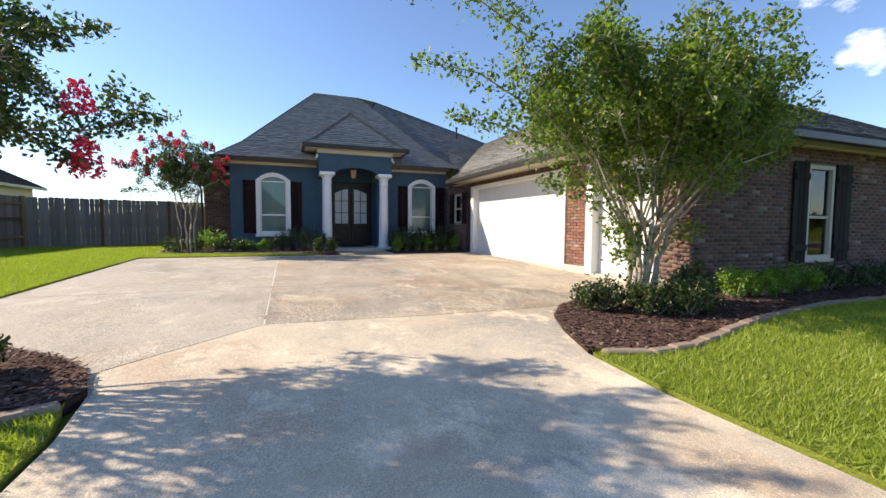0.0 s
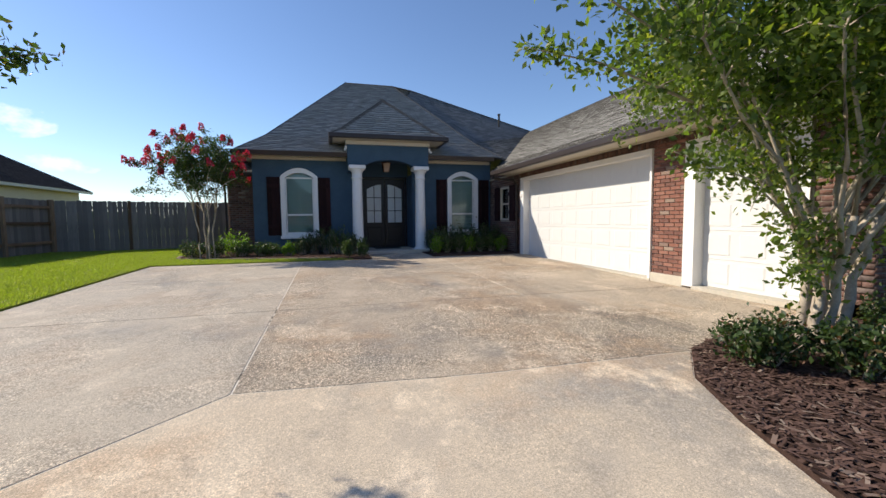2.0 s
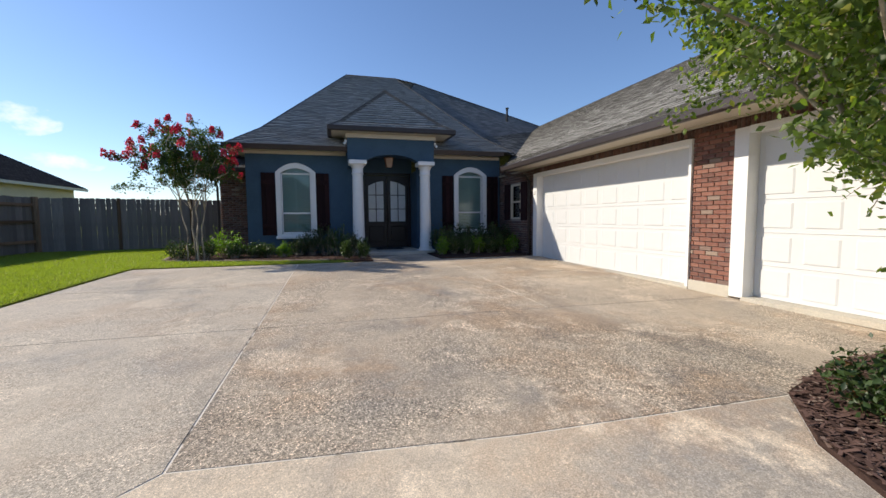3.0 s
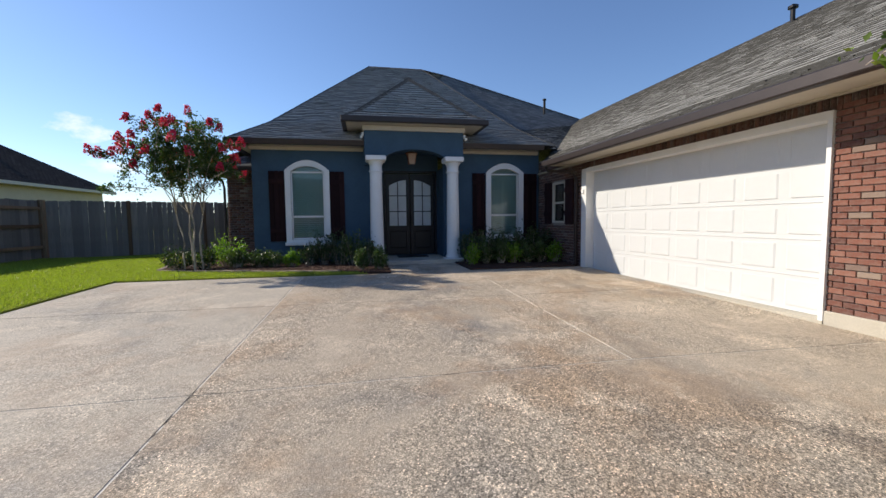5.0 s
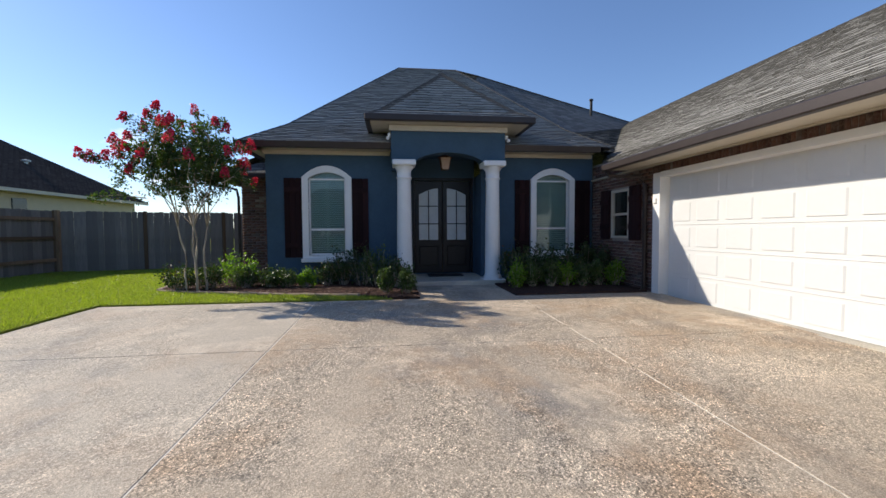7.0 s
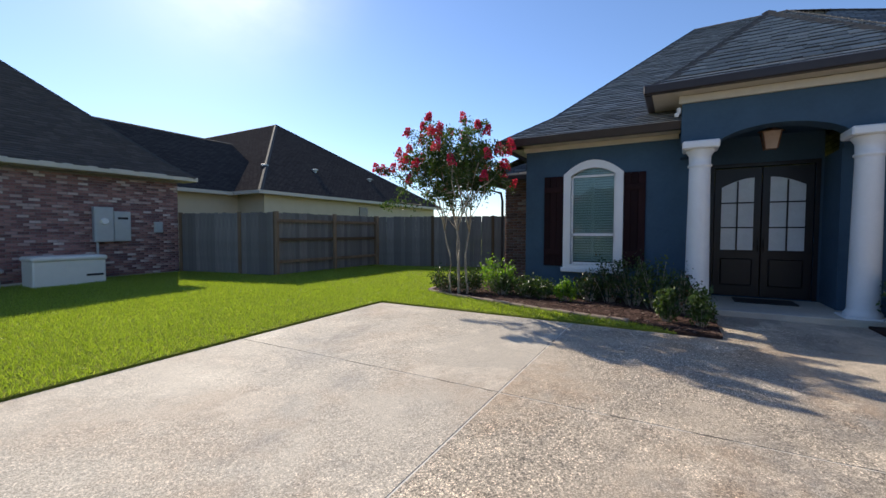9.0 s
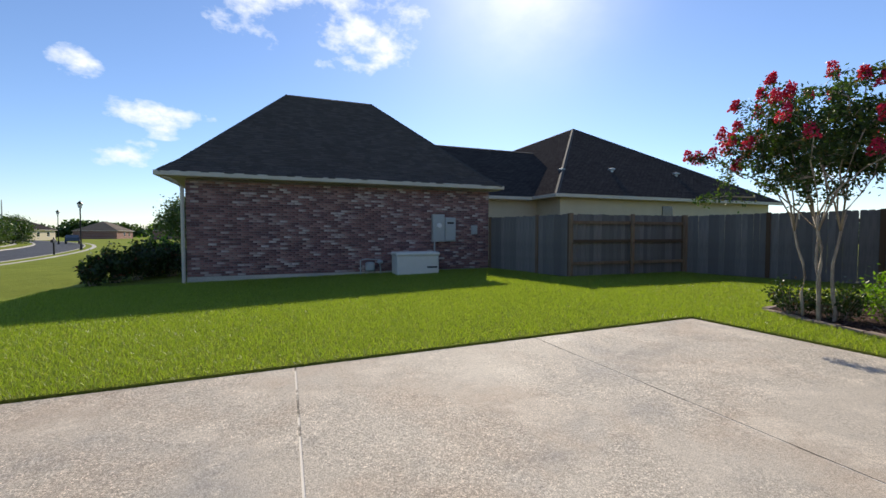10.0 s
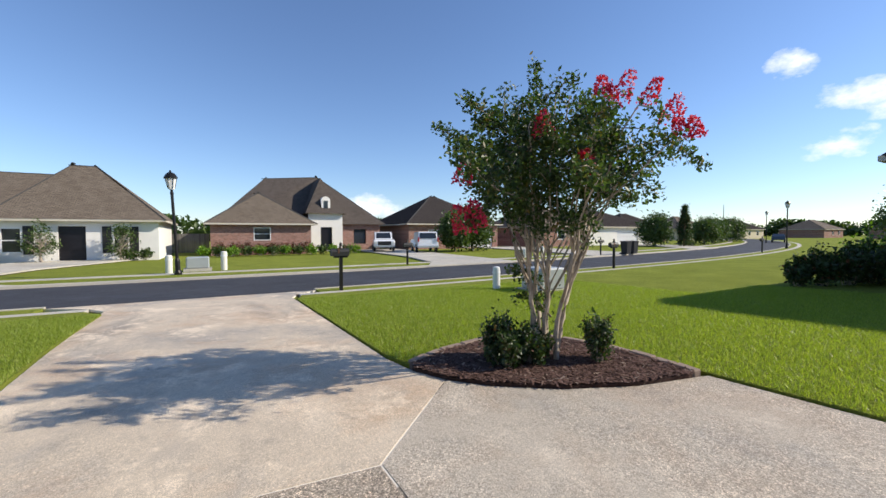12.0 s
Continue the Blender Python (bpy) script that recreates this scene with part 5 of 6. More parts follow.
def myrtle(name, label, base, trunks, centre, radii, leaves, leaf, mat, blooms, seed, sprays=230, tilt=0.16, bloom_size=1.0, bloom_low=0.35, foot=(0.07, 0.20), limb_from=4, reach=1.35, ragged=0.20, thick=1.0, arching=(), heads=()):
    """A crape myrtle: several smooth stems that fork into limbs, leafy sprays reaching out of them over an uneven crown, and flower heads.
    centre, radii: the crown's ellipsoid, from the foot of the tree."""
    rng, nr = random.Random(seed), np.random.default_rng(seed)
    t = thing(name, label, "tree", (*base, gz(base[1])))
    C, R = Vector(centre), Vector(radii)
    nodes, limbs = [], bmesh.new()
    low = C.z - R.z
    for k in range(trunks):
        az = 2 * math.pi * k / trunks + rng.uniform(-0.5, 0.5)
        rr = rng.uniform(*foot)
        p = Vector((math.cos(az) * rr, math.sin(az) * rr, -0.05))
        goal = Vector((C.x * 0.6 + math.cos(az) * R.x * tilt * 1.6, C.y * 0.6 + math.sin(az) * R.y * tilt * 1.6, low + 0.1 * R.z))
        pts, rad, r0, n = [p], [], thick * rng.uniform(0.019, 0.031), 7
        for i in range(1, n + 1):
            f = i / n
            pts.append(p.lerp(goal, f) + Vector((rng.uniform(-.03, .03), rng.uniform(-.03, .03), 0)) - Vector((math.cos(az), math.sin(az), 0)) * 0.06 * math.sin(f * math.pi))
        rad = [r0 * (1.25 - 0.6 * i / n) for i in range(n + 1)]
        part("stem", tube(bmesh.new(), pts, rad, 9), BARK, t, "smooth pale peeling stem", smooth=True)
        # limbs fan out from the upper part of each stem
        for j in range(5):
            s = rng.randint(limb_from, n)
            a2 = az + rng.uniform(-1.5, 1.5)
            up = rng.uniform(-0.45, 0.95)
            ra = math.sqrt(max(0.1, 1 - up * up)) * rng.uniform(0.45, 0.8)
            e = Vector((C.x + math.cos(a2) * R.x * ra, C.y + math.sin(a2) * R.y * ra, C.z + R.z * up * 0.8))
            q = pts[s]
            lp = [q]
            for i in range(1, 6):
                f = i / 5
                lp.append(q.lerp(e, f) + Vector((rng.uniform(-.05, .05), rng.uniform(-.05, .05), 0.12 * R.z * math.sin(f * math.pi))))
            tube(limbs, lp, [rad[s] * 0.55 * (1 - 0.75 * i / 5) + 0.004 for i in range(6)], 6)
            nodes += lp[1:]
    # sprays: shoots from the limbs out to the crown's ragged surface
    shoots, tips = [], []
    nd = np.array([tuple(p) for p in nodes])
    for k in range(sprays):
        d = Vector(nr.normal(size=3)).normalized()
        lump = 1.0 - ragged + ragged * math.sin(5 * d.x + seed) * math.sin(6 * d.y + 2) + 0.5 * ragged * math.sin(9 * d.z + seed)
        f = (0.30 + 0.70 * rng.random() ** 0.55) * lump * (rng.uniform(1.02, reach) if rng.random() < 0.10 else 1.0)
        e = Vector((C.x + R.x * d.x * f, C.y + R.y * d.y * f, C.z + R.z * d.z * f * (1.0 if d.z > 0 else 0.95)))
        b = Vector(nd[np.argmin(((nd - np.array(e)) ** 2).sum(1))])
        mid = b.lerp(e, 0.55) + Vector((0, 0, 0.05))
        tube(limbs, [b, mid, e], [0.008, 0.005, 0.002], 4)
        shoots.append((tuple(b), tuple(mid), tuple(e)))
        tips.append((e, d))
    # a few long arching shoots that stand out of the crown
    for b, mid, e in arching:
        b, mid, e = Vector(b), Vector(mid), Vector(e)
        tube(limbs, [b, mid, e], [0.012, 0.008, 0.003], 5)
        shoots += [(tuple(b), tuple(mid), tuple(e))] * 2
    br = part("branchwork", limbs, BARK, t, smooth=True)
    br["kind"] = "stuff"
    sh = np.array(shoots)
    L = np.linalg.norm(sh[:, 2] - sh[:, 0], axis=1) + 0.25
    k = nr.choice(len(sh), leaves, p=L / L.sum())
    u = nr.random(leaves)[:, None] ** (0.7 if R.x < 1.9 else 1.1)
    cen = np.where(u < 0.5, sh[k, 0] * (1 - 2 * u) + sh[k, 1] * 2 * u, sh[k, 1] * (2 - 2 * u) + sh[k, 2] * (2 * u - 1))
    cen = cen + nr.normal(size=(leaves, 3)) * (0.035 + 0.05 * (1 - u)) * max(1.0, R.x / 1.9)
    cen = cen if R.x < 1.9 else cen[(k >= sprays) | (cen[:, 2] > C.z - 0.72 * R.z)]
    v, f = leaf_cloud(cen, leaf, nr)
    arrays("crown", v, f, mat, t, "crown of many small green leaves")
    tips.sort(key=lambda q: -(q[1].z + rng.uniform(0, 0.9)))
    got = []
    for e, d in tips:
        if len(got) >= blooms:
            break
        if d.z > -bloom_low and ((e - C).length > 0.6 * R.x) and all((e - g).length > 0.2 for g in got):
            got.append(e)
    got += [Vector(h) for h in heads]
    for g in got:
        n, sz = 190, bloom_size * rng.uniform(0.75, 1.2)
        h = nr.random(n)
        r = (0.07 * (1.05 - h) ** 0.5 + 0.012) * sz
        th = nr.random(n) * 2 * np.pi
        ax = np.array((rng.uniform(-.35, .35), rng.uniform(-.35, .35), 1.0))
        q = np.array(g) + (h * 0.22 * sz - 0.05)[:, None] * ax + np.stack([r * np.cos(th), r * np.sin(th), np.zeros(n)], 1) + nr.normal(size=(n, 3)) * 0.009
        v, f = leaf_cloud(q, 0.045, nr)
        arrays("blossom", v, f, BLOOM, t, "pink-red flower head")
    return t


def shrub(name, label, at, w, d, h, n, leaf, mat, seed, group=""):
    """A low shrub: a few stems under a loose cloud of leaves, denser outside."""
    rng, nr = random.Random(seed), np.random.default_rng(seed)
    t = thing(name, label, "shrub", (*at, gz(at[1]) + 0.02), group)
    st = bmesh.new()
    shoots = []
    for k in range(22):
        az, ra = rng.uniform(0, 2 * math.pi), math.sqrt(rng.random())
        e = Vector((math.cos(az) * ra * w, math.sin(az) * ra * d, h * (1 - 0.45 * ra * ra) * rng.uniform(0.75, 1.12)))
        s = Vector((e.x * 0.25, e.y * 0.25, -0.02))
        m = s.lerp(e, 0.55) + Vector((0, 0, 0.06 * h))
        tube(st, [s, m, e], [0.009, 0.006, 0.003], 4)
        shoots.append((s.lerp(e, 0.3), m, e))
    part("stemwork", st, BARK, t)["kind"] = "stuff"
    sh = np.array([[tuple(q) for q in s] for s in shoots])
    k = nr.integers(0, len(sh), n)
    u = np.sqrt(nr.random(n))[:, None]
    c = np.where(u < 0.5, sh[k, 0] * (1 - 2 * u) + sh[k, 1] * 2 * u, sh[k, 1] * (2 - 2 * u) + sh[k, 2] * (2 * u - 1))
    c = c + nr.normal(size=(n, 3)) * np.array((w, d, h)) * 0.13
    c[:, 2] = np.abs(c[:, 2])
    v, f = leaf_cloud(c, leaf, nr)
    arrays("leaves", v, f, mat, t)
    return t


myrtle("crape_myrtle", "multi-stemmed crape myrtle with dark leaves and red blossom", (-2.15, 3.98), 9, (0.06, 0.26, 2.10), (1.36, 1.36, 0.96), 26500, 0.050, LEAF, 0, 11, 360, tilt=0.15, bloom_size=1.15, ragged=0.26, thick=0.85,
       arching=(((0.5, 0.35, 1.75), (1.1, 0.58, 1.82), (1.67, 0.80, 2.05)), ((1.1, 0.58, 1.82), (1.25, 0.66, 2.05), (1.33, 0.66, 2.25)), ((1.2, 0.62, 1.86), (1.42, 0.70, 2.0), (1.50, 0.72, 2.17)),
                ((0.5, 0.3, 2.2), (0.95, 0.35, 2.5), (1.35, 0.45, 2.6)), ((0.5, 0.2, 1.75), (0.9, 0.3, 1.7), (1.24, 0.3, 1.52)), ((0.3, -0.3, 2.2), (0.65, -0.6, 2.5), (0.95, -0.8, 2.7)),
                ((0, 0, 2.6), (0.1, 0, 3.0), (0.12, 0.0, 3.3)), ((-0.5, 0.5, 2.3), (-0.85, 0.9, 2.4), (-1.1, 1.15, 2.1)), ((-0.03, 0.1, 0.7), (0.15, 0.0, 0.95), (0.36, -0.15, 1.05)), ((-0.03, 0.1, 0.5), (0.12, 0.0, 0.72), (0.3, -0.1, 0.74))),
       heads=((-0.38, 0.48, 2.92), (-0.45, 0.54, 2.80), (-0.51, 0.6, 2.86), (-0.69, 0.79, 2.8), (-0.86, 0.94, 2.6), (-0.94, 1.0, 2.43), (-1.04, 1.09, 2.46), (0.5, 0.55, 2.38), (0.2, 0.8, 2.03), (1.22, 0.25, 1.95), (1.24, 0.3, 1.48), (1.14, 0.36, 1.55)))
myrtle("crape_myrtle", "broad green crape myrtle without blossom beside the garage", (4.88, 4.6), 7, (0.25, 0.05, 2.62), (2.9, 1.95, 1.62), 52000, 0.066, LEAF_R, 0, 23, 700, tilt=0.08, foot=(0.05, 0.15), limb_from=4, reach=1.08, ragged=0.30, thick=1.55,
       arching=(((-0.1, 0, 0.95), (-0.9, -0.05, 1.45), (-1.65, -0.1, 1.62)), ((-0.1, -0.05, 0.8), (-0.35, -0.1, 1.05), (-0.62, -0.15, 1.02)), ((0.1, -0.05, 0.8), (0.5, -0.15, 1.05), (0.85, -0.2, 1.0)),
                ((-1.8, 0, 3.25), (-2.6, 0, 3.62), (-3.45, 0, 3.5)), ((-1.6, 0, 2.4), (-2.4, 0, 2.75), (-3.1, 0, 2.8)), ((-1.4, 0, 2.0), (-2.1, 0.1, 2.25), (-2.7, 0.1, 2.3)), ((-1.7, 0.2, 3.5), (-2.3, 0.2, 4.0), (-2.75, 0.2, 4.1)),
                ((1.8, 0, 2.6), (2.6, 0, 2.85), (3.3, 0, 2.8)), ((1.9, 0.1, 3.2), (2.6, 0, 3.6), (3.2, 0, 3.65)), ((-0.1, 0.0, 0.5), (-0.3, -0.1, 0.75), (-0.55, -0.15, 0.72))))
myrtle("crape_myrtle", "slender crape myrtle with pink-red blossom by the house", (-2.3, 14.6), 4, (0.05, -0.30, 2.46), (1.38, 1.25, 1.06), 19000, 0.056, LEAF, 38, 37, 340, tilt=0.13, bloom_size=0.85, foot=(0.15, 0.21), limb_from=6, ragged=0.26, thick=0.8,
       arching=(((-0.7, -0.6, 2.1), (-1.1, -0.7, 2.45), (-1.5, -0.75, 2.5)), ((-0.6, -0.5, 1.8), (-1.0, -0.6, 1.85), (-1.4, -0.7, 1.8))), heads=((-1.5, -0.75, 2.52), (-1.35, -0.72, 2.45), (-1.15, -0.7, 2.5)))

# shrubs at the foot of the trees and along the walls
for k, (x, y, w, h, m) in enumerate(((-1.66, 3.84, 0.22, 0.5, LEAF_D), (-1.88, 4.12, 0.2, 0.42, LEAF_D), (-1.55, 4.08, 0.22, 0.36, LEAF_D), (-2.5, 4.46, 0.22, 0.5, LEAF_D))):
    shrub("rose_shrub", "dark-leaved low rose shrub in bark mulch", (x, y), w, w, h, 1500, 0.05, m, 50 + k, "shrubs under the myrtles")
for k, (x, y, w, h) in enumerate(((4.15, 4.5, 0.33, 0.42), (4.5, 4.1, 0.33, 0.4), (4.95, 3.95, 0.34, 0.42), (5.4, 4.2, 0.34, 0.48), (5.75, 4.45, 0.3, 0.5))):
    shrub("rose_shrub", "dark-leaved low rose shrub in bark mulch", (x, y), w, w, h, 1900, 0.05, LEAF_D, 60 + k, "shrubs under the myrtles")
for k, x in enumerate((6.7, 7.25, 7.8, 8.35)):
    shrub("boxwood", "bright green clipped shrub against the brick wall", (x, 4.55), 0.3, 0.28, 0.42, 1300, 0.05, LEAF_B, 80 + k, "shrubs along the garage end")
for k, x in enumerate((9.0, 9.7, 10.4, 11.1, 11.8, 12.6)):
    shrub("boxwood", "dark green clipped shrub against the brick wall", (x, 4.6), 0.42, 0.3, 0.42, 1300, 0.05, LEAF_D, 90 + k, "shrubs along the garage end")
FRONT = [(-2.72, 14.72, 0.36, 0.5, LEAF_D), (-2.2, 14.85, 0.33, 0.5, LEAF_D), (-1.75, 15.25, 0.42, 0.72, LEAF_B), (-1.5, 14.9, 0.27, 0.42, LEAF_F), (-1.0, 14.9, 0.27, 0.38, LEAF_F), (-0.65, 14.85, 0.27, 0.38, LEAF_F), (-0.25, 14.8, 0.2, 0.36, LEAF_B),
         (0.1, 15.0, 0.3, 0.5, LEAF_D), (0.45, 15.1, 0.40, 0.78, LEAF_D), (0.85, 14.95, 0.42, 0.80, LEAF_D), (1.2, 14.75, 0.42, 0.78, LEAF_F), (1.55, 14.55, 0.34, 0.62, LEAF_D), (1.38, 13.72, 0.15, 0.44, LEAF_F), (1.78, 13.62, 0.17, 0.46, LEAF_F)]
for k, (x, y, w, h, m) in enumerate(FRONT):
    shrub("garden_shrub", "green leafy shrub in the front bed", (x, y), w, w * 0.9, h, 1100, 0.055, m, 120 + k, "shrubs before the house")
for k in range(7):
    shrub("garden_shrub", "bright green upright shrub in the front bed", (4.0 + 0.36 * k, 14.15 + 0.06 * (k % 2)), 0.22, 0.2, 0.5, 900, 0.06, LEAF_F if k % 3 else LEAF_B, 150 + k, "shrubs before the house")
for k in range(6):
    shrub("garden_shrub", "dark green shrub against the house wall", (4.1 + 0.42 * k, 14.75), 0.34, 0.34, 0.78, 1400, 0.06, LEAF_D, 160 + k, "shrubs before the house")


# bed edging of pale blocks
def edging(pts, name, label, size=0.3, mat=PALE_CONCRETE):
    t = thing(name, label, "edging", kind="structure")
    bm = boxed(-size / 2 + 0.006, size / 2 - 0.006, -0.055, 0.055, -0.05, 0.058, bevel=0.014)
    me = bpy.data.meshes.new("edging_block")
    bm.to_mesh(me)
    bm.free()
    me.materials.append(mat)
    rng = random.Random(4)
    for p, q in zip(pts, pts[1:]):
        p, q = Vector(p), Vector(q)
        L = (q - p).length
        n = max(1, round(L / size))
        for i in range(n):
            c = p.lerp(q, (i + 0.5) / n)
            shared("edging_block", me, t, Matrix.LocRotScale((c.x, c.y, gz(c.y) + rng.uniform(-0.008, 0.008)), Euler((rng.uniform(-.04, .04), rng.uniform(-.03, .03), math.atan2(q.y - p.y, q.x - p.x) + rng.uniform(-.03, .03))), (L / n / size, 1, 1)))
    return t


EDGEMAT = plain("edging_stone", (0.29, 0.215, 0.165), 0.9, vary=0.25, scale=9, bump=0.6)
edging([(3.0, 3.16), (3.4, 3.02), (3.9, 3.04), (4.39, 3.17), (4.88, 3.33), (5.4, 3.46), (6.3, 3.66), (7.4, 3.81), (9.0, 3.83), (15.5, 3.86)], "bed_edging", "tan stone blocks edging the mulch bed", mat=EDGEMAT)
edging([(-3.06, 5.2), (-3.12, 4.7), (-3.12, 4.1), (-2.97, 3.48), (-2.61, 3.08), (-2.0, 2.97), (-1.3, 3.12), (-0.77, 3.4)], "bed_edging", "tan stone blocks edging the mulch bed", mat=EDGEMAT)
edging([(-3.3, 15.7), (-3.08, 14.73), (-2.2, 14.33), (-1.0, 13.98), (0.93, 13.5)], "bed_edging", "tan stone blocks edging the mulch bed", mat=EDGEMAT)


# bark chips strewn over the beds
def chips(outline, density, seed):
    nr = np.random.default_rng(seed)
    xs, ys = [p[0] for p in outline], [p[1] for p in outline]
    n = int((max(xs) - min(xs)) * (max(ys) - min(ys)) * density)
    x, y = nr.uniform(min(xs), max(xs), n), nr.uniform(min(ys), max(ys), n)
    ok = inside(x, y, outline)
    x, y = x[ok], y[ok]
    n = len(x)
    a = nr.uniform(0, np.pi, n)
    L, W, tilt = nr.uniform(0.015, 0.05, n), nr.uniform(0.004, 0.012, n), nr.uniform(-0.5, 0.5, n)
    z = np.clip(0.017 * (y - 9.3), -0.28, 0.06) + 0.04 + nr.random(n) * 0.012
    ux, uy = np.cos(a), np.sin(a)
    v = np.empty((n, 4, 3))
    for i, (s, w) in enumerate(((-1, -1), (1, -1), (1, 1), (-1, 1))):
        v[:, i, 0] = x + s * L * ux - w * W * uy
        v[:, i, 1] = y + s * L * uy + w * W * ux
        v[:, i, 2] = z + s * L * tilt * 0.5
    return v.reshape(-1, 3), np.arange(n * 4).reshape(-1, 4)


for key, outline, den in (("west", BED_L, 2600), ("east", BED_R, 1500), ("front", BED_F, 900)):
    v, f = chips(outline, den, 8)
    tagged(arrays("bark_chips", v, f, CHIPS), "brown bark chips strewn over the bed", "mulch", kind="stuff")


# grass blades on the near lawns
def blades(region, n, seed, h=0.05, hole=()):
    nr = np.random.default_rng(seed)
    x0, x1, y0, y1 = region
    x, y = nr.uniform(x0, x1, n), nr.uniform(y0, y1, n)
    ok = np.zeros(n, bool)
    for outline in LAWNS.values():
        ok |= inside(x, y, outline)
    for outline in HOUSES_PLAN:
        ok &= ~inside(x, y, outline)
    x, y = x[ok], y[ok]
    n = len(x)
    z = np.clip(0.017 * (y - 9.3), -0.28, 0.06) + 0.014
    a, hh, w = nr.uniform(0, 2 * np.pi, n), h * nr.uniform(0.55, 1.25, n), nr.uniform(0.003, 0.006, n)
    lx, ly = nr.normal(size=n) * h * 0.5, nr.normal(size=n) * h * 0.5
    v = np.empty((n, 3, 3))
    v[:, 0] = np.stack([x - np.cos(a) * w, y - np.sin(a) * w, z], 1)
    v[:, 1] = np.stack([x + np.cos(a) * w, y + np.sin(a) * w, z], 1)
    v[:, 2] = np.stack([x + lx, y + ly, z + hh], 1)
    return v.reshape(-1, 3), np.arange(n * 3).reshape(-1, 3)


for k, (region, n) in enumerate((((-12, -3.1, 2, 14.8), 330000), ((-8.5, -2.2, 14.8, 19.5), 60000), ((-3.2, 1.6, 13.1, 14.9), 26000), ((2.8, 9.5, -2.7, 3.9), 170000), ((-9, -0.6, -2.7, 2.0), 113000), ((-3.1, -0.6, 2.0, 3.6), 12500))):
    v, f = blades(region, n, 70 + k)
    tagged(arrays("grass", v, f, BLADES), "short mown green grass blades", "grass", kind="stuff")


# ---- across the street ----
FG = -0.28


def far_house(name, label, x0, x1, y_front, depth, wall_h, wall_mat, roof_mat_, ridge_h, openings=(), hip=None):
    """A hip-roofed house along the street; its front faces +y. openings: (kind, x0, x1, z0, z1)."""
    t = thing(name, label, "house")
    holes = [(o[1], o[2], FG + o[3], FG + o[4]) for o in openings]
    bm = bmesh.new()
    wall_x(bm, x0, x1, y_front - 0.25, y_front, FG - 0.1, FG + wall_h, holes)
    box(bm, x0, x0 + 0.25, y_front - depth, y_front - 0.25, FG - 0.1, FG + wall_h)
    box(bm, x1 - 0.25, x1, y_front - depth, y_front - 0.25, FG - 0.1, FG + wall_h)
    box(bm, x0, x1, y_front - depth - 0.25, y_front - depth, FG - 0.1, FG + wall_h)
    part("wall", bm, wall_mat, t)
    o = 0.5
    z = FG + wall_h
    half = min(depth / 2 + o, (x1 - x0) / 2 + o) * (hip or 0.98)
    cy = y_front - depth / 2
    if x1 - x0 >= depth:
        a, b = (x0 - o + half, cy, z + ridge_h), (x1 + o - half, cy, z + ridge_h)
    else:
        cx = (x0 + x1) / 2
        a, b = (cx, y_front - depth - o + half, z + ridge_h), (cx, y_front + o - half, z + ridge_h)
    e = (x0 - o, x1 + o, y_front - depth - o, y_front + o, z)
    roof_faces(hip_polys(*e, a, b), roof_mat_, t, label="shingle hip roof")
    for p, q in hip_lines(*e, a, b):
        far_cap_line(p, q, t)
    fb = bmesh.new()
    box(fb, x0 - o, x1 + o, y_front + o - 0.06, y_front + o + 0.03, z - 0.13, z + 0.01)
    box(fb, x0 - o, x0 - o + 0.08, y_front - depth - o, y_front + o, z - 0.13, z + 0.01)
    box(fb, x1 + o - 0.08, x1 + o, y_front - depth - o, y_front + o, z - 0.13, z + 0.01)
    box(fb, x0 - o, x1 + o, y_front - 0.05, y_front + o - 0.06, z - 0.1, z - 0.08)
    part("fascia", fb, CREAM, t)
    for kind, xa, xb, za, zb in openings:
        yb = y_front - 0.12
        if kind == "window":
            w = part("window", ring([(xa, y_front + 0.02, FG + za), (xb, y_front + 0.02, FG + za), (xb, y_front + 0.02, FG + zb), (xa, y_front + 0.02, FG + zb)], [(xa + .07, y_front + 0.02, FG + za + .07), (xb - .07, y_front + 0.02, FG + za + .07), (xb - .07, y_front + 0.02, FG + zb - .07), (xa + .07, y_front + 0.02, FG + zb - .07)], (0, -0.1, 0)), WHITE, t)
            part("pane", boxed(xa, xb, yb - 0.02, yb, FG + za, FG + zb), DARKGLASS, w)
            part("sash_frame", boxed(xa, xb, yb, yb + 0.03, FG + (za + zb) / 2 - .03, FG + (za + zb) / 2 + .03), WHITE, w)
        elif kind == "door":
            part("door", boxed(xa, xb, yb - 0.06, yb, FG + za, FG + zb), DARKDOOR, t)
        elif kind == "garage":
            gd = part("garage_door", boxed(xa, xb, yb - 0.06, yb, FG + za, FG + zb), DOOR_WHITE, t)
            for r in range(1, 4):
                part("section_joint", boxed(xa, xb, yb, yb + 0.01, FG + za + (zb - za) * r / 4 - .01, FG + za + (zb - za) * r / 4 + .01), GREYMETAL, gd)
    return t


def dark_shutters(t, y, spans, z0=0.75, z1=2.25):
    for a, b in spans:
        part("shutter", boxed(a, b, y + 0.004, y + 0.05, FG + z0, FG + z1, bevel=0.01), BLACK, t, "black shutter")


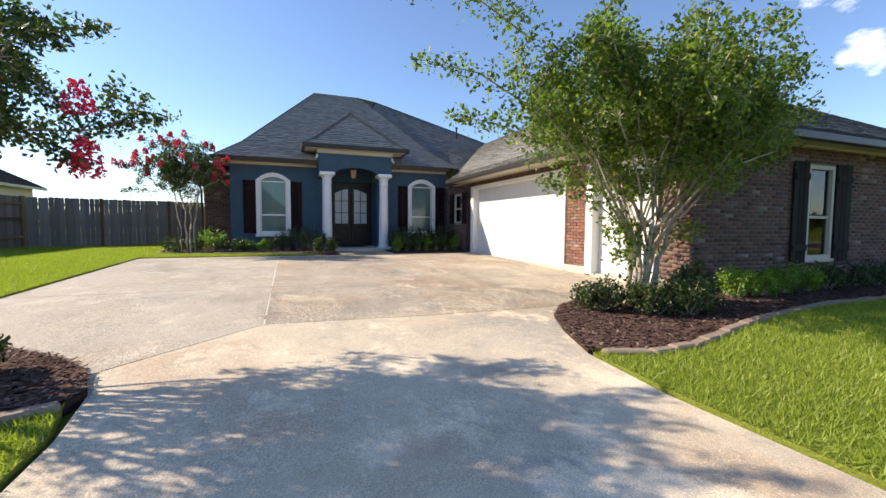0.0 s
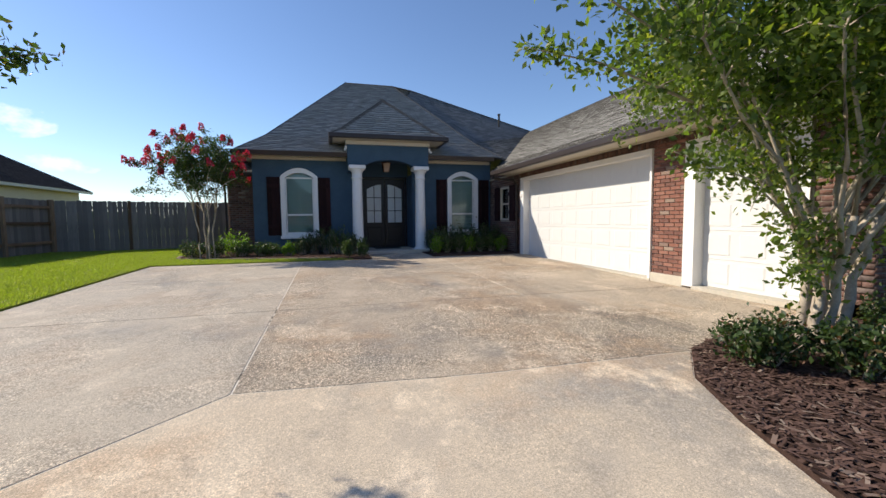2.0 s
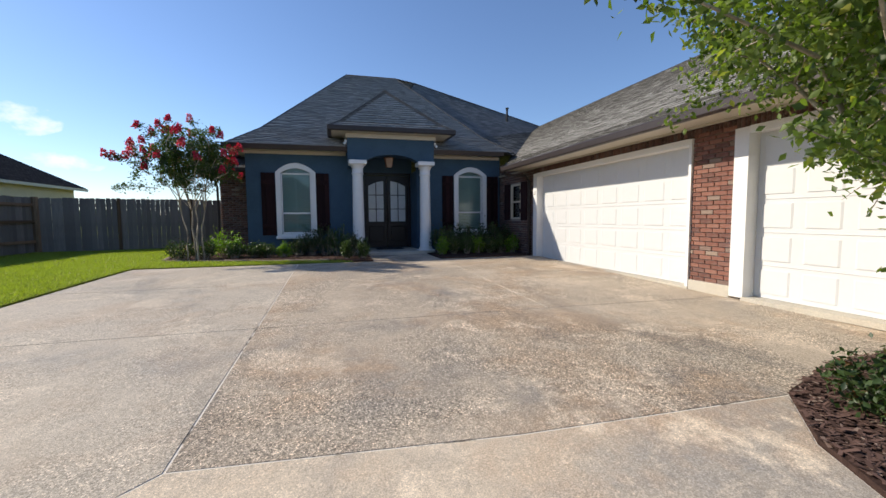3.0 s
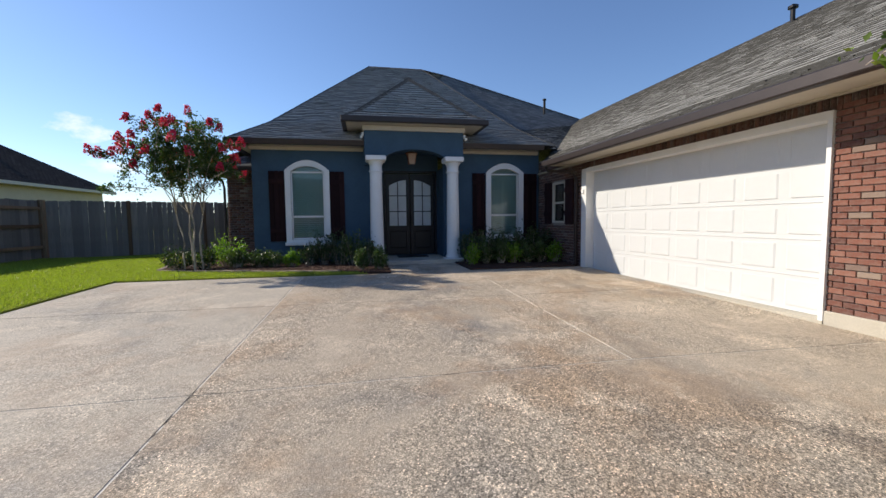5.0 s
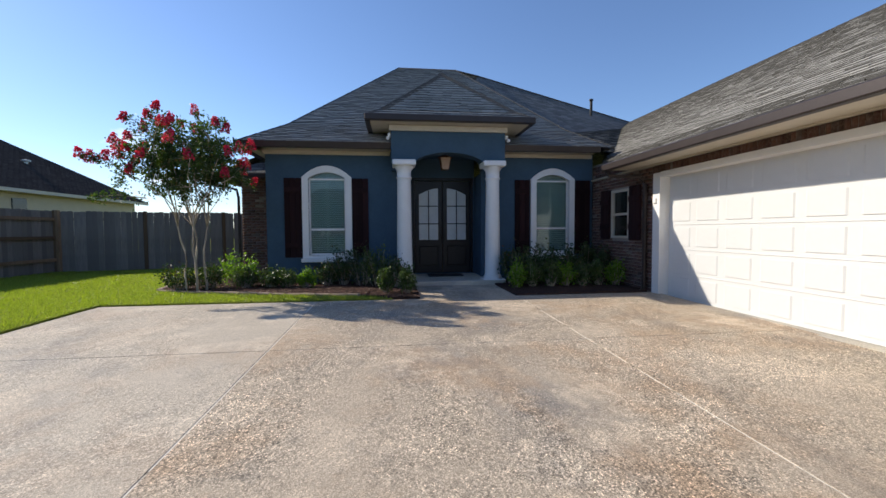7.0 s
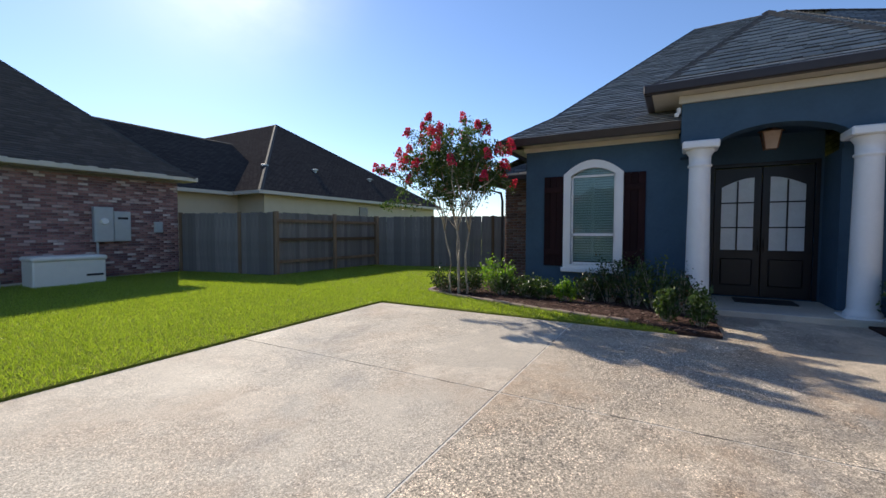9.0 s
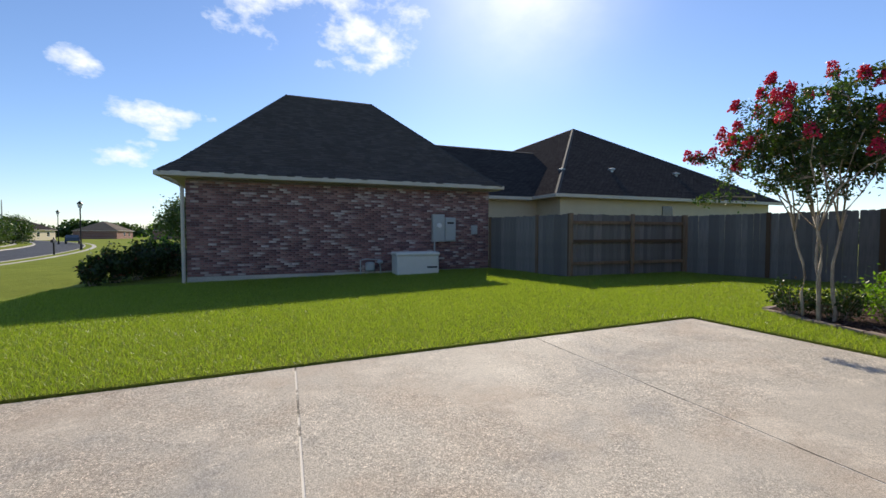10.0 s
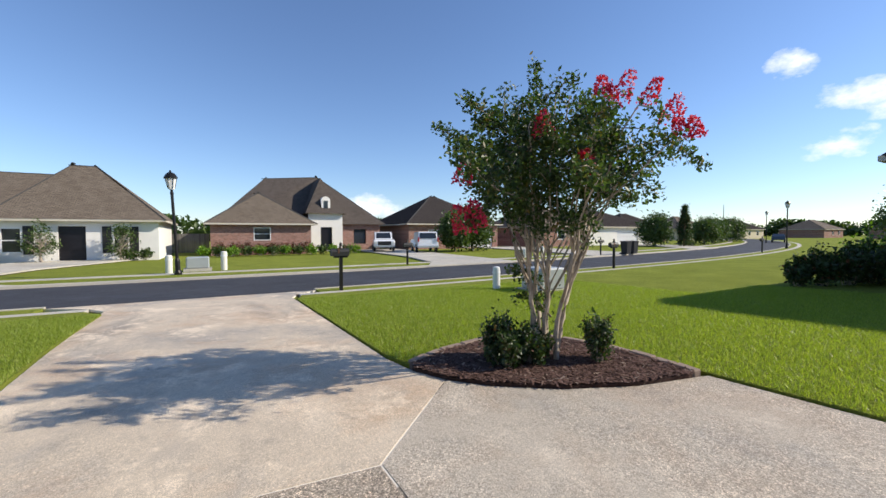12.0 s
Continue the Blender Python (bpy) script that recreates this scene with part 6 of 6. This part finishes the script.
FARBRICK = Mat("far_brick_wall", 0.9, spec=0.15)
fbt = FARBRICK.n.new("ShaderNodeTexBrick")
fbt.inputs["Color1"].default_value, fbt.inputs["Color2"].default_value, fbt.inputs["Mortar"].default_value = (0.15, 0.065, 0.05, 1), (0.42, 0.21, 0.16, 1), (0.38, 0.33, 0.29, 1)
fbt.inputs["Scale"].default_value, fbt.inputs["Brick Width"].default_value, fbt.inputs["Row Height"].default_value, fbt.inputs["Mortar Size"].default_value = 1.0, 0.21, 0.067, 0.008
fmp = FARBRICK.n.new("ShaderNodeMapping")
fmp.inputs["Rotation"].default_value = (radians(90), 0, 0)
FARBRICK.l.new(FARBRICK.co.outputs["Object"], fmp.inputs["Vector"])
FARBRICK.l.new(fmp.outputs[0], fbt.inputs["Vector"])
FARBRICK.color(FARBRICK.mix(FARBRICK.ramp(FARBRICK.noise(1.5, 5), [(0.3, (0, 0, 0)), (0.8, (0.6, 0.6, 0.6))]), fbt.outputs["Color"], (0.30, 0.15, 0.115))).bump(fbt.outputs["Fac"], 0.3, 0.01)
FB = FARBRICK.m

wh = far_house("white_house", "white stucco house with black shutters and a tan shingle roof", 4.3, 20.0, -28.0, 11, 2.75, STUCCO_WHITE, ROOF_T, 3.5,
               [("door", 8.3, 9.7, 0.05, 2.3), ("window", 6.0, 6.9, 0.6, 2.2), ("window", 11.4, 12.4, 0.6, 2.2), ("window", 15, 16.2, 0.6, 2.2)])
roof_faces(hip_polys(3.8, 13.2, -39.5, -27.45, FG + 2.76, (8.6, -33.5, 6.75), (10.1, -33.5, 6.75)), ROOF_T, wh)
for p, q in hip_lines(3.8, 13.2, -39.5, -27.45, FG + 2.76, (8.6, -33.5, 6.75), (10.1, -33.5, 6.75))[1:]:
    far_cap_line(p, q, wh)
far_cap_line((3.8, -27.45, FG + 2.76), (8.6, -33.5, 6.75), wh)
dark_shutters(wh, -28.0, ((5.45, 5.95), (6.95, 7.45), (10.85, 11.35), (12.45, 12.95)), 0.5, 2.3)
bh = far_house("brick_house", "red brick house with a white stucco entry and brown shingle roof", -7.1, 1.1, -32.0, 10, 2.7, FB, ROOF_T, 3.1, [("window", -3.6, -2.2, 1.2, 2.35)], 0.98)
part("entry_wall", wall_x(bmesh.new(), -11.2, -7.7, -36.3, -36.0, FG, 3.9, [(-10.1, -8.9, FG + 0.1, 2.2)]), STUCCO_WHITE, bh, "white stucco entry bay")
part("door", boxed(-10.1, -8.9, -36.3, -36.2, FG, 2.2), DARKDOOR, bh)
part("wing_wall", wall_x(bmesh.new(), -15.6, -11.2, -36.9, -36.6, FG, FG + 2.8, [(-14.0, -12.6, 0.4, 2.0)]), FB, bh)
part("window", boxed(-14.0, -12.6, -36.85, -36.75, 0.4, 2.0), DARKGLASS, bh)
part("back_wall", boxed(-15.6, 0, -48, -47.7, FG, FG + 2.8), FB, bh)
roof_faces(hip_polys(-16.2, 1.0, -48.5, -36.1, FG + 2.8, (-10.0, -42.3, 8.2), (-4.3, -42.3, 7.7)), ROOF_BR, bh, label="brown shingle hip roof")
for p, q in hip_lines(-16.2, 1.0, -48.5, -36.1, FG + 2.8, (-10.0, -42.3, 8.2), (-4.3, -42.3, 7.7)):
    far_cap_line(p, q, bh)
roof_faces(hip_polys(-11.6, -7.3, -44, -35.5, 3.6, (-9.45, -41.5, 7.6), (-9.45, -38.2, 7.6)), ROOF_BR, bh)
dm = part("dormer", extruded(arch_outline(-9.9, -9.0, 3.7, 5.1, 5.4, -35.9), (0, -1.2, 0)), STUCCO_WHITE, bh, "small white arched dormer")
part("pane", boxed(-9.65, -9.25, -35.9, -35.86, 4.0, 4.95), DARKGLASS, dm)
h3 = far_house("brown_house", "dark brick house with a brown shingle roof among shrubs", -31.0, -18.5, -35.0, 12, 2.9, FB, ROOF_N, 3.8, [("window", -22.5, -21, 0.9, 2.2), ("garage", -30.2, -25.6, 0.05, 2.2)])
h4 = far_house("white_garage_house", "low pale house with a wide garage under a brown roof", -62, -46, -34.0, 13, 2.7, STUCCO_WHITE, ROOF_N, 2.9, [("garage", -58, -53, 0.05, 2.2)])
h5 = far_house("brick_bungalow", "brick bungalow with a brown roof along the street", -44.0, -36.0, -33.0, 11, 2.7, FB, ROOF_T, 3.0, [("window", -41, -39.5, 0.9, 2.2)])
for k, (x, y, w, m) in enumerate(((-150, -55, 14, ROOF_N), (-170, -20, 16, ROOF_N), (-140, 0, 14, ROOF_T), (-175, 12, 16, ROOF_N), (-120, 18, 13, ROOF_N), (-190, -48, 16, ROOF_T), (-95, 12, 13, ROOF_N), (-88, -48, 14, ROOF_N), (-115, -52, 14, ROOF_T), (45, -34, 15, ROOF_N), (68, -36, 15, ROOF_T))):
    far_house("distant_house", "distant low house with a brown shingle roof", x, x + w, y, 12, 2.8, FB if k % 2 else STUCCO_CREAM, m, 3.4, [("window", x + 3, x + 4.5, 0.9, 2.2), ("window", x + 8, x + 9.5, 0.9, 2.2)])

# drives across the street
for key, outline in (("far_drive_1", [(5.5, -27.9), (11.5, -27.9), (14, -20), (17, -13.6), (17.5, -10.8), (6.5, -10.8), (9.5, -13.6), (8.5, -20)]), ("far_drive_2", [(-17.5, -36), (-12.4, -36), (-11.5, -20), (-10.0, -13.5), (-8.4, -10.9), (-14.5, -11.2), (-15, -14)]),
                     ("far_drive_3", [(-33.5, -35), (-28, -35), (-25.5, -20), (-23.0, -13), (-29.5, -13.6), (-31, -20)]), ("far_drive_4", [(-58, -34), (-53, -34), (-48, -24), (-41, -15.6), (-47, -16.6), (-54, -24)])):
    structure(key, sheet(outline, 0.045, 0.06), PALE_CONCRETE, "pale concrete drive across the street", "driveway")


# street furniture
def mailbox(at, turn=0):
    t = thing("mailbox", "black metal mailbox on a post by the kerb", "mailbox", (*at, gz(at[1])), "street mailboxes")
    t.rotation_euler = (0, 0, radians(turn))
    part("post", boxed(-0.045, 0.045, -0.045, 0.045, 0, 1.12, bevel=0.008), BRONZE, t)
    b = extruded([(-0.09, -0.28, 0.98), (0.09, -0.28, 0.98), (0.09, -0.28, 1.10), (0.064, -0.28, 1.165), (0, -0.28, 1.19), (-0.064, -0.28, 1.165), (-0.09, -0.28, 1.10)], (0, 0.5, 0))
    part("box", b, BLACK, t)
    part("bracket", boxed(-0.03, 0.03, -0.2, 0.2, 0.93, 0.98), BRONZE, t)
    part("finial", lathe([(0.05, 1.12), (0.06, 1.2), (0.035, 1.26), (0.045, 1.31), (0.01, 1.37)], 10), BRONZE, t)
    part("flag", boxed(0.092, 0.098, -0.1, -0.06, 1.06, 1.2), COPPER, t)
    return t


def street_lamp(at, h=4.6, leanx=0.0):
    t = thing("street_lamp", "black post-top street lamp with a lantern head", "street lamp", (*at, gz(at[1])), "street lamps")
    t.rotation_euler = (0, radians(leanx), 0)
    part("base", lathe([(0.14, 0), (0.14, 0.1), (0.10, 0.2), (0.09, 0.6), (0.065, 0.7)], 14), BRONZE, t)
    part("pole", lathe([(0.06, 0.6), (0.055, h - 0.9), (0.075, h - 0.88), (0.05, h - 0.8), (0.05, h - 0.72)], 12), BRONZE, t)
    part("lantern", lathe([(0.10, h - 0.72), (0.12, h - 0.66), (0.20, h - 0.25)], 6), LAMPGLASS, t, "frosted lantern glass")
    cage = bmesh.new()
    for k in range(6):
        a = 2 * math.pi * k / 6
        tube(cage, [(0.125 * math.cos(a), 0.125 * math.sin(a), h - 0.68), (0.21 * math.cos(a), 0.21 * math.sin(a), h - 0.25)], [0.012, 0.012], 4)
    part("cage", cage, BRONZE, t)
    part("cap", lathe([(0.25, h - 0.26), (0.25, h - 0.21), (0.15, h - 0.06), (0.05, h), (0.02, h + 0.08)], 12), BRONZE, t)
    return t


mailbox((-2.07, -4.0), 90)
mailbox((-8.06, -12.6), -90)
mailbox((-14.8, -4.9), 90)
mailbox((-38.5, -9.0), 90)
mailbox((-24.5, -13.6), -90)
street_lamp((2.3, -12.8), 4.25, 2.5)
street_lamp((-50.7, -11.9), 4.9)
street_lamp((-82.0, -26.5), 5.4)


def pedestal(at, h, r, mat, label):
    t = thing("utility_pedestal", label, "utility pedestal", (*at, gz(at[1])), "utility pedestals")
    part("tube", lathe([(r, -0.05), (r, h - 0.05), (r * 0.9, h), (r * 0.4, h + 0.02)], 18), mat, t, smooth=False)
    part("collar", lathe([(r * 1.06, h * 0.72), (r * 1.08, h * 0.74), (r * 1.08, h * 0.8), (r * 1.0, h * 0.81)], 18), WHITE, t)
    return t


pedestal((-5.7, -1.6), 0.62, 0.10, LAMPGLASS, "pale round utility pedestal in the grass")
pedestal((2.75, -14.6), 0.75, 0.14, OFFWHITE, "cream utility pedestal in the grass")
pedestal((0.55, -15.2), 0.85, 0.14, OFFWHITE, "cream utility pedestal in the grass")
pedestal((-19.0, -14.0), 0.75, 0.12, OFFWHITE, "cream utility pedestal in the grass")
pedestal((-17.6, -14.2), 0.6, 0.12, OFFWHITE, "cream utility pedestal in the grass")
tx = thing("transformer_box", "grey-green pad-mounted transformer box in the grass", "transformer", (1.65, -15.4, FG))
part("cabinet", boxed(-0.48, 0.48, -0.35, 0.35, 0.08, 0.62, bevel=0.05), GREYMETAL, tx)
part("pad", boxed(-0.58, 0.58, -0.45, 0.45, -0.05, 0.08), PALE_CONCRETE, tx)
tx2 = thing("transformer_box", "grey pad-mounted transformer box in the grass", "transformer", (-6.6, -0.75, gz(-0.7)))
part("cabinet", boxed(-0.42, 0.42, -0.4, 0.4, 0.06, 0.62, bevel=0.04), GREYMETAL, tx2)
part("pad", boxed(-0.5, 0.5, -0.48, 0.48, -0.05, 0.06), PALE_CONCRETE, tx2)


def bin_(at):
    t = thing("wheelie_bin", "dark wheeled rubbish bin by the kerb", "rubbish bin", (*at, gz(at[1])), "rubbish bins")
    b = boxed(-0.27, 0.27, -0.3, 0.3, 0.08, 1.0)
    for v in b.verts:
        if v.co.z < 0.5:
            v.co.x *= 0.8
            v.co.y *= 0.8
    part("body", b, BLACK, t)
    part("lid", boxed(-0.3, 0.3, -0.34, 0.34, 1.0, 1.07, bevel=0.03), BLACK, t)
    for s in (-1, 1):
        w = part("wheel", lathe([(0.1, -0.03), (0.1, 0.03)], 12), TYRE, t)
        w.matrix_basis = Matrix.Translation((s * 0.26, -0.26, 0.1)) @ Matrix.Rotation(radians(90), 4, 'Y')
    return t


bin_((-26.5, -12.9))
bin_((-27.6, -13.1))


# parked vehicles
def vehicle(name, label, at, turn, profile, width, wheels, glass, paint=CARWHITE):
    t = thing(name, label, "car", (*at, FG + 0.05))
    t.rotation_euler = (0, 0, radians(turn))
    b = extruded([(x, -width / 2, z) for x, z in profile], (0, width, 0))
    for v in b.verts:
        if v.co.z > 1.15:
            v.co.y *= 0.86
    bmesh.ops.bevel(b, geom=b.edges[:], offset=0.05, segments=2, affect='EDGES')
    body = part("body", b, paint, t)
    for k, quad in enumerate(glass):
        g = bmesh.new()
        g.faces.new([g.verts.new(p) for p in quad])
        r = bmesh.ops.extrude_face_region(g, geom=g.faces[:])
        n = (Vector(quad[1]) - Vector(quad[0])).cross(Vector(quad[2]) - Vector(quad[0])).normalized() * 0.012
        bmesh.ops.translate(g, verts=[v for v in r["geom"] if isinstance(v, bmesh.types.BMVert)], vec=n)
        part("window", g, DARKGLASS, t)
    for x in wheels:
        for s in (-1, 1):
            w = part("wheel", lathe([(0.25, -0.11), (0.37, -0.10), (0.385, 0), (0.37, 0.10), (0.25, 0.11)], 20), TYRE, t)
            w.matrix_basis = Matrix.Translation((x, s * (width / 2 - 0.08), 0.36)) @ Matrix.Rotation(radians(90), 4, 'X')
            part("rim", lathe([(0.22, -0.115), (0.22, 0.115)], 14), GREYMETAL, w)
    return t


hw = 0.98
pt = vehicle("pickup_truck", "white full-size pickup truck parked on the drive", (-14.0, -31.5), 72, [(2.9, 0.45), (2.95, 0.95), (2.8, 1.12), (1.55, 1.2), (0.85, 1.85), (-0.8, 1.9), (-1.0, 1.2), (-2.85, 1.2), (-2.9, 0.5)], 1.96, (1.85, -1.75),
             [((1.50, -0.72, 1.25), (1.50, 0.72, 1.25), (0.92, 0.66, 1.80), (0.92, -0.66, 1.80))])
part("grille", boxed(2.93, 2.99, -0.62, 0.62, 0.62, 0.98, bevel=0.02), BLACK, pt)
part("bumper", boxed(2.88, 3.06, -0.95, 0.95, 0.42, 0.6, bevel=0.03), GREYMETAL, pt)
for s in (-1, 1):
    part("headlight", boxed(2.90, 2.975, s * 0.8 - 0.14, s * 0.8 + 0.14, 0.72, 0.96, bevel=0.02), LAMPGLASS, pt)
su = vehicle("suv", "white sport utility vehicle parked on the drive", (-16.6, -27.5), 252, [(2.5, 0.42), (2.5, 0.95), (2.3, 1.1), (1.2, 1.2), (0.6, 1.82), (-2.2, 1.86), (-2.5, 1.2), (-2.55, 0.45)], 1.96, (1.55, -1.5),
             [((-2.30, 0.72, 1.75), (-2.30, -0.72, 1.75), (-2.53, -0.76, 1.25), (-2.53, 0.76, 1.25)), ((1.0, -0.92, 1.25), (-2.1, -0.92, 1.25), (-1.9, -0.86, 1.72), (0.6, -0.86, 1.72))])
part("rear_bumper", boxed(-2.68, -2.5, -0.95, 0.95, 0.42, 0.62, bevel=0.03), GREYMETAL, su)
for s in (-1, 1):
    part("tail_light", boxed(-2.60, -2.52, s * 0.88 - 0.07, s * 0.88 + 0.07, 0.95, 1.35, bevel=0.02), plain("red_lamp", (0.4, 0.02, 0.02), 0.3), su)
dc = vehicle("car", "dark parked car far along the street", (-84.0, -25.5), 200, [(2.2, 0.35), (2.25, 0.8), (1.2, 0.95), (0.5, 1.4), (-1.2, 1.42), (-2.1, 0.98), (-2.2, 0.4)], 1.8, (1.4, -1.4), [], DARKGLASS)


def far_tree(name, label, at, w, h, trunk_h, n, mat, seed, cone=False, leaf=0.28):
    """A tree in the distance: tapered trunk, limbs and an uneven crown of leaf clumps."""
    rng, nr = random.Random(seed), np.random.default_rng(seed)
    t = thing(name, label, "tree", (*at, gz(at[1]) - 0.03))
    st = bmesh.new()
    tube(st, [(0, 0, 0), (0.05, 0, trunk_h), (0, 0.05, h * 0.75)], [0.05 * h ** 0.8, 0.035 * h ** 0.8, 0.02], 8)
    hubs = []
    for k in range(60):
        f = rng.random()
        z = trunk_h + (h - trunk_h) * f
        r = (w * (1 - f) ** 0.8 if cone else w * math.sqrt(max(0.05, 1 - (2 * f - 0.9) ** 2))) * rng.uniform(0.45, 1.0)
        a = rng.uniform(0, 2 * math.pi)
        p = (r * math.cos(a), r * math.sin(a), z)
        hubs.append(p)
        if not cone:
            tube(st, [(0, 0, trunk_h + (z - trunk_h) * 0.3), p], [0.03, 0.008], 4)
    part("trunk", st, BARK if not cone else FENCE_POST, t)
    hb = np.array(hubs)
    c = hb[nr.integers(0, len(hb), n)] + nr.normal(size=(n, 3)) * w * (0.16 if cone else 0.22)
    c[:, 2] = np.clip(c[:, 2], 0.1, None)
    v, f = leaf_cloud(c, leaf, nr)
    arrays("crown", v, f, mat, t)
    return t


# neighbour's front garden
for k, (x, y, w, h, m) in enumerate(((-13.2, 2.9, 0.5, 0.95, LEAF_D), (-13.9, 3.2, 0.7, 1.05, LEAF_D), (-14.9, 3.3, 0.8, 1.15, LEAF_D), (-15.8, 3.2, 0.8, 1.35, LEAF_B), (-16.6, 3.4, 0.7, 1.1, LEAF_B), (-14.6, 4.0, 0.7, 1.0, LEAF_D), (-17.5, 3.7, 0.8, 1.0, LEAF_F), (-12.6, 2.6, 0.35, 0.75, LEAF_D))):
    shrub("garden_bush", "large leafy bush in the neighbour's bed", (x, y), w, w * 0.8, h, 1500, 0.12, m, 300 + k, "neighbour's bushes")
far_tree("oak_tree", "spreading green tree beyond the neighbour's house", (-36, 0.4), 1.9, 3.9, 1.3, 5200, LEAF_F, 401, False, 0.24)
far_tree("cypress_tree", "dark conical evergreen along the street", (-50.8, -22.5), 1.0, 5.0, 0.3, 7000, LEAF_D, 402, True, 0.22)
for k, (x, y, w, h) in enumerate(((-49.5, -25.5, 2.0, 3.6), (-62, -26, 1.9, 3.3), (-72, -30, 2.1, 3.5), (-22.5, -28, 2.1, 4.0), (-19.8, -27.0, 1.6, 3.3), (-86, -34, 2.4, 3.8))):
    far_tree("street_tree", "leafy green garden tree across the street", (x, y), w, h, 0.9, 5200, LEAF_F, 410 + k, False, 0.32)
for k, (x, y, w, h) in enumerate(((6.3, -27.0, 0.8, 2.3), (10.3, -27.1, 0.8, 2.4))):
    far_tree("small_tree", "small leafy tree before the white house", (x, y), w, h, 0.5, 900, LEAF_F, 430 + k, leaf=0.16)
for k in range(9):
    shrub("hedge_shrub", "clipped green shrub before the white house", (11.0 + 0.9 * k if k > 1 else 5.0 + 1.0 * k, -27.2), 0.6, 0.4, 0.7, 500, 0.16, LEAF_F, 440 + k, "far hedges")
RUSSET = leaf_mat("russet_shrub_leaves", (0.07, 0.03, 0.02), (0.16, 0.06, 0.04), (0.12, 0.12, 0.04), 0.2)
for k in range(8):
    shrub("hedge_shrub", "russet shrub along the brick house", (0.4 - 1.0 * k, -31.1), 0.65, 0.45, 1.0, 500, 0.16, RUSSET, 450 + k, "far hedges")
for k in range(13):
    shrub("flowering_shrub", "green flowering shrub in the far bed", (1.6 - 1.0 * k, -29.3 + 0.3 * (k % 3)), 0.6, 0.6, 0.75, 500, 0.18, LEAF_F if k % 2 else LEAF_B, 460 + k, "far hedges")
# fence between the far houses
fr = thing("fence", "weathered far wooden fence between the houses", "fence", (0, 0, FG))
for k in range(26):
    part("plank", boxed(1.2 + 0.15 * k, 1.34 + 0.15 * k, -40.0, -39.97, 0, 1.85), FENCE, fr)


# wooded skyline far off
def treeline(x0, y0, x1, y1, h, n, seed):
    nr = np.random.default_rng(seed)
    u = nr.random(n)
    lump = 0.65 + 0.35 * np.sin(u * 47 + seed) * np.sin(u * 19 + 1.3)
    z = nr.random(n) ** 0.7 * h * lump
    c = np.stack([x0 + (x1 - x0) * u + nr.normal(size=n) * 2, y0 + (y1 - y0) * u + nr.normal(size=n) * 3, z], 1)
    v, f = leaf_cloud(c, 2.4, nr)
    tagged(arrays("woodland", v, f, LEAF_F), "distant dark green woodland on the skyline", "woodland", kind="stuff")


treeline(-260, -130, -260, 60, 9, 9000, 1)
treeline(-260, -130, 60, -140, 8, 8000, 2)
treeline(60, -140, 160, -60, 8, 4000, 3)
treeline(-120, 90, 60, 110, 4.5, 6000, 4)
mast = thing("radio_mast", "thin far radio mast on the skyline", "mast", (-214, -98, 0))
part("mast_pole", lathe([(0.3, 0), (0.22, 9), (0.14, 15)], 6), GREYMETAL, mast)


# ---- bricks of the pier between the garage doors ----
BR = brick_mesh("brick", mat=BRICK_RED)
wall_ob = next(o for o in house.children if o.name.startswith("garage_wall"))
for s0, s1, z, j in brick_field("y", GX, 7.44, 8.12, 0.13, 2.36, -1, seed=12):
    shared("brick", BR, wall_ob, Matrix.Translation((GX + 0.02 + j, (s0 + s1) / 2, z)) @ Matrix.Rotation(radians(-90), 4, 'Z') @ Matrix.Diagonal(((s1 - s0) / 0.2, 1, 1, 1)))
